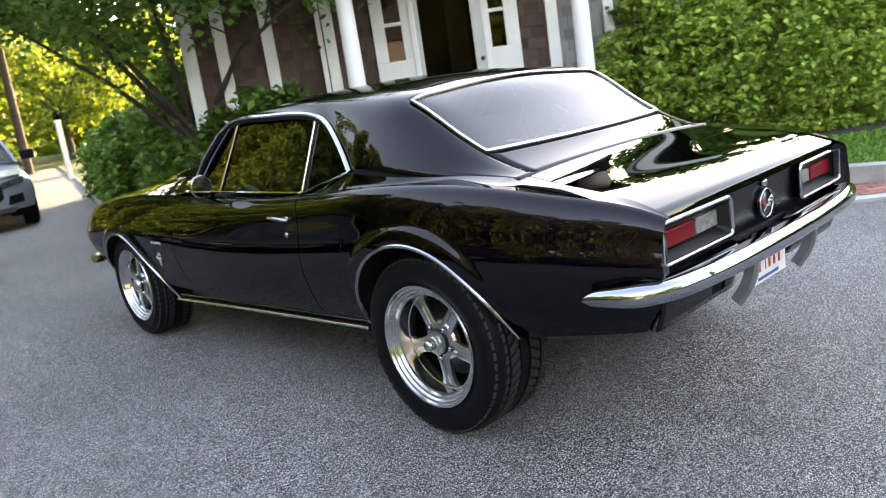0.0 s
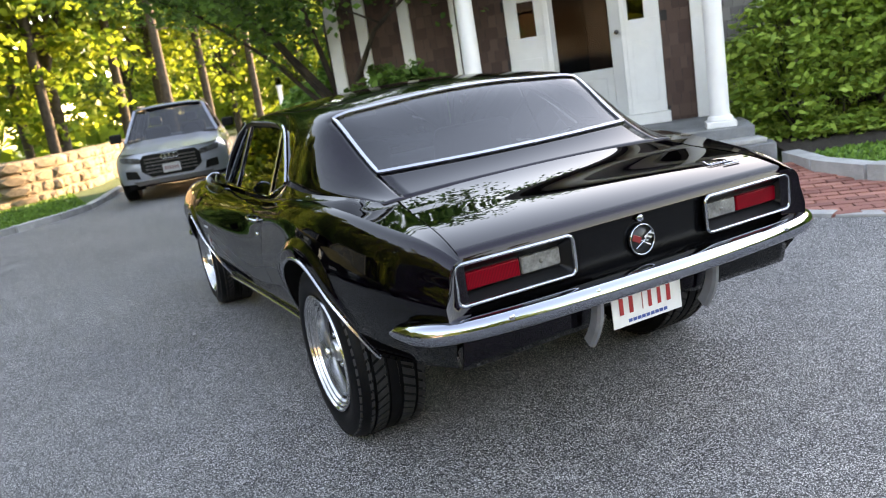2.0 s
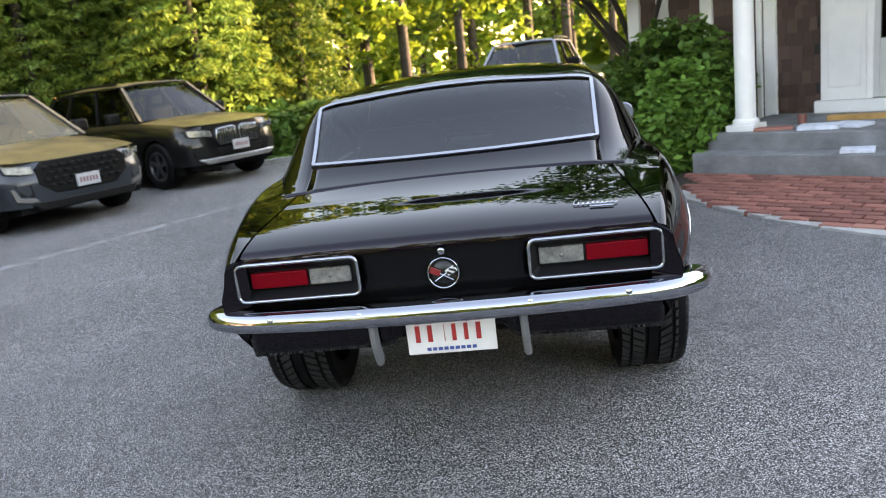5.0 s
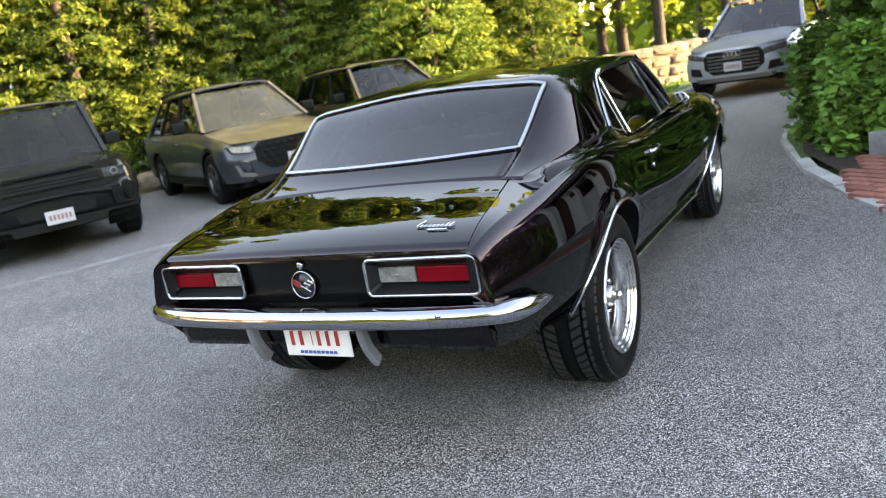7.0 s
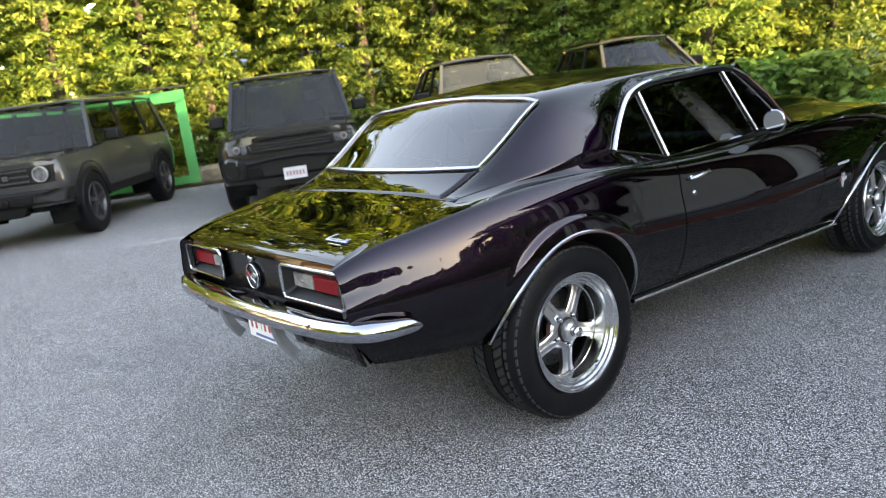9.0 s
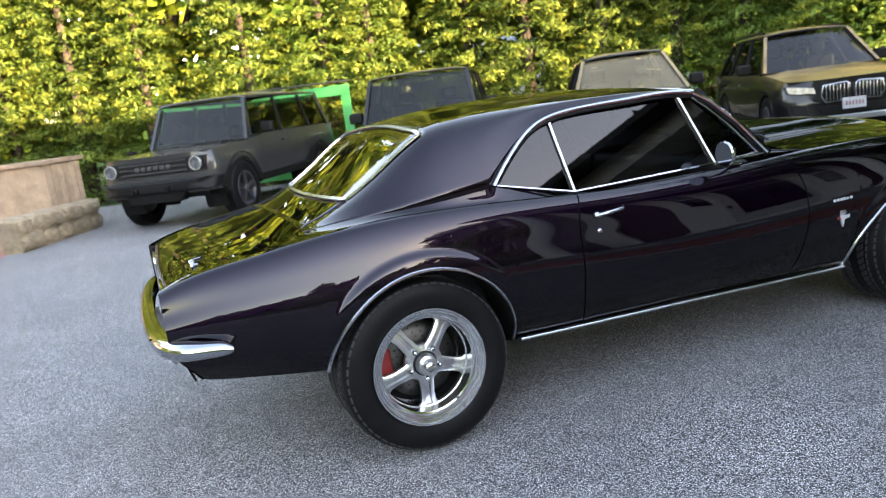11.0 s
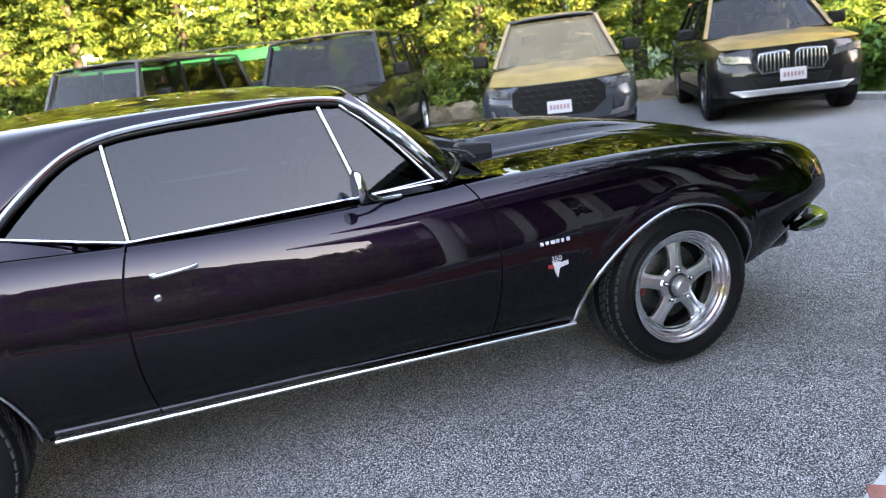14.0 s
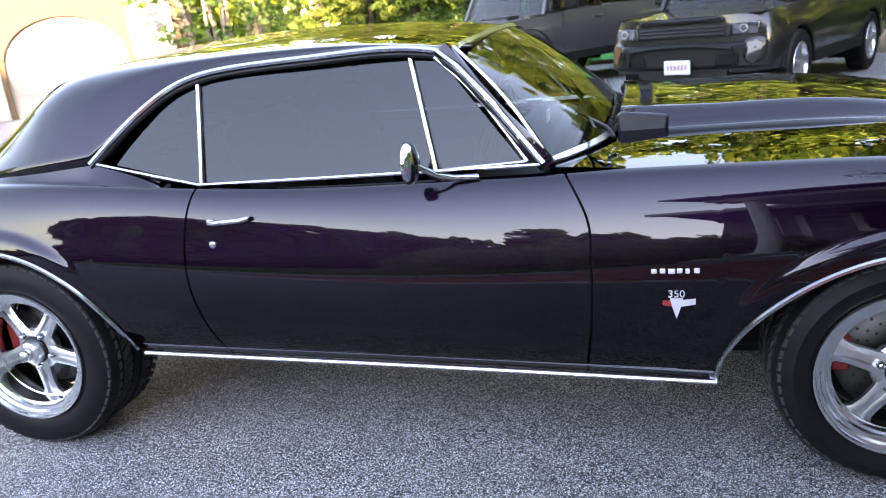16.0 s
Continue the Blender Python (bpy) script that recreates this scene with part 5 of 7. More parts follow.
def film_glass(name, dust, amount):
    """Glass under a thin film of dust, coloured pale as if the sun lit it."""
    m = glass_mat(name, (0.26, 0.30, 0.30), 1.42)
    t = m.node_tree
    df, mx, ns, rm = (t.nodes.new(q) for q in ("ShaderNodeBsdfDiffuse", "ShaderNodeMixShader", "ShaderNodeTexNoise", "ShaderNodeValToRGB"))
    df.inputs[0].default_value = rgb(dust)
    ns.inputs["Scale"].default_value, ns.inputs["Detail"].default_value = 3.0, 6.0
    rm.color_ramp.elements[0].position, rm.color_ramp.elements[0].color = .3, rgb((amount * .6,) * 3)
    rm.color_ramp.elements[1].position, rm.color_ramp.elements[1].color = .7, rgb((amount,) * 3)
    out = t.nodes["Material Output"].inputs[0]
    clear = out.links[0].from_socket
    t.links.new(ns.outputs["Fac"], rm.inputs[0])
    t.links.new(rm.outputs[0], mx.inputs[0])
    t.links.new(clear, mx.inputs[1])
    t.links.new(df.outputs[0], mx.inputs[2])
    t.links.new(mx.outputs[0], out)
    return m


M["film_glass"] = film_glass("filmed_glass", (0.46, 0.40, 0.30), .012)
M["sunlit_dust_glass"] = film_glass("sunlit_dust_glass", (0.56, 0.44, 0.24), .22)
M["lamp_glass"] = Mat("lamp_glass", (0.09, 0.093, 0.10), 0.14, 0.15, coat=1.0).vary(14, 0.25, 1.4).m
M["plate_grey"] = Mat("plate_dulled", (0.42, 0.42, 0.43), 0.5).vary(20, 0.9, 1.05).m
M["plate_ink"] = Mat("plate_ink", (0.24, 0.14, 0.15), 0.5).m
M["grey_rim"] = Mat("dark_rim", (0.10, 0.10, 0.105), 0.35, 0.8).m
M["silver_rim"] = Mat("silver_rim", (0.5, 0.5, 0.5), 0.3, 0.9).m


def car_wheel(parent, x, y, R, Rr, w, rim_mat, spokes=5):
    v, f = revolve([(Rr, -.02), (Rr + .02, .0), (lerp(Rr, R, .6), .006), (R - .02, -.008), (R, -.035), (R, -w + .035), (R - .02, -w), (Rr, -w)], 36)
    side = 1 if x > 0 else -1
    tyre = sharp(mesh_ob("wheel", v, f, M["rubber"], parent, "black tyre on an alloy rim"), 35)
    tyre.matrix_local = pose(x, y, R, 0, 0, 0 if side > 0 else 180)
    v, f = revolve([(Rr + .004, -.012), (Rr, .0), (Rr - .02, -.004), (Rr - .035, -.05), (Rr - .04, -w + .04), (0, -w + .04)], 36)
    sharp(mesh_ob("rim", v, f, M[rim_mat], tyre), 35)
    for i in range(spokes):
        s = part("spoke", box_bm(-.035, -.008, -.028, .028, .02, Rr - .02), M[rim_mat], tyre)
        s.matrix_local = Matrix.Rotation(2 * math.pi * i / spokes, 4, "X")
    v, f = revolve([(0, -.004), (.05, -.006), (.06, -.03)], 18)
    mesh_ob("hub_cap", v, f, M[rim_mat], tyre)
    return tyre


FRONT = {}                              # how each car's front falls back towards its corners


def suv(name, label, at, heading, paint, L, W, sill, hood_z, nose_z, belt, roof_z, ws0, ws1, rr1, rr0, tumble, R, wb_f, wb, rim="grey_rim", square=0.0, flare=0.0, glass="car_glass", lean=.10, turn_in=.40):
    """at: the plate's foot on the ground. ws0, ws1: windscreen's foot and head; rr1, rr0: the rear glass's head and foot; all as distance behind the nose."""
    d = Vector((math.cos(radians(heading)), math.sin(radians(heading)), 0))
    car = thing(name, pose(at[0], at[1], 0, 0, 0, heading - 90), label, "car")
    hw = W / 2
    yf, yr = -wb_f, -wb_f - wb
    P = M[paint]
    Ra = R + .07
    power = 3.2 + 3.0 * square
    bow = lambda x: -turn_in * (1 - math.sqrt(max(0.0, 1 - min(1.0, abs(x) / hw) ** power)))
    FRONT[car.name] = bow
    nose = lambda y: max(0.0, 1 - max(0.0, 1 + y / turn_in) ** 2) ** (1 / power) if y > -turn_in else (1 - .06 * max(0, (-y - L + .4) / .4) ** 2)
    swept = lambda y, z: y - lean * max(0.0, (z - .62)) * max(0.0, 1 + y / 1.2)
    top = lambda y: curve((-ws0, hood_z), (-.35, lerp(nose_z, hood_z, .35)), (0, nose_z))(y) if y > -ws0 else lerp(hood_z, belt, min(1, (-y - ws0) / .5))

    def arch(y):
        z = sill
        for c in (yf, yr):
            q = abs(y - c)
            if q < Ra:
                z = max(z, R + math.sqrt(Ra * Ra - q * q) * .98)
        return z

    ys = sorted(set([round(t, 4) for t in span(-turn_in, -L, 42)] + [round(bow(hw * r), 4) for r in span(0, 1, 16)] + [round(c + Ra * math.cos(a), 4) for c in (yf, yr) for a in span(0, math.pi, 17)]), reverse=True)
    ys = [min(0, max(-L, y)) for y in ys]
    for side in (1, -1):
        v = []
        for y in ys:
            k, zt, z0 = nose(y), top(y), arch(y)
            fl = flare * max(0, 1 - abs(min(abs(y - yf), abs(y - yr))) / (Ra + .05))
            for j in range(14):
                t = j / 13
                z = lerp(z0, zt, t)
                q = (z - sill) / (zt - sill)
                x = hw * (.955 + .045 * math.sin(math.pi * min(1, q * 1.15)) - (.095 - .05 * square) * (max(0, q - .70) / .30) ** 2.2) + fl * (q < .75)
                v.append((side * x * k, swept(y, z), z))
        f = grid_faces(len(ys), 14, side > 0)
        sharp(mesh_ob("body_side", v, f, P, car), 50)
        # dark arch lips
        for c in (yf, yr):
            path = [(side * (hw * .955 + flare * .6) * nose(c + Ra * math.cos(a)), c + (Ra + .012) * math.cos(a), max(sill, R + (Ra + .012) * math.sin(a) * .98)) for a in span(-.15, math.pi + .15, 20)]
            lip = .03 + .9 * max(0.0, flare - .02)
            vv, ff = sweep(path, [(-lip, -.03), (lip, -.03), (lip, .025), (-lip, .025)], False, (1, 0, 0))
            mesh_ob("arch_lip", vv, ff, M["cladding"], car, "black wheel arch cladding", False)
            wl = [(side * (hw - d2), c + Ra * math.cos(a), R + Ra * math.sin(a)) for a in span(-.4, math.pi + .4, 14) for d2 in (.05, .42)]
            mesh_ob("wheel_well", wl, grid_faces(14, 2), M["underbody"], car, "", False)
        vv, ff = sweep([(side * (hw * .955), y, sill + .0) for y in span(yf - Ra, yr + Ra, 4)], [(-.05, -.05), (.05, -.05), (.05, .06), (-.05, .06)])
        mesh_ob("rocker", vv, ff, M["cladding"], car, "", False)
        car_wheel(car, side * (hw - .01 + flare * .7), yf, R, R * .62, .24, rim)
        car_wheel(car, side * (hw - .01 + flare * .7), yr, R, R * .62, .24, rim)
        # mirror
        m = part("door_mirror", box_bm(-.11, .11, -.06, .06, -.08, .09), M["cladding"], car)
        m.matrix_local = pose(side * (hw + .08), -ws0 - .42, belt + .10, 0, 0, 0)
        bevel(m, .03, 3)
        # lines of the doors
        for y in (-ws0 - .30, -ws0 - 1.30):
            x = side * (hw * .998)
            dl = mesh_ob("door_line", [(x, y, sill + .1), (x, y - .012, sill + .1), (x * .985, y - .012, belt - .02), (x * .985, y, belt - .02)], [(0, 1, 2, 3)], M["cladding"], car, "", False)
        hd = box("door_handle", side * hw - .02, side * hw + .02, -ws0 - 1.22, -ws0 - 1.05, belt - .16, belt - .13, P, car, r=.01)
    # hood, cowl and rear closure
    wide = hw * (.86 + .05 * square)
    v = []
    us = span(-1, 1, 25)
    for t in span(0, 1, 18):
        for u in us:
            y = lerp(bow(wide * u * .995), -ws0 - .05, t)
            crease = .016 * max(0, 1 - abs(abs(u) - .60) / .16)
            z = top(y) + .05 * (1 - u * u) * (1 - square * .6) * min(1, -y / .5) + crease * min(1, t * 4)
            v.append((wide * u, swept(y, top(y)), z))
    sharp(mesh_ob("hood", v, grid_faces(18, 25), P, car), 40)
    box("load_floor", -hw * .85, hw * .85, -L + .05, -ws0, sill, belt - .25, M["seat"], car)
    box("tailgate", -hw * .92, hw * .92, -L, -L + .06, sill + .1, belt, P, car, r=.02)
    # greenhouse
    side_x = hw * (.86 + .05 * square) * nose(-2)
    bw, tw = side_x - .005, side_x - tumble
    zt = roof_z - .06
    yb0, yt0, yt1, yb1 = -ws0, -ws1, -rr1, -rr0
    gl, ws = M["car_glass"], M[glass]

    def quad(nm, pts, mat, lab=""):
        return mesh_ob(nm, pts, [(0, 1, 2, 3)], mat, car, lab, False)

    v = []
    for u in span(-1, 1, 13):
        bow = .10 * (1 - u * u) * (1 - square * .8)
        for t in span(0, 1, 6):
            v.append((lerp(bw, tw, t) * u, lerp(yb0, yt0, t) + bow, lerp(top(yb0) + .03, zt, t)))
    mesh_ob("windscreen", v, grid_faces(13, 6, True), ws, car, "windscreen")
    quad("rear_glass", [(-bw, yb1, belt), (bw, yb1, belt), (tw, yt1, zt), (-tw, yt1, zt)], gl)
    cut = [0, .36, .72, 1.0]
    for side in (1, -1):
        def edge(t, up):
            yb, yt = lerp(yb0 - .12, yb1 + .02, t), lerp(yt0 - .02, yt1 + .02, t)
            return Vector((side * lerp(bw, tw, up), lerp(yb, yt, up), lerp(belt, zt, up)))
        for a, b in zip(cut, cut[1:]):
            a, b = a + .025, b - .02
            v = [edge(a, .04), edge(b, .04), edge(b, .93), edge(a, .93)]
            quad("side_window", v if side < 0 else v[::-1], gl)
        for t, wdt in zip(cut, (.05, .05, .06, .12)):
            p0, p1 = edge(t, 0), edge(t, 1)
            v, f = sweep([p0, (p0 + p1) / 2, p1], [(-.025, -wdt / 2), (.02, -wdt / 2), (.02, wdt / 2), (-.025, wdt / 2)], False, (0, 1, 0))
            sharp(mesh_ob("pillar", v, f, P if t in (0, 1.0) else M["cladding"], car), 40)
        p = [Vector((side * bw, yb0 + .02, top(yb0) + .02)), Vector((side * (tw + .01), yt0 + .02, zt + .01))]
        v, f = sweep(p, [(-.022, -.03), (.022, -.03), (.022, .02), (-.022, .02)], False, (1, 0, 0))
        sharp(mesh_ob("windscreen_pillar", v, f, P, car), 40)
        if square < .5:
            rod("roof_rail", [(side * (tw - .03), lerp(yt0, yt1, t), zt + .085 + .02 * math.sin(math.pi * t)) for t in span(.08, .95, 8)], .018, M["cladding"], car)
        quad("belt_seal", [(side * (bw + .004), yb0, belt - .012), (side * (bw + .004), yb1, belt - .012), (side * (bw + .003), yb1, belt + .014), (side * (bw + .003), yb0, belt + .014)], M["cladding"])
    v = []
    for t in span(0, 1, 14):
        y = lerp(yt0 + .03, yt1 - .04, t)
        for u in span(-1, 1, 17):
            z = zt + .075 * (1 - abs(u) ** (3 + 3 * square)) * min(1, .25 + 2.6 * min(t + .05, 1.05 - t)) + .012 - (.05 - .04 * square) * max(0, t - .5) ** 2 * 4
            v.append(((tw + .012) * u, y + .08 * (1 - u * u) * (1 - square) * (1 - t), z))
    rf = mesh_ob("roof", v, grid_faces(14, 17), P, car)
    rf.data.flip_normals()
    md = rf.modifiers.new("sheet", "SOLIDIFY")
    md.thickness = .03
    for sx in (-.36, .36):
        s = box("seat", sx - .24, sx + .24, -ws0 - 1.35, -ws0 - 1.15, sill + .2, belt + .22, M["seat"], car, r=.05)
        box("headrest", sx - .12, sx + .12, -ws0 - 1.36, -ws0 - 1.24, belt + .24, belt + .42, M["seat"], s, r=.04)
    box("dashboard", -hw * .85, hw * .85, -ws0 - .6, -ws0 - .08, belt - .25, belt - .02, M["seat"], car, r=.05)
    v, f = sweep([(-.36 + .18 * math.cos(a), -ws0 - .66, belt + .02 + .18 * math.sin(a)) for a in span(0, 2 * math.pi, 25)[:-1]], ring(.014, .014, 6), True, (0, -1, 0))
    mesh_ob("steering_wheel", v, f, M["cladding"], car)
    box("underside", -hw * .8, hw * .8, -L + .1, -.15, sill - .08, sill + .05, M["underbody"], car)
    return car, hw


def plate_on(car, z, y=.0, w=.30):
    pl = box("number_plate", -w / 2, w / 2, y, y + .030, z, z + .15, M["plate_grey"], car, "white number plate with plain bars", r=.002)
    for i in range(6):
        box("plate_bar", -.12 + i * .042, -.12 + i * .042 + .028, y + .030, y + .033, z + .045, z + .105, M["plate_ink"], pl)


def slab(name, car, pts, y0, y1, mat, label="", r=.01):
    """A front piece of any outline (x, z), from y0 forward to y1."""
    bm = bmesh.new()
    bow = FRONT[(car.parent or car).name]
    fine = []
    for (xa, za), (xb, zb) in zip(pts, pts[1:] + pts[:1]):
        n = max(1, round(abs(xb - xa) / .12))
        fine += [(lerp(xa, xb, i / n), lerp(za, zb, i / n)) for i in range(n)]
    pts, y1 = fine, y1 + .012
    a, b = [bm.verts.new((x, y0 + bow(x), z)) for x, z in pts], [bm.verts.new((x, y1 + bow(x), z)) for x, z in pts]
    bm.faces.new(a)
    if max(p[0] for p in pts) - min(p[0] for p in pts) > .8:
        mid = [bm.verts.new((x, y1 + bow(x), sum(p[1] for p in pts) / len(pts))) for x in span(min(p[0] for p in pts) * .7, max(p[0] for p in pts) * .7, 7)]
        for i in range(6):
            bm.edges.new((mid[i], mid[i + 1]))
        near = [min(range(7), key=lambda q: abs(mid[q].co.x - p[0])) for p in pts]
        for i in range(len(pts)):
            j = (i + 1) % len(pts)
            step = 1 if near[j] > near[i] else -1
            for q in range(near[i], near[j], step):
                bm.faces.new((b[i], mid[q], mid[q + step]))
            bm.faces.new((b[i], b[j], mid[near[j]]))
    else:
        bm.faces.new(b)
    for i in range(len(pts)):
        j = (i + 1) % len(pts)
        bm.faces.new((a[i], a[j], b[j], b[i]))
    bmesh.ops.recalc_face_normals(bm, faces=bm.faces)
    ob = part(name, bm, M[mat], car, label)
    return bevel(ob, r)


def both(name, car, pts, y0, y1, mat, label="", r=.01):
    for s in (1, -1):
        slab(name, car, [(s * x, z) for x, z in pts], y0, y1, mat, label, r)


# black boxy off-roader
car, hw = suv("suv", "black boxy off-road vehicle parked facing the drive", (-6.27, 2.60), -29, "car_black", 4.7, 1.98, .42, 1.06, 1.02, 1.13, 1.81, 1.28, 1.62, 4.45, 4.62, .13, .39, .90, 2.75, "silver_rim", .6, .02, glass="film_glass", lean=.04, turn_in=.30)
gr = slab("grille", car, [(-.52, .80), (.52, .80), (.55, .93), (-.55, .93)], -.06, .0, "cladding", "black grille with bars")
for z in (.83, .87, .905):
    box("grille_bar", -.5, .5, -.01, .022, z - .008, z + .008, M["car_black"], gr, r=.004)
both("headlamp", car, [(.58, .81), (.82, .81), (.84, .93), (.56, .93)], -.14, -.005, "lamp_glass", "square headlamp")
for s in (1, -1):
    v, f = revolve([(.030, .010), (.036, .012), (.042, .010), (.045, .0)], 20)
    mesh_ob("lamp_ring", [(s * .70 + a, .0 + h, .875 + c) for h, a, c in v], f, M["clear_lens"], car)
slab("bumper", car, [(-.93, .46), (.93, .46), (.95, .70), (.80, .74), (-.80, .74), (-.95, .70)], -.18, .03, "cladding", "black bumper", .04)
both("bumper_hook", car, [(.40, .50), (.66, .50), (.66, .62), (.44, .62)], .0, .05, "underbody")
rod("bull_bar", [(-.62, .05, .52), (-.60, .08, .68), (-.2, .10, .72), (.2, .10, .72), (.60, .08, .68), (.62, .05, .52)], .025, M["cladding"], car, "black bull bar")
slab("skid_plate", car, [(-.5, .34), (.5, .34), (.55, .46), (-.55, .46)], -.10, .01, "cladding")
both("corner_pod", car, [(.68, .50), (.90, .52), (.92, .74), (.84, .79), (.70, .77)], -.20, .035, "car_black", "glossy black bumper corner", .05)
both("bumper_intake", car, [(.70, .60), (.82, .61), (.83, .68), (.71, .68)], .03, .042, "underbody")
slab("hood_strip", car, [(-.50, .955), (.50, .955), (.48, 1.005), (-.48, 1.005)], -.06, .012, "satin_black", "", .015)
both("grille_end", car, [(.50, .80), (.56, .80), (.58, .93), (.54, .93)], -.06, .010, "car_black")
for s in (1, -1):
    box("side_repeater", s * .955 - .012, s * .955 + .012, -.46, -.38, .80, .84, M["amber"], car, r=.006)
plate_on(car, .42, .085)
# roof takes the copy that has sunlight painted in
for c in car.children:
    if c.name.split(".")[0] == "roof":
        c.data.materials[0] = M["car_black_sunlit"]

# dark blue-grey crossover with a wide mesh grille
car, hw = suv("suv", "dark blue-grey crossover with a wide black mesh grille, sunlit gold painted on the hood", (-5.15, 5.66), -29, "car_blue_grey", 5.0, 1.99, .32, 1.02, .84, 1.06, 1.69, 1.35, 2.15, 4.2, 4.75, .24, .37, .93, 2.99, "grey_rim", .1, glass="sunlit_dust_glass", lean=.28, turn_in=.42)
gr = slab("grille", car, [(-.40, .44), (.40, .44), (.58, .58), (.58, .76), (.48, .84), (-.48, .84), (-.58, .76), (-.58, .58)], -.10, .0, "cladding", "large black octagonal grille")
for i in range(9):
    for j in range(4):
        x, z = -.44 + i * .11 + (.055 if j % 2 else 0), .54 + j * .075
        if abs(x) < .52:
            box("grille_cell", x - .035, x + .035, -.004, .024, z - .022, z + .022, M["cladding"], gr, r=.01)
both("headlamp", car, [(.60, .70), (.88, .74), (.90, .83), (.62, .80)], -.16, -.01, "lamp_glass", "slim headlamp")
both("side_blade", car, [(.60, .36), (.84, .40), (.87, .56), (.83, .56), (.79, .45), (.64, .42)], -.10, .0, "grey_rim", "grey bumper blade")
both("side_intake", car, [(.64, .43), (.78, .46), (.82, .60), (.66, .60)], -.08, -.01, "cladding")
slab("lip", car, [(-.62, .27), (.62, .27), (.70, .36), (-.70, .36)], -.12, .02, "cladding")
plate_on(car, .47, .02)

# black crossover with twin kidney grilles
car, hw = suv("suv", "black crossover with twin upright chrome-slatted grilles, sunlit gold painted on the hood", (-4.18, 8.42), -31, "car_black_sunlit", 4.71, 1.90, .34, 1.05, .93, 1.06, 1.68, 1.32, 2.0, 4.2, 4.6, .22, .37, .88, 2.86, "grey_rim", .25, glass="film_glass", lean=.20, turn_in=.42)
for s in (1, -1):
    pts = [(s * .03, .62), (s * .36, .60), (s * .42, .70), (s * .39, .86), (s * .08, .88), (s * .03, .84)]
    gr = slab("grille", car, pts, -.06, .005, "bright_trim", "chrome-framed kidney grille")
    slab("grille_back", gr, [(x * .93 + s * .012, lerp(.74, z, .86)) for x, z in pts], -.01, .012, "cladding")
    for i in range(7):
        x = s * (.075 + i * .046)
        box("grille_slat", x - .009, x + .009, -.02, .044 - .16 * x * x, .635, .85, M["bright_trim"], gr, r=.004)
both("headlamp", car, [(.47, .74), (.82, .78), (.84, .88), (.50, .84)], -.18, -.005, "lamp_glass", "slim headlamp")
slab("intake", car, [(-.40, .46), (.40, .46), (.46, .56), (-.46, .56)], -.08, .0, "cladding")
both("side_intake", car, [(.55, .44), (.78, .48), (.78, .62), (.60, .60)], -.10, .0, "cladding")
slab("skid_plate", car, [(-.60, .34), (.60, .34), (.74, .42), (-.74, .42)], -.10, .02, "silver_rim", "silver skid plate")
plate_on(car, .50, .025)
for s in (1, -1):
    box("parking_lamp", s * .80 - .05, s * .80 + .05, -.60, -.45, .62, .66, M["amber"], car)

# grey off-roader with round lamps
car, hw = suv("suv", "dark grey off-road vehicle with round lamps and big tyres", (-8.36, -.66), -37, "car_grey", 4.75, 1.93, .52, 1.14, 1.10, 1.20, 1.85, 1.30, 1.60, 4.4, 4.6, .12, .43, .84, 2.95, "grey_rim", 1.0, .06, glass="film_glass", lean=.0, turn_in=.22)
gr = slab("grille", car, [(-.86, .82), (.86, .82), (.86, 1.04), (-.86, 1.04)], -.10, .0, "cladding", "full-width black grille")
for z in (.86, .93, 1.0):
    box("grille_bar", -.56, .56, -.005, .026, z - .012, z + .012, M["car_grey"], gr, r=.004)
for i in range(6):
    box("grille_letter", -.30 + i * .105, -.24 + i * .105, .0, .036, .90, .96, M["grey_rim"], gr, r=.004)
for s in (1, -1):
    v, f = revolve([(0, .012), (.07, .014), (.095, .010), (.10, -.02)], 28)
    lm = mesh_ob("headlamp", [(s * .72 + a, .01 + h, .935 + c) for h, a, c in v], f, M["lamp_glass"], car, "round headlamp")
    v, f = sweep([(s * .72 + .095 * math.cos(a), .022, .935 + .095 * math.sin(a)) for a in span(0, 6.2832, 29)[:-1]], ring(.010, .010, 8), True, (0, 1, 0))
    mesh_ob("lamp_ring", v, f, M["clear_lens"], lm)
slab("bumper", car, [(-.95, .56), (.95, .56), (.97, .74), (-.97, .74)], -.12, .10, "cladding", "black steel bumper", .03)
both("fog_lamp", car, [(.34, .60), (.60, .60), (.60, .69), (.34, .69)], .09, .11, "underbody")
both("tow_hook", car, [(.24, .58), (.30, .58), (.30, .66), (.24, .66)], .10, .15, "satin_black")
slab("skid_plate", car, [(-.42, .42), (.42, .42), (.5, .56), (-.5, .56)], -.10, .06, "underbody")
both("hood_peak", car, [(.80, 1.14), (.84, 1.14), (.84, 1.20), (.80, 1.19)], -.75, -.55, "cladding")

# silver crossover on the drive
car, hw = suv("suv", "silver crossover with a slatted hexagonal grille, parked on the drive", (.02, 11.5), -102, "car_silver", 4.68, 1.98, .34, 1.02, .86, 1.05, 1.66, 1.25, 1.95, 4.2, 4.6, .22, .37, .88, 2.82, "grey_rim", .15, lean=.25, turn_in=.42)
gr = slab("grille", car, [(-.36, .42), (.36, .42), (.52, .54), (.52, .74), (.44, .82), (-.44, .82), (-.52, .74), (-.52, .54)], -.10, .0, "cladding", "dark hexagonal grille with slats")
for z in (.50, .56, .62, .68, .74):
    box("grille_bar", -.44, .44, -.004, .026, z - .010, z + .010, M["grey_rim"], gr, r=.003)
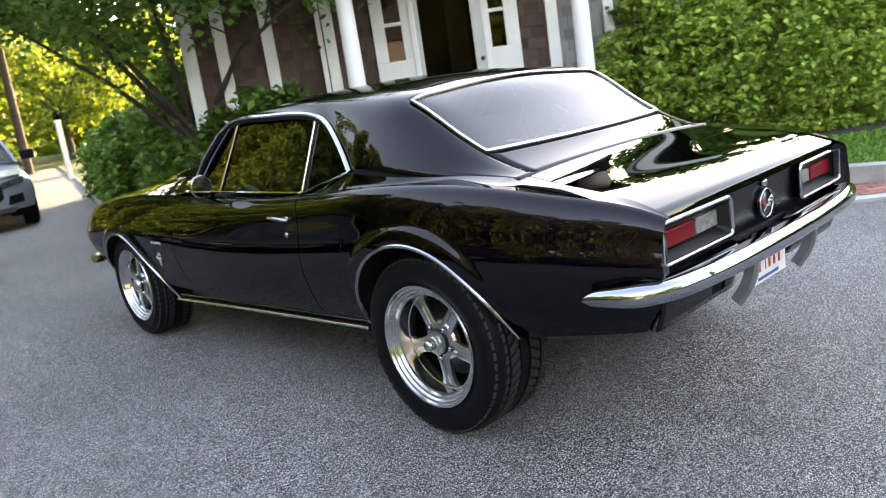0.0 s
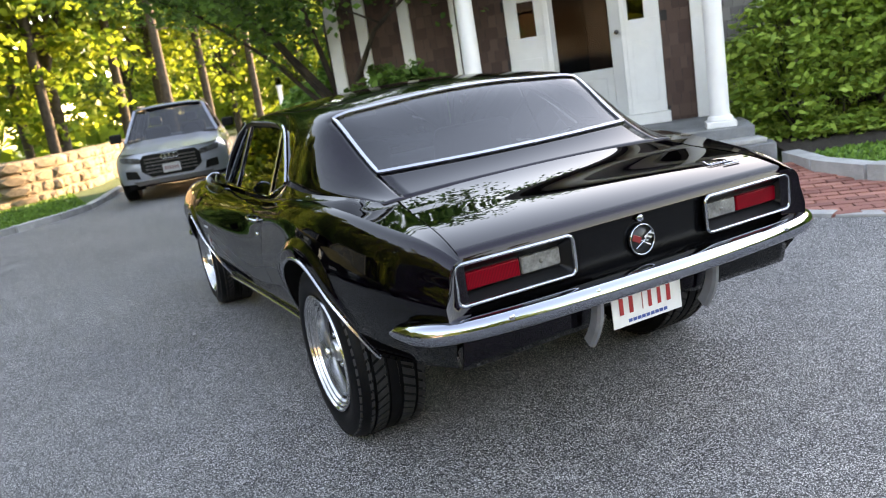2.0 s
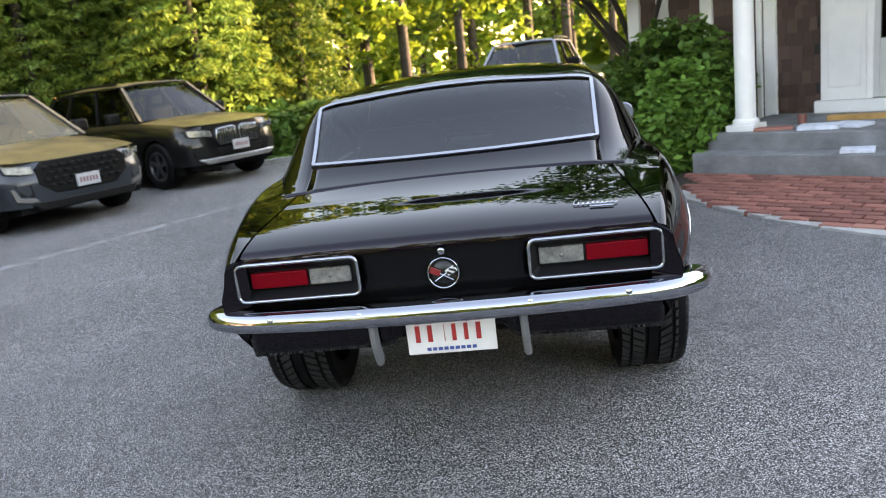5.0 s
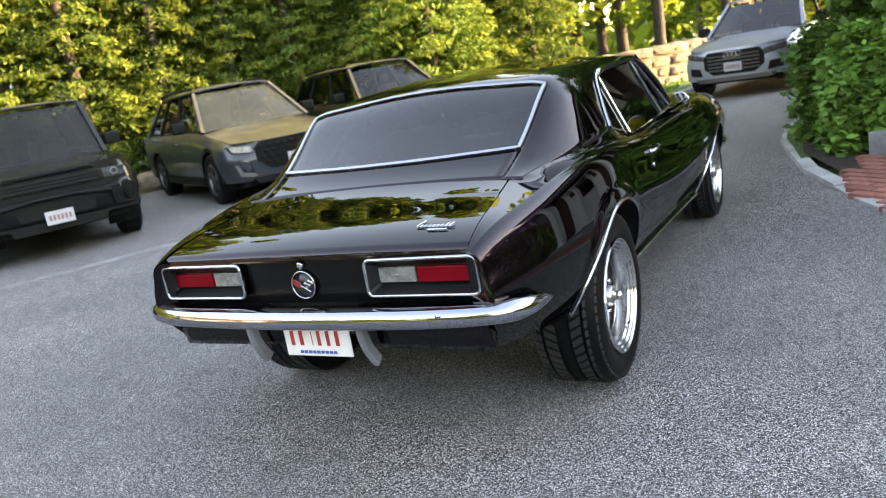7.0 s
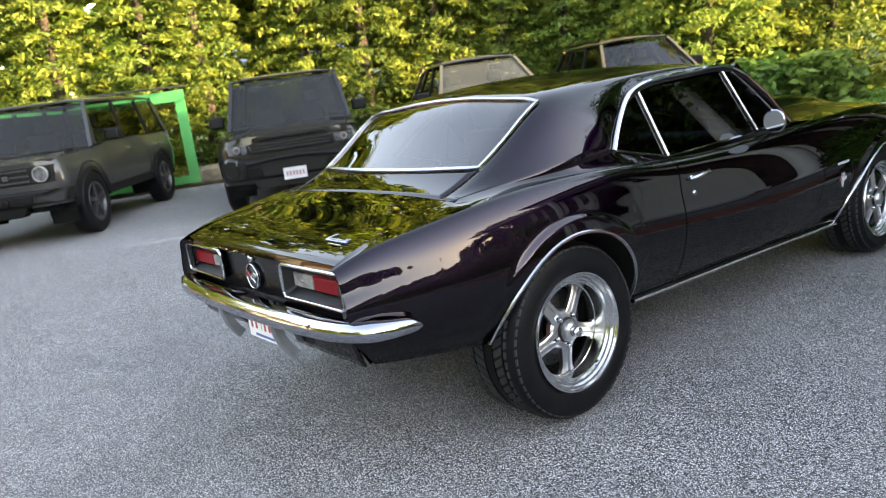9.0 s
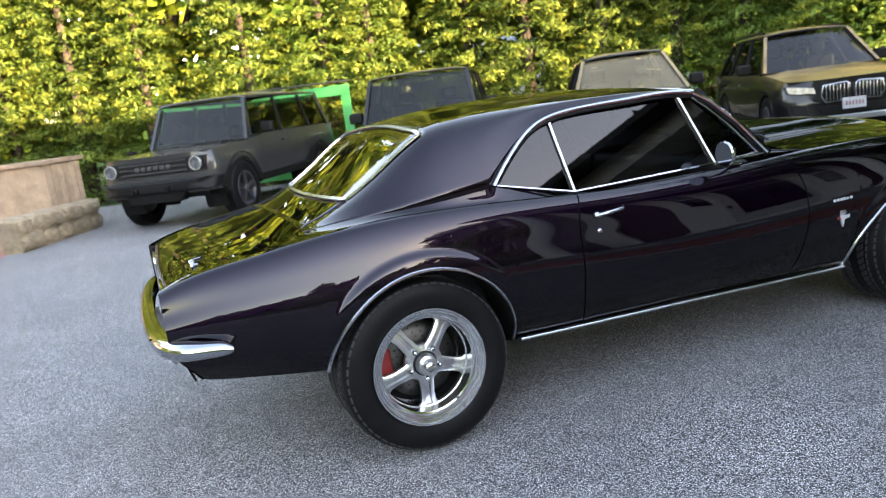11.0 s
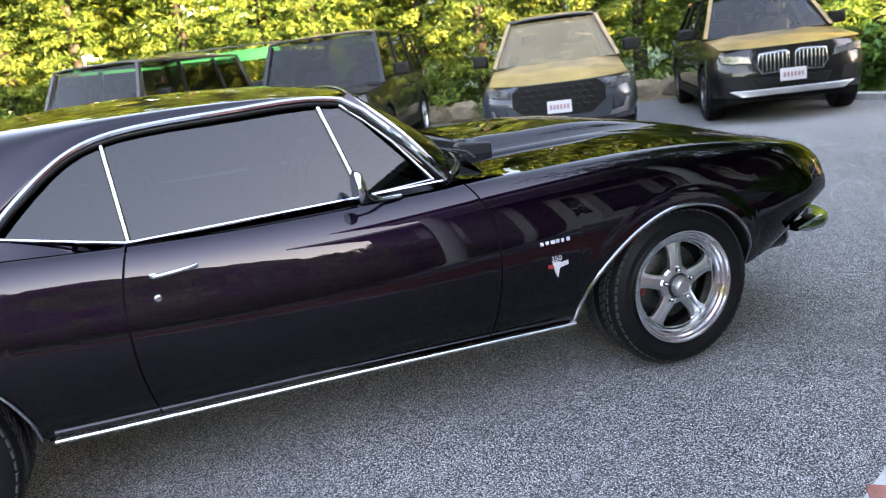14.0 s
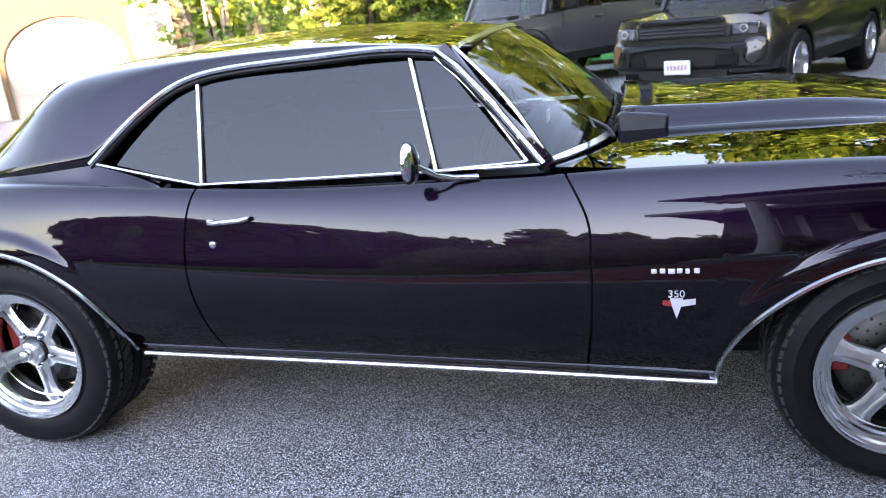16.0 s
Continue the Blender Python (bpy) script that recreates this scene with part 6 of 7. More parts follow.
for i in range(4):
    v, f = sweep([(-.105 + i * .07 + .045 * math.cos(a), .026, .755 + .045 * math.sin(a)) for a in span(0, 6.2832, 21)[:-1]], ring(.006, .006, 6), True, (0, 1, 0))
    mesh_ob("grille_ring", v, f, M["bright_trim"], gr)
both("headlamp", car, [(.50, .68), (.84, .74), (.86, .84), (.52, .78)], -.18, -.01, "lamp_glass", "slim headlamp")
both("side_intake", car, [(.56, .42), (.80, .44), (.80, .58), (.60, .56)], -.10, .0, "cladding")
slab("lip", car, [(-.62, .30), (.62, .30), (.70, .38), (-.70, .38)], -.12, .02, "grey_rim")
plate_on(car, .47, .02)


# ---- plants ----
M["leaf_gold"] = leaf_mat("conifer_leaf", (0.030, 0.072, 0.014), (0.15, 0.235, 0.045), 0.42)
M["leaf_tip"] = leaf_mat("conifer_tip", (0.13, 0.19, 0.034), (0.27, 0.32, 0.058), 0.5)
M["leaf_green"] = leaf_mat("broad_leaf", (0.055, 0.12, 0.014), (0.30, 0.37, 0.045), 0.55)
M["leaf_dark"] = leaf_mat("spruce_leaf", (0.06, 0.125, 0.028), (0.26, 0.38, 0.08), 0.42)
M["leaf_hedge"] = leaf_mat("hedge_leaf", (0.10, 0.20, 0.03), (0.38, 0.53, 0.10), 0.35)
M["leaf_bush"] = leaf_mat("bush_leaf", (0.040, 0.11, 0.020), (0.16, 0.32, 0.06), 0.32)
M["bark"] = Mat("bark", (0.055, 0.042, 0.032), 0.9).vary(5, 0.6, 1.5, 40).bump(20, 0.9, 0.03, stretch=(1, 1, .25)).m
M["bark_pale"] = Mat("pale_bark", (0.22, 0.18, 0.12), 0.85).vary(4, 0.6, 1.2, 30).bump(16, 0.6, 0.02).m
M["grass"] = leaf_mat("grass_blade", (0.045, 0.12, 0.018), (0.16, 0.30, 0.05), 0.25)


def leaf_mesh(name, pos, size, mat, parent=None, seed=1, up=0.4, aspect=1.7, label="", droop=0.0):
    """One mesh of many folded leaves at the given places, each a pair of faces with a crease."""
    rng = np.random.default_rng(seed)
    n = len(pos)
    ax = rng.normal(size=(n, 3))
    ax[:, 2] = ax[:, 2] * .5 - droop
    ax /= np.linalg.norm(ax, axis=1, keepdims=True)
    nm = rng.normal(size=(n, 3))
    nm[:, 2] += up * 2
    sd = np.cross(ax, nm)
    sd /= np.linalg.norm(sd, axis=1, keepdims=True) + 1e-9
    nm = np.cross(sd, ax)
    s = (np.asarray(size) * rng.uniform(.6, 1.35, n))[:, None]
    a, b = ax * s * aspect * .5, sd * s * .5
    v = np.stack([pos - a, pos + b + nm * s * .12, pos + a, pos - b + nm * s * .12], axis=1).reshape(-1, 3)
    me = bpy.data.meshes.new(name)
    me.vertices.add(4 * n)
    me.vertices.foreach_set("co", v.astype(np.float32).ravel())
    base = (np.arange(n) * 4)[:, None]
    tri = (base + np.array([[0, 1, 2, 0, 2, 3]])).ravel()
    me.loops.add(6 * n)
    me.loops.foreach_set("vertex_index", tri.astype(np.int32))
    me.polygons.add(2 * n)
    me.polygons.foreach_set("loop_start", np.arange(0, 6 * n, 3, dtype=np.int32))
    me.materials.append(mat)
    me.update()
    me.validate()
    ob = new(name, me)
    if parent:
        ob.parent = parent
    if label:
        ob["label"] = label
    return ob


def limb(verts, faces, path, r0, r1, n=7):
    base = len(verts)
    k = len(path)
    v, f = sweep(path, ring(1, 1, n), False, (.13, .31, .94) if abs(path[-1][2] - path[0][2]) < 1 else (1, .2, 0), False)
    for i in range(k):
        r = lerp(r0, r1, i / (k - 1))
        for j in range(n):
            p = Vector(v[i * n + j])
            c = Vector(path[i])
            verts.append(c + (p - c) * r)
    faces += [tuple(base + q for q in face) for face in f]


def clumps(rng, centres, radii, count):
    """Leaf places gathered round branch-end clumps."""
    i = rng.integers(0, len(centres), count)
    p = rng.normal(size=(count, 3))
    p /= np.linalg.norm(p, axis=1, keepdims=True)
    p *= (rng.uniform(0, 1, count) ** .45)[:, None]
    return centres[i] + p * radii[i][:, None] * np.array([1, 1, .62])


def conifer(x, y, h, r, mat, seed, leaves=5200, label="tall dense yellow-green conifer", size=.17, z0=.2):
    rng = np.random.default_rng(seed)
    root = thing("conifer_tree", pose(x, y, 0), label, "tree", "screen of conifers")
    v, f = [], []
    limb(v, f, [(0, 0, -.1), (.03, .02, h * .5), (0, 0, h * .97)], .16, .02, 8)
    mesh_ob("trunk", v, f, M["bark"], root)
    # flat drooping sprays on limbs that shorten towards the tip
    m = int(40 + h * 16)
    t = (np.arange(m) + rng.uniform(0, 1, m)) / m
    z = z0 + t ** .9 * (h - z0)
    ang = np.arange(m) * 2.39996 + rng.normal(size=m) * .25
    ln = r * (1 - t) ** .75 * rng.uniform(.70, 1.15, m) + .10
    i = rng.choice(m, leaves, p=ln ** 1.3 / (ln ** 1.3).sum())
    u = rng.uniform(.18, 1.0, leaves) ** .7
    side = rng.normal(size=leaves) * (.06 + .30 * ln[i] * (1.06 - u))
    d = ln[i] * u
    pos = np.stack([d * np.cos(ang[i]) - side * np.sin(ang[i]), d * np.sin(ang[i]) + side * np.cos(ang[i]),
                    z[i] + .22 * d - .42 * d * d / r - np.abs(side) * .22 + rng.normal(size=leaves) * .035], 1)
    pos[:, 2] = np.maximum(pos[:, 2], .04)
    # older leaves within, pale new growth at the spray tips, coloured as sunlit
    new_growth = (u + rng.normal(size=leaves) * .10 > .80) & (rng.uniform(size=leaves) < .8)
    leaf_mesh("crown", pos[~new_growth], size, M[mat], root, seed, 1.1, 3.0, droop=.30)
    leaf_mesh("new_growth", pos[new_growth], size, M["leaf_tip"], root, seed + 7, 1.1, 3.0, "pale yellow-green new growth with sunlight put into its colour", droop=.30)
    return root


def broadleaf(x, y, h, spread, mat, seed, leaves=9000, trunk=.2, fork=.35, label="leafy green broadleaf tree", size=.16, lean=(0, 0), low=.3, bark="bark", flat_top=1.0):
    rng = np.random.default_rng(seed)
    root = thing("broadleaf_tree", pose(x, y, 0), label, "tree")
    v, f = [], []
    fz = h * fork
    limb(v, f, [(0, 0, -.1), (lean[0] * .3, lean[1] * .3, fz * .6), (lean[0], lean[1], fz * 1.1)], trunk, trunk * .75, 9)
    ends = []
    nb = 9
    for i in range(nb):
        a = 2 * math.pi * i / nb + rng.uniform(-.3, .3)
        rr, zz = spread * rng.uniform(.45, .85), h * rng.uniform(max(fork + .1, low), .92)
        p0 = Vector((lean[0], lean[1], fz * rng.uniform(.75, 1.05)))
        p2 = Vector((lean[0] + rr * math.cos(a), lean[1] + rr * math.sin(a), zz))
        p1 = p0.lerp(p2, .45) + Vector((rng.uniform(-.25, .25), rng.uniform(-.25, .25), .12 * h * rng.uniform(0, 1)))
        limb(v, f, [p0, p1, p2], trunk * .45, trunk * .10, 7)
        ends.append(p2)
        for _ in range(3):
            q = p1.lerp(p2, rng.uniform(.1, .9))
            e = q + Vector((rng.normal() * spread * .3, rng.normal() * spread * .3, rng.uniform(-.05, .2) * h))
            limb(v, f, [q, q.lerp(e, .5) + Vector((0, 0, .1)), e], trunk * .14, trunk * .04, 5)
            ends.append(e)
    mesh_ob("trunk", v, f, M[bark], root)
    m = 130
    u = rng.normal(size=(m, 3))
    u /= np.linalg.norm(u, axis=1, keepdims=True)
    u *= (rng.uniform(.35, 1, m) ** .6)[:, None]
    zc = h * (low + 1) / 2
    centres = np.array([lean[0], lean[1], zc]) + u * np.array([spread, spread, h * (1 - low) / 2 * flat_top])
    centres = np.vstack([centres, np.array([tuple(e) for e in ends])])
    radii = rng.uniform(.13, .26, len(centres)) * spread
    leaf_mesh("crown", clumps(rng, centres, radii, leaves), size, M[mat], root, seed, .4, 1.6)
    return root


def shrub(name, x, y, z0, rx, ry, h, mat, seed, leaves, size, label, rot=0.0, category="shrub"):
    """A mound of leaves on thin stems."""
    rng = np.random.default_rng(seed)
    root = thing(name, pose(x, y, z0, 0, 0, rot), label, category)
    v, f = [], []
    m = int(60 * max(1, rx * ry))
    u = rng.uniform(-1, 1, (m * 3, 2))
    u = u[(np.abs(u) ** 3).sum(1) < 1][:m]
    top = h * (1 - .45 * (np.abs(u) ** 3).sum(1)) * rng.uniform(.82, 1.06, len(u))
    for (a, b), t in list(zip(u, top))[:40]:
        limb(v, f, [(a * rx * .4, b * ry * .4, -.05), (a * rx * .8, b * ry * .8, t * .5), (a * rx * .95, b * ry * .95, t * .93)], .014, .005, 5)
    mesh_ob("stem", v, f, M["bark"], root)
    levels = [np.column_stack([u * np.array([rx, ry]) * 1.06, top * k]) for k in (1.0, .8, .58, .36, .10)]
    centres = np.vstack(levels)
    keep = rng.uniform(size=len(centres)) < .95
    centres = centres[keep]
    radii = np.full(len(centres), .17 * min(1.4, max(.8, h / 1.2)))
    leaf_mesh("foliage", clumps(rng, centres, radii, leaves), size, M[mat], root, seed, .8, 1.8)
    return root


# conifer screen behind the parked cars, on a low stone wall
ROW = smooth_line([(-18.5, -7.0), (-16.3, -3.2), (-14.6, 1.0), (-12.9, 4.6), (-11.2, 8.0), (-9.6, 11.2), (-7.6, 13.4), (-5.6, 15.0)], 17)
for i, (x, y) in enumerate(ROW):
    rnd = random.Random(i)
    conifer(x + rnd.uniform(-.5, .3) - .5, y + rnd.uniform(-.4, .4), rnd.uniform(6.6, 8.8) if i < 9 else rnd.uniform(7.6, 9.4), rnd.uniform(1.25, 1.65), "leaf_gold" if i < 11 or i % 2 else "leaf_dark", 20 + i, 27000, size=.046)
for i, (x, y) in enumerate(ROW[::2]):
    rnd = random.Random(50 + i)
    broadleaf(x - 4.2 + rnd.uniform(-.8, .8), y + 1.4 + rnd.uniform(-.8, .8), rnd.uniform(10.0, 13.0), 3.3, "leaf_green", 70 + i, 12000, .25, .3, "tall broadleaf tree behind the conifers", .22, low=.10)
# spruce and bushes where the court ends
conifer(-6.4, 12.6, 6.2, 2.3, "leaf_dark", 101, 22000, "dense dark green spruce beside the court", .055)
conifer(-7.8, 13.6, 6.8, 2.4, "leaf_dark", 102, 20000, "dense dark green spruce beside the court", .055)
conifer(-4.8, 14.6, 5.0, 1.7, "leaf_gold", 103, 16000, "sunlit yellow-green conifer at the lawn", .055)
shrub("bush", -4.9, 11.6, .05, .8, .8, 1.0, "leaf_bush", 111, 2600, .11, "low dark bush at the corner of the court")
shrub("bush", -3.9, 12.2, .05, .7, .6, .9, "leaf_dark", 112, 2200, .11, "low grey-green bush on the lawn")
shrub("bush", -6.1, 11.3, .05, .6, .6, 1.1, "leaf_gold", 113, 1800, .12, "small yellow-green bush behind the parked car")
# woods beyond the drive
for i, (x, y, h, s) in enumerate(((-8.5, 21, 9, 3.4), (-5.2, 25, 13, 3.8), (-1.5, 29, 15, 4.4), (-11, 17, 10, 3.5), (3.0, 36, 18, 5.5), (-3, 36, 18, 5.5), (8, 44, 11, 5), (14, 50, 10, 5), (-14, 24, 13, 4.5), (-9, 32, 14, 5), (3, 52, 15, 6), (-6, 48, 15, 6))):
    broadleaf(x, y, h, s, "leaf_green", 130 + i, 8500, .22, .3, "sunlit yellow-green tree in the woods beyond the lawn", .22, low=.08)
for i, (x, y) in enumerate(((-3.6, 23.5), (-1.9, 27), (.8, 30), (2.2, 27.5), (4.6, 33), (-6.5, 27), (7.5, 36))):
    rng = random.Random(i)
    root = thing("pine_tree", pose(x, y, 0), "tall bare pine trunk with a high dark crown", "tree")
    v, f = [], []
    limb(v, f, [(0, 0, -.1), (.1, .05, 6), (rng.uniform(-.3, .3), 0, 13)], .20, .12, 9)
    for j in range(14):
        a, z = rng.uniform(0, 6.28), rng.uniform(4.5, 13)
        limb(v, f, [(0, 0, z), (1.0 * math.cos(a), 1.0 * math.sin(a), z + .1), (1.9 * math.cos(a), 1.9 * math.sin(a), z - .1)], .035, .01, 5)
    mesh_ob("trunk", v, f, M["bark"], root)
    g = np.random.default_rng(300 + i)
    c = np.column_stack([g.normal(size=(60, 2)) * 1.1, g.uniform(5.5, 13.5, 60)])
    leaf_mesh("crown", clumps(g, c, np.full(60, .7), 3500), .2, M["leaf_dark"], root, 300 + i)
# hidden trees beside and behind the house, added to shade the court
for i, (x, y, h, s) in enumerate(((5.4, 10.6, 4.6, 1.6), (7.0, 12.6, 5.0, 1.8), (9.3, 16, 5.4, 2.2), (8, 10.8, 4.8, 2.3), (10.2, 13.5, 5.2, 2.3))):
    broadleaf(x, y, h, s, "leaf_green", 160 + i, 9000, .14, .30, "hidden broadleaf tree beside the house, added for shade", .13, low=.25)
# dark many-stemmed tree by the corner of the house
broadleaf(1.95, 7.0, 4.8, 3.3, "leaf_bush", 180, 36000, .10, .24, "low spreading tree with dark forked stems in the bed", .066, (-.1, .1), .44, flat_top=1.0)
# bushes by the porch
shrub("hydrangea", 1.98, 5.70, .05, .66, .90, 1.38, "leaf_bush", 190, 19000, .058, "dense green hydrangea bush beside the porch", 10)
shrub("hydrangea", 2.35, 7.2, .05, 1.0, .9, 1.25, "leaf_bush", 191, 13000, .062, "dense green bush at the house corner")
shrub("bush", 1.92, 4.88, .05, .34, .42, 1.05, "leaf_bush", 189, 9000, .055, "small green bush beside the porch step")
shrub("bush", 2.1, 8.5, .05, .5, .6, .8, "leaf_bush", 192, 6000, .055, "dark green bush beside the drive")
for i, (x, y, h) in enumerate(((3.5, 9.9, 2.1), (3.6, 12.1, 1.7), (4.1, 14.2, 1.6))):
    shrub("lilac", x, y, .05, 1.1, 1.2, h, "leaf_bush", 194 + i, 11000, .085, "tall dense lilac bush behind the house corner")
# hedge along the house front
for i in range(6):
    p = HOUSE @ Vector((3.75 + i * 1.5, .88 + .05 * (i % 2), .1))
    shrub("hedge_bush", p.x, p.y, .1, .95, .50, 1.80 + .08 * (i % 3), "leaf_hedge", 200 + i, 28000 if i < 2 else 9000, .050 if i < 3 else .07, "dense bright green rhododendron in the hedge", -40.8, "hedge")
# far tree line behind the camera's side of the court
for i in range(12):
    a = radians(-75 + i * 7)
    rnd = random.Random(900 + i)
    broadleaf(34 * math.cos(a) + rnd.uniform(-2, 2), 34 * math.sin(a) + rnd.uniform(-2, 2), rnd.uniform(3.0, 5.2), 3.2, "leaf_dark", 220 + i, 4500, .25, .25, "dark tree across the lawn, out of direct view", .5, low=.05)
for i in range(9):
    a = radians(195 + i * 11)
    rnd = random.Random(950 + i)
    broadleaf(30 * math.cos(a) + rnd.uniform(-2, 2), 30 * math.sin(a) + rnd.uniform(-2, 2), rnd.uniform(9, 13), 4.8, "leaf_green", 240 + i, 3500, .25, .25, "leafy tree beyond the parking court", .45, low=.05)
# tall trees behind house and lawn, out of view, added to block the sun
for i in range(16):
    a = radians(-4 + i * 2.4)
    rnd = random.Random(970 + i)
    d = 32 + 5 * (i % 2)
    broadleaf(d * math.cos(a), d * math.sin(a), rnd.uniform(7.6, 8.4) + .8 * (i % 2), 3.4, "leaf_dark", 260 + i, 6500, .25, .2, "tall dark tree out of view behind the house, added to block the sun", .5, low=.0)
# lower trees out of view, added to shade asphalt mirrored in the doors
for i in range(9):
    a = radians(-28 + i * 2.6)
    rnd = random.Random(990 + i)
    d = 31 + 4 * (i % 2)
    broadleaf(d * math.cos(a), d * math.sin(a), rnd.uniform(5.2, 6.4), 3.0, "leaf_dark", 290 + i, 5500, .2, .2, "dark tree across the lawn, out of direct view", .42, low=.0)
for i, (x, y, h) in enumerate(((14.0, 6.8, 7.2), (11.6, 10.6, 7.4))):
    broadleaf(x, y, h, 2.5, "leaf_bush", 330 + i, 9000, .2, .3, "tall dark hidden broadleaf tree beside the house, added for shade", .17, low=.28)
# undergrowth, out of direct view, added to close the bright gap below the trees
g = np.random.default_rng(480)
m = 420
a = np.radians(g.uniform(-88, 48, m))
r = g.uniform(34, 44, m)
c = np.column_stack([r * np.cos(a), r * np.sin(a), g.uniform(.2, 3.4, m)])
thicket = leaf_mesh("thicket", clumps(g, c, np.full(m, 1.7), 15000), .75, M["leaf_dark"], None, 481)
tagged(thicket, "dense dark undergrowth below the trees", "undergrowth", "", "stuff")
# woods all round, far off
g = np.random.default_rng(500)
m = 1500
a = g.uniform(0, 2 * np.pi, m)
r = g.uniform(58, 95, m)
c = np.column_stack([r * np.cos(a), r * np.sin(a), g.uniform(0, 15, m) * g.uniform(.5, 1, m) * np.where((a > 4.6) | (a < 1.1), .32, 1.0)])
woods = leaf_mesh("woods", clumps(g, c, np.full(m, 3.2), 36000), 1.3, M["leaf_green"], None, 501)
tagged(woods, "green woods all round in the distance", "woods", "", "stuff")
# pale-stemmed clump beside the garage
root = thing("birch_clump", pose(-13.2, -6.6, 0), "clump of pale bare-stemmed saplings beside the garage", "tree")
v, f = [], []
rnd = random.Random(77)
for i in range(11):
    a, r = rnd.uniform(0, 6.28), rnd.uniform(.1, .9)
    x, y = r * math.cos(a), r * math.sin(a)
    p = [(x, y, -.05), (x * 1.2 + rnd.uniform(-.2, .2), y * 1.2, 1.6), (x * 1.7 + rnd.uniform(-.4, .4), y * 1.7 + rnd.uniform(-.3, .3), 4.2)]
    limb(v, f, p, rnd.uniform(.05, .12), .03, 7)
    for _ in range(4):
        b, z = rnd.uniform(0, 6.28), rnd.uniform(.8, 3.4)
        q = Vector(p[0]).lerp(Vector(p[2]), z / 4.2)
        limb(v, f, [q, q + Vector((.5 * math.cos(b), .5 * math.sin(b), .2)), q + Vector((1.1 * math.cos(b), 1.1 * math.sin(b), .15))], .022, .008, 5)
mesh_ob("trunk", v, f, M["bark_pale"], root)
g = np.random.default_rng(78)
c = np.column_stack([g.normal(size=(40, 2)) * 1.1, g.uniform(1.2, 5, 40)])
leaf_mesh("crown", clumps(g, c, np.full(40, .5), 1300), .13, M["leaf_gold"], root, 79)


def grass_patch(name, poly, z, count, seed, label, size=.05):
    rng = np.random.default_rng(seed)
    xs, ys = [p[0] for p in poly], [p[1] for p in poly]
    p = np.column_stack([rng.uniform(min(xs), max(xs), count * 3), rng.uniform(min(ys), max(ys), count * 3)])
    p = np.array([q for q in p if inside(q, poly)][:count])
    pos = np.column_stack([p, np.full(len(p), z + .012)])
    ob = leaf_mesh(name, pos, size, M["grass"], None, seed, 0, 1.6, "", -2.0)
    return tagged(ob, label, "grass", "", "stuff")


grass_patch("grass", lawn_r, .125, 26000, 5, "short mown grass blades behind the kerb", .035)
grass_patch("grass", KERB_L[14:34] + [(-2, 22), (-9, 20), (-6, 11.5)], .06, 24000, 6, "mown grass between drive and stone wall", .06)


# ---- court edge: stone walls, shed, screen, garage ----
def stone_wall(name, pts, height, thick, label, seed, size=.34):
    """A dry-laid wall of separate rough stones round a dark core."""
    root = thing(name, Matrix.Identity(4), label, "stone wall", kind="structure")
    rnd = random.Random(seed)
    shapes = []
    for k in range(7):
        bm = bmesh.new()
        bmesh.ops.create_icosphere(bm, subdivisions=2, radius=.5)
        for vv in bm.verts:
            c = vv.co
            e = max(abs(c.x), abs(c.y), abs(c.z))
            vv.co = c * (.42 / e + .14) * rnd.uniform(.95, 1.04)
        me = bpy.data.meshes.new("stone")
        bm.to_mesh(me)
        bm.free()
        me.materials.append(M["fieldstone"])
        shapes.append(me)
    for a, b in zip(pts, pts[1:]):
        d = Vector((b[0] - a[0], b[1] - a[1], 0))
        ang = math.degrees(math.atan2(d.y, d.x))
        core = part("core", box_bm(0, d.length, -thick * .36, thick * .36, -.05, height - .06), M["fieldstone"], root)
        core.matrix_local = pose(a[0], a[1], 0, 0, 0, ang)
        rows = max(1, round(height / (size * .62)))
        for r in range(rows):
            x = rnd.uniform(-.1, .1)
            while x < d.length:
                w = size * rnd.uniform(.7, 1.7)
                hh = height / rows
                o = new("stone", rnd.choice(shapes))
                o.parent = root
                o.matrix_local = pose(a[0], a[1], 0, 0, 0, ang) @ pose(x + w / 2, rnd.uniform(-.02, .02), hh * (r + .5), rnd.uniform(-4, 4), rnd.uniform(-4, 4), rnd.uniform(-3, 3)) @ Matrix.Diagonal((w * 1.10, thick * rnd.uniform(.92, 1.08), hh * rnd.uniform(1.08, 1.2), 1))
                x += w
    return root


stone_wall("stone_wall_court", smooth_line([(-14.9, -1.0), (-13.2, 2.4), (-11.3, 6.2), (-9.9, 9.0), (-8.4, 11.0)], 7), .36, .42, "low fieldstone wall behind the parked cars", 31, .45)
stone_wall("stone_wall_lawn", smooth_line([(-3.35, 15.3), (-2.4, 16.0), (-1.5, 17.6), (-.8, 19.8), (.4, 24.5), (1.4, 29)], 8), 1.0, .5, "sunlit fieldstone wall beyond the lawn", 32, .42)
stone_wall("stone_wall_stub", [(-8.75, -2.75), (-10.6, -1.75)], .50, .45, "short grey stone wall end beside the shed", 33, .36)
# weathered wooden bin shed
M["grey_wood"] = Mat("weathered_wood", (0.30, 0.21, 0.14), 0.85).vary(5, 0.7, 1.2).bump(30, 0.5, 0.006, stretch=(1, 1, .08)).each(.8, 1.15).m
shed = thing("storage_shed", pose(-10.75, -1.75, 0, 0, 0, -118), "low weathered wooden storage shed with double doors", "shed")
box("body", 0, 2.5, .03, 1.0, .0, 1.18, M["grey_wood"], shed)
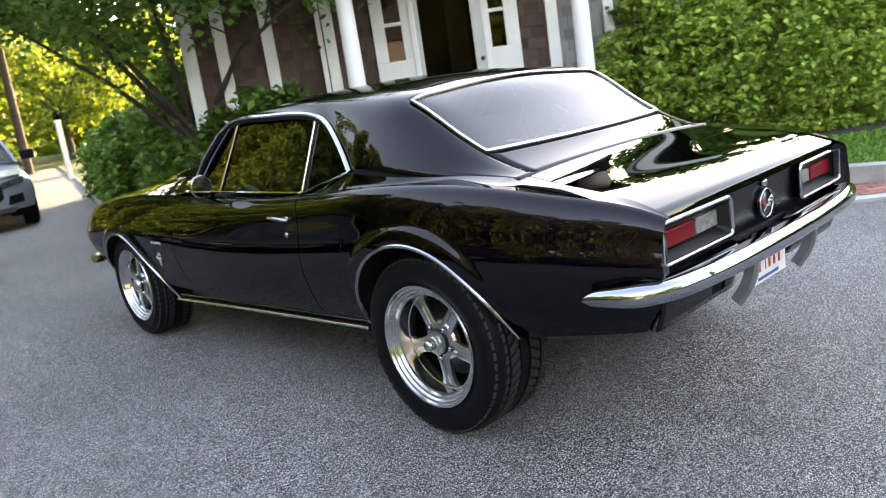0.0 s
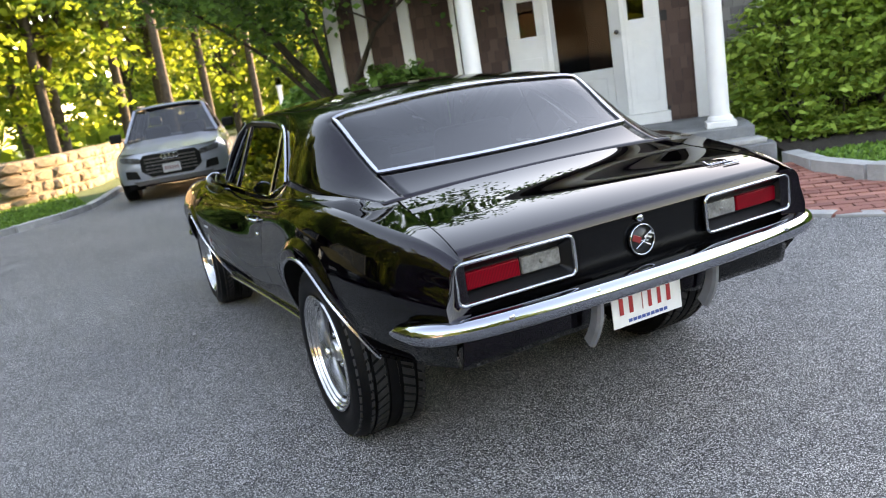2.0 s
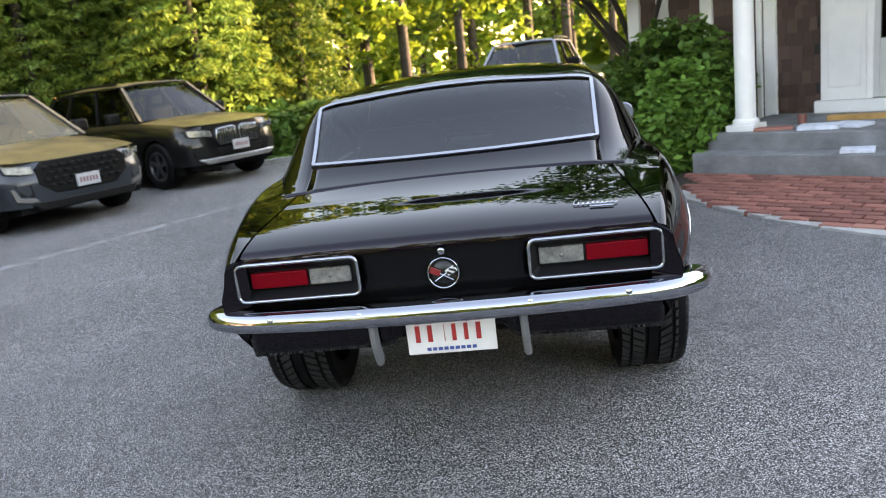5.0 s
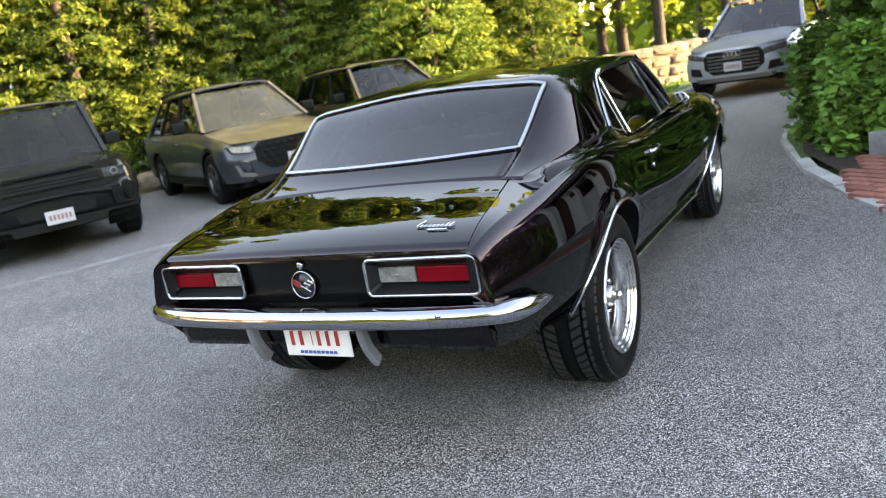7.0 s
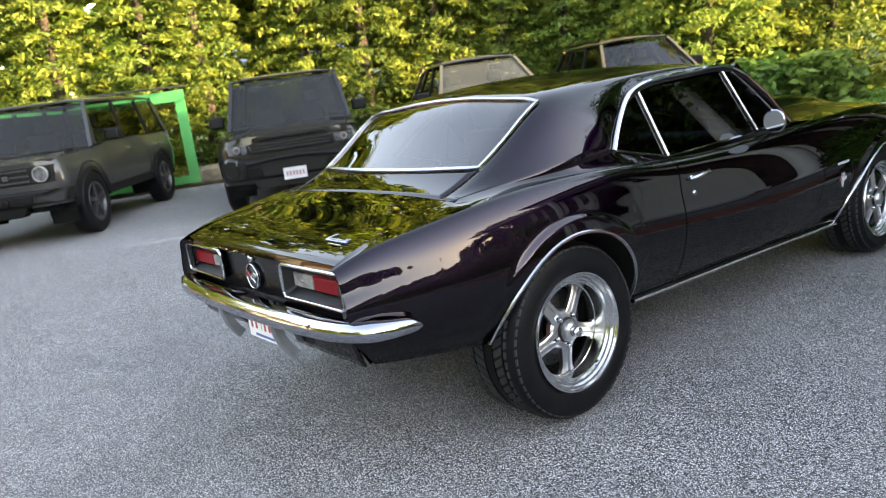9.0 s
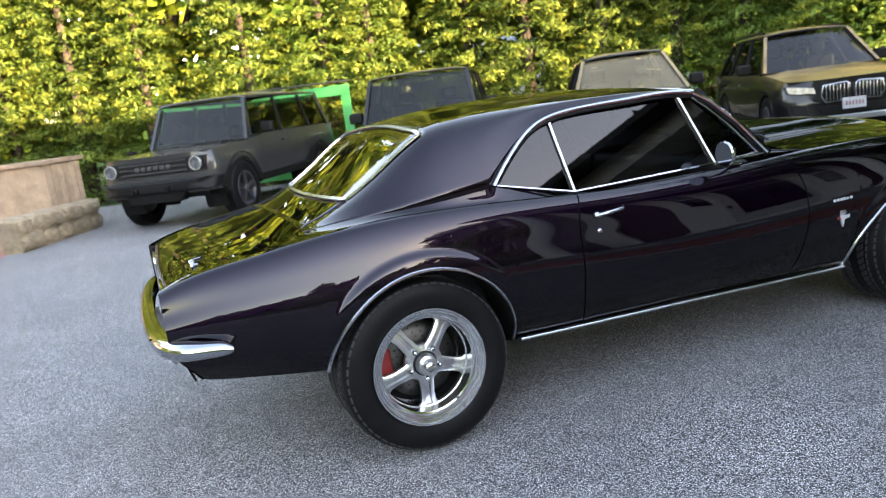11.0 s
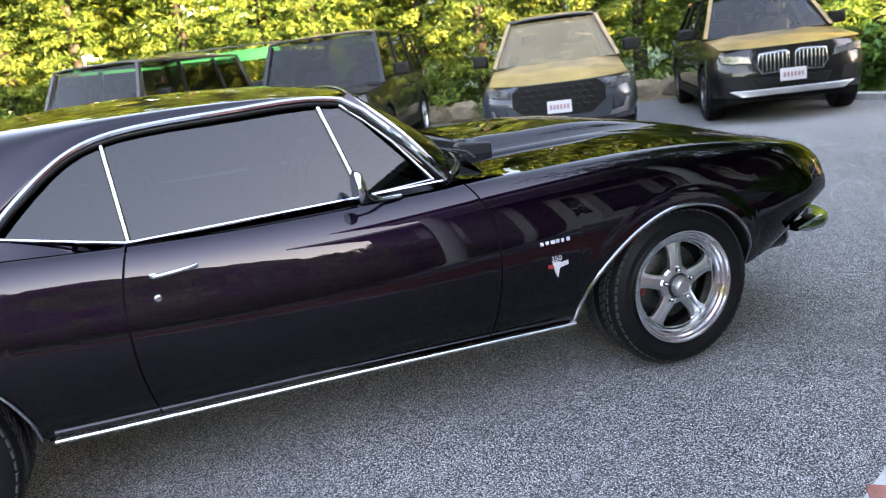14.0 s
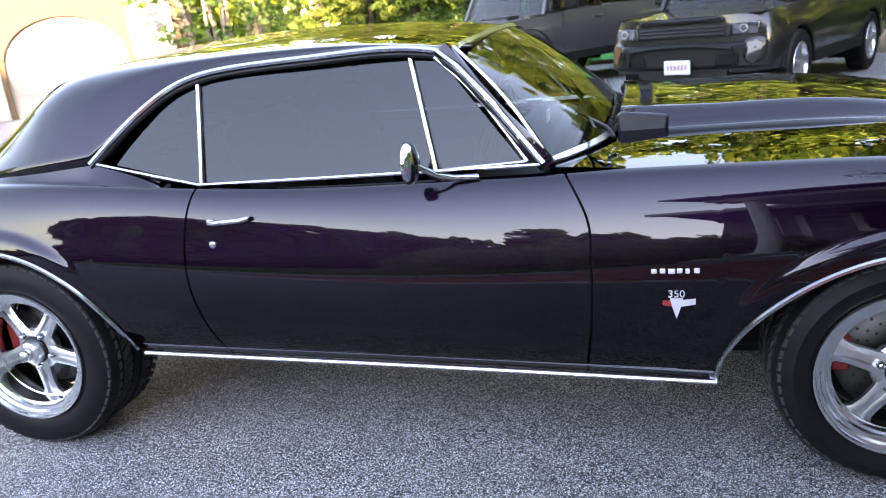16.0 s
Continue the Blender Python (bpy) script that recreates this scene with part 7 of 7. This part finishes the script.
for i in range(16):
    box("board", .02 + i * .155, .165 + i * .155, .0, .035, .04, 1.16, M["grey_wood"], shed, r=.004)
for i in range(6):
    box("end_board", -.02, .03, .04 + i * .16, .19 + i * .16, .04, 1.16, M["grey_wood"], shed, r=.004)
box("lid", -.06, 2.56, -.06, 1.06, 1.18, 1.25, M["grey_wood"], shed, r=.006)
for x in (.30, 1.95):
    for z in (.22, 1.0):
        box("hinge", x, x + .26, -.012, .004, z, z + .03, M["dark_iron"], shed)
for x in (1.14, 1.30):
    box("handle", x, x + .02, -.03, .0, .66, .78, M["dark_iron"], shed, r=.005)
pts = [(-8.4, -2.9), (-8.2, -4.6), (-11, -5.6), (-12, -3.6), (-10.7, -2.3)]
flat("brick_pad", pts, .008, M["brick_far"], "brick pad before the shed", "brick pad")
# green framed netting screen
M["green_tarp"] = Mat("green_banner", (0.012, 0.25, 0.055), 0.5).vary(3, 0.85, 1.1).bump(8, 0.2, 0.01).m
M["netting"] = glass_mat("netting", (0.80, 0.72, 0.50), 1.12, 0.5)
a, b = Vector((-14.2, -.2, 0)), Vector((-12.2, 3.55, 0))
d = b - a
screen = thing("goal_screen", pose(a.x, a.y, 0, 0, 0, math.degrees(math.atan2(d.y, d.x))), "portable screen with bright green border and clear netting", "screen")
Lg = d.length
for nm, x0, x1, z0, z1 in (("border", 0, Lg, 1.72, 1.93), ("border", Lg - .2, Lg, .1, 1.72), ("border", 0, .2, .1, 1.72), ("border", .2, Lg - .2, .1, .26)):
    box(nm, x0, x1, -.012, .012, z0, z1, M["green_tarp"], screen, r=.004)
mesh_ob("netting", [(.2, 0, .26), (Lg - .2, 0, .26), (Lg - .2, 0, 1.72), (.2, 0, 1.72)], [(0, 1, 2, 3)], M["netting"], screen, "clear glossy netting", False)
for x in (-.03, Lg + .03):
    rod("post", [(x, .04, 0), (x, .04, 2.02)], .022, M["dark_iron"], screen)
rod("top_rail", [(-.03, .04, 2.0), (Lg / 2, .04, 2.03), (Lg + .03, .04, 2.0)], .018, M["dark_iron"], screen)
# sunlit white garage with an arched door
M["stucco"] = Mat("tan_stucco", (0.085, 0.055, 0.026), 0.85).vary(2, 0.9, 1.08, 40).bump(60, 0.3, 0.004).m
M["garage_paint"] = Mat("cream_paint", (0.27, 0.245, 0.20), 0.6).vary(2, 0.9, 1.08, 40).m
garage = thing("garage", pose(-12.6, -10.55, 0, 0, 0, 129), "tan garage with a cream arched door in sunlight", "garage")
arc = [(-1.32, .0), (-1.32, 1.15)] + [(-1.32 * math.cos(a), 1.15 + 1.0 * math.sin(a)) for a in span(0, math.pi, 20)][1:-1] + [(1.32, 1.15), (1.32, 0)]
edge = [(-2.9, 0), (-2.9, 1.15)] + [(max(-2.9, min(2.9, -3.6 * math.cos(a))), min(3.4, 1.15 + 3.6 * math.sin(a))) for a in span(0, math.pi, 20)][1:-1] + [(2.9, 1.15), (2.9, 0)]
bm = bmesh.new()
A = [bm.verts.new((x, 0, z)) for x, z in arc]
B = [bm.verts.new((x, 0, z)) for x, z in edge]
C = [bm.verts.new((x, .25, z)) for x, z in arc]
for i in range(len(arc) - 1):
    bm.faces.new((A[i], A[i + 1], B[i + 1], B[i]))
    bm.faces.new((A[i + 1], A[i], C[i], C[i + 1]))
bmesh.ops.recalc_face_normals(bm, faces=bm.faces)
part("front_wall", bm, M["stucco"], garage)
door = box("garage_door", -1.36, 1.36, .20, .26, 0, 2.3, M["garage_paint"], garage, "cream arched garage door")
for z in (.5, 1.0, 1.5):
    box("door_rail", -1.31, 1.31, .185, .202, z, z + .05, M["garage_paint"], door, r=.004)
for s in (-1, 1):
    box("gate_pier", s * 1.93 - .5, s * 1.93 + .5, -.10, -.004, 0, 3.3, M["garage_paint"], garage, "cream pier", r=.01)
box("side_wall", 2.7, 2.9, .004, 5, 0, 3.4, M["stucco"], garage)
box("side_wall", -2.9, -2.7, .004, 5, 0, 3.4, M["stucco"], garage)
rv = [(-3.2, -.4, 3.3), (3.2, -.4, 3.3), (3.2, 2.5, 5.0), (-3.2, 2.5, 5.0)]
rv += [(x, y, z + .12) for x, y, z in rv]
mesh_ob("roof", rv, bf, M["roof_slate"], garage, "", False)
rv = [(-3.2, 5.4, 3.3), (-3.2, 2.5, 5.0), (3.2, 2.5, 5.0), (3.2, 5.4, 3.3)]
rv += [(x, y, z + .12) for x, y, z in rv]
mesh_ob("roof", rv, bf, M["roof_slate"], garage, "", False)
# lamp post, flag, picket fence and a far roof through the trees
post = thing("lamp_post", pose(5.8, 25.0, 0), "white wooden lamp post beside the drive", "lamp post")
box("post", -.07, .07, -.07, .07, 0, 1.9, M["white_paint"], post, r=.01)
box("cap", -.10, .10, -.10, .10, 1.9, 1.96, M["white_paint"], post, r=.01)
box("lantern", -.09, .09, -.09, .09, 1.96, 2.25, M["house_glass"], post, r=.02)
flag = thing("flag", pose(6.9, 18.6, 0), "striped red, white and blue flag hanging from a pole", "flag")
rod("pole", [(0, 0, .05), (0, 0, 3.3)], .02, M["white_paint"], flag)
fm = {0: "emblem_red", 1: "emblem_white", 2: "plate_blue"}
for i in range(7):
    bm = bmesh.new()
    pv = [[bm.verts.new((.03 + .07 * i + w * .07, .03 * math.sin(6 * (i + w) / 3.0), lerp(1.75 + .06 * i * .4, 2.80, h))) for h in span(0, 1, 5)] for w in (0, 1)]
    for j in range(4):
        bm.faces.new((pv[0][j], pv[1][j], pv[1][j + 1], pv[0][j + 1]))
    part("stripe", bm, M[fm[i % 2]], flag)
box("canton", .04, .30, -.05, -.03, 2.34, 2.81, M["plate_blue"], flag)
fence = thing("picket_fence", pose(12.0, 33.0, 0, 0, 0, -25), "white picket fence at the end of the lawn", "fence")
for i in range(24):
    box("picket", i * .16, i * .16 + .09, 0, .03, 0, 1.05, M["white_paint"], fence)
for z in (.3, .8):
    box("rail", 0, 3.8, .03, .06, z, z + .08, M["white_paint"], fence)
M["pale_roof"] = Mat("pale_roof", (0.42, 0.45, 0.50), 0.7).vary(3, 0.85, 1.1).m
far_house = thing("far_house", pose(-24.0, 13.5, 0, 0, 0, 60), "pale grey roof of a house behind the trees", "house")
box("wall", -3, 3, 0, 6, 0, 3.2, M["white_paint"], far_house)
rv = [(-3.5, -.4, 3.1), (3.5, -.4, 3.1), (3.5, 3, 5.8), (-3.5, 3, 5.8)]
rv += [(x, y, z + .1) for x, y, z in rv]
mesh_ob("roof", rv, bf, M["pale_roof"], far_house, "", False)

# bricks of the walk: the ones by the porch singly, the rest joined
bw, bl, gp = .098, .200, .006
bm_me = bpy.data.meshes.new("brick")
vb, fb = [], [(4, 5, 6, 7), (0, 1, 5, 4), (1, 2, 6, 5), (2, 3, 7, 6), (3, 0, 4, 7)]
for z, e in ((-.09, 0), (.012, .004)):
    vb += [(e, e, z), (bl - e, e, z), (bl - e, bw - e, z), (e, bw - e, z)]
bm_me.from_pydata(vb, [], fb)
bm_me.materials.append(M["brick"])
walk_ob = bpy.data.objects["brick_walk"]
rv, rf2, near = [], [], 0
rnd = random.Random(12)
for j in range(-45, 60):
    for i in range(-40, 60):
        m = HOUSE @ pose(i * (bl + gp) + (j % 2) * bl / 2, j * (bw + gp) - 3.0, .006 + .075 * min(1.0, max(0.0, (j * (bw + gp) - .9) / 1.6)) + rnd.uniform(-.002, .003), 0, 0, rnd.uniform(-.6, .6))
        p = m @ Vector((bl / 2, bw / 2, 0))
        if not inside((p.x, p.y), brick_pts) or p.x > 9:
            continue
        if near < 290 and p.x < 3.6 and p.y > 1.9:
            o = new("brick", bm_me)
            o.parent = walk_ob
            o.matrix_local = m
            near += 1
        else:
            n = len(rv)
            rv += [m @ Vector(q) for q in vb]
            rf2 += [tuple(n + q for q in face) for face in fb]
rest = mesh_ob("brick_field", rv, rf2, M["brick_far"], walk_ob, "red paving bricks", False)
rest["kind"] = "stuff"
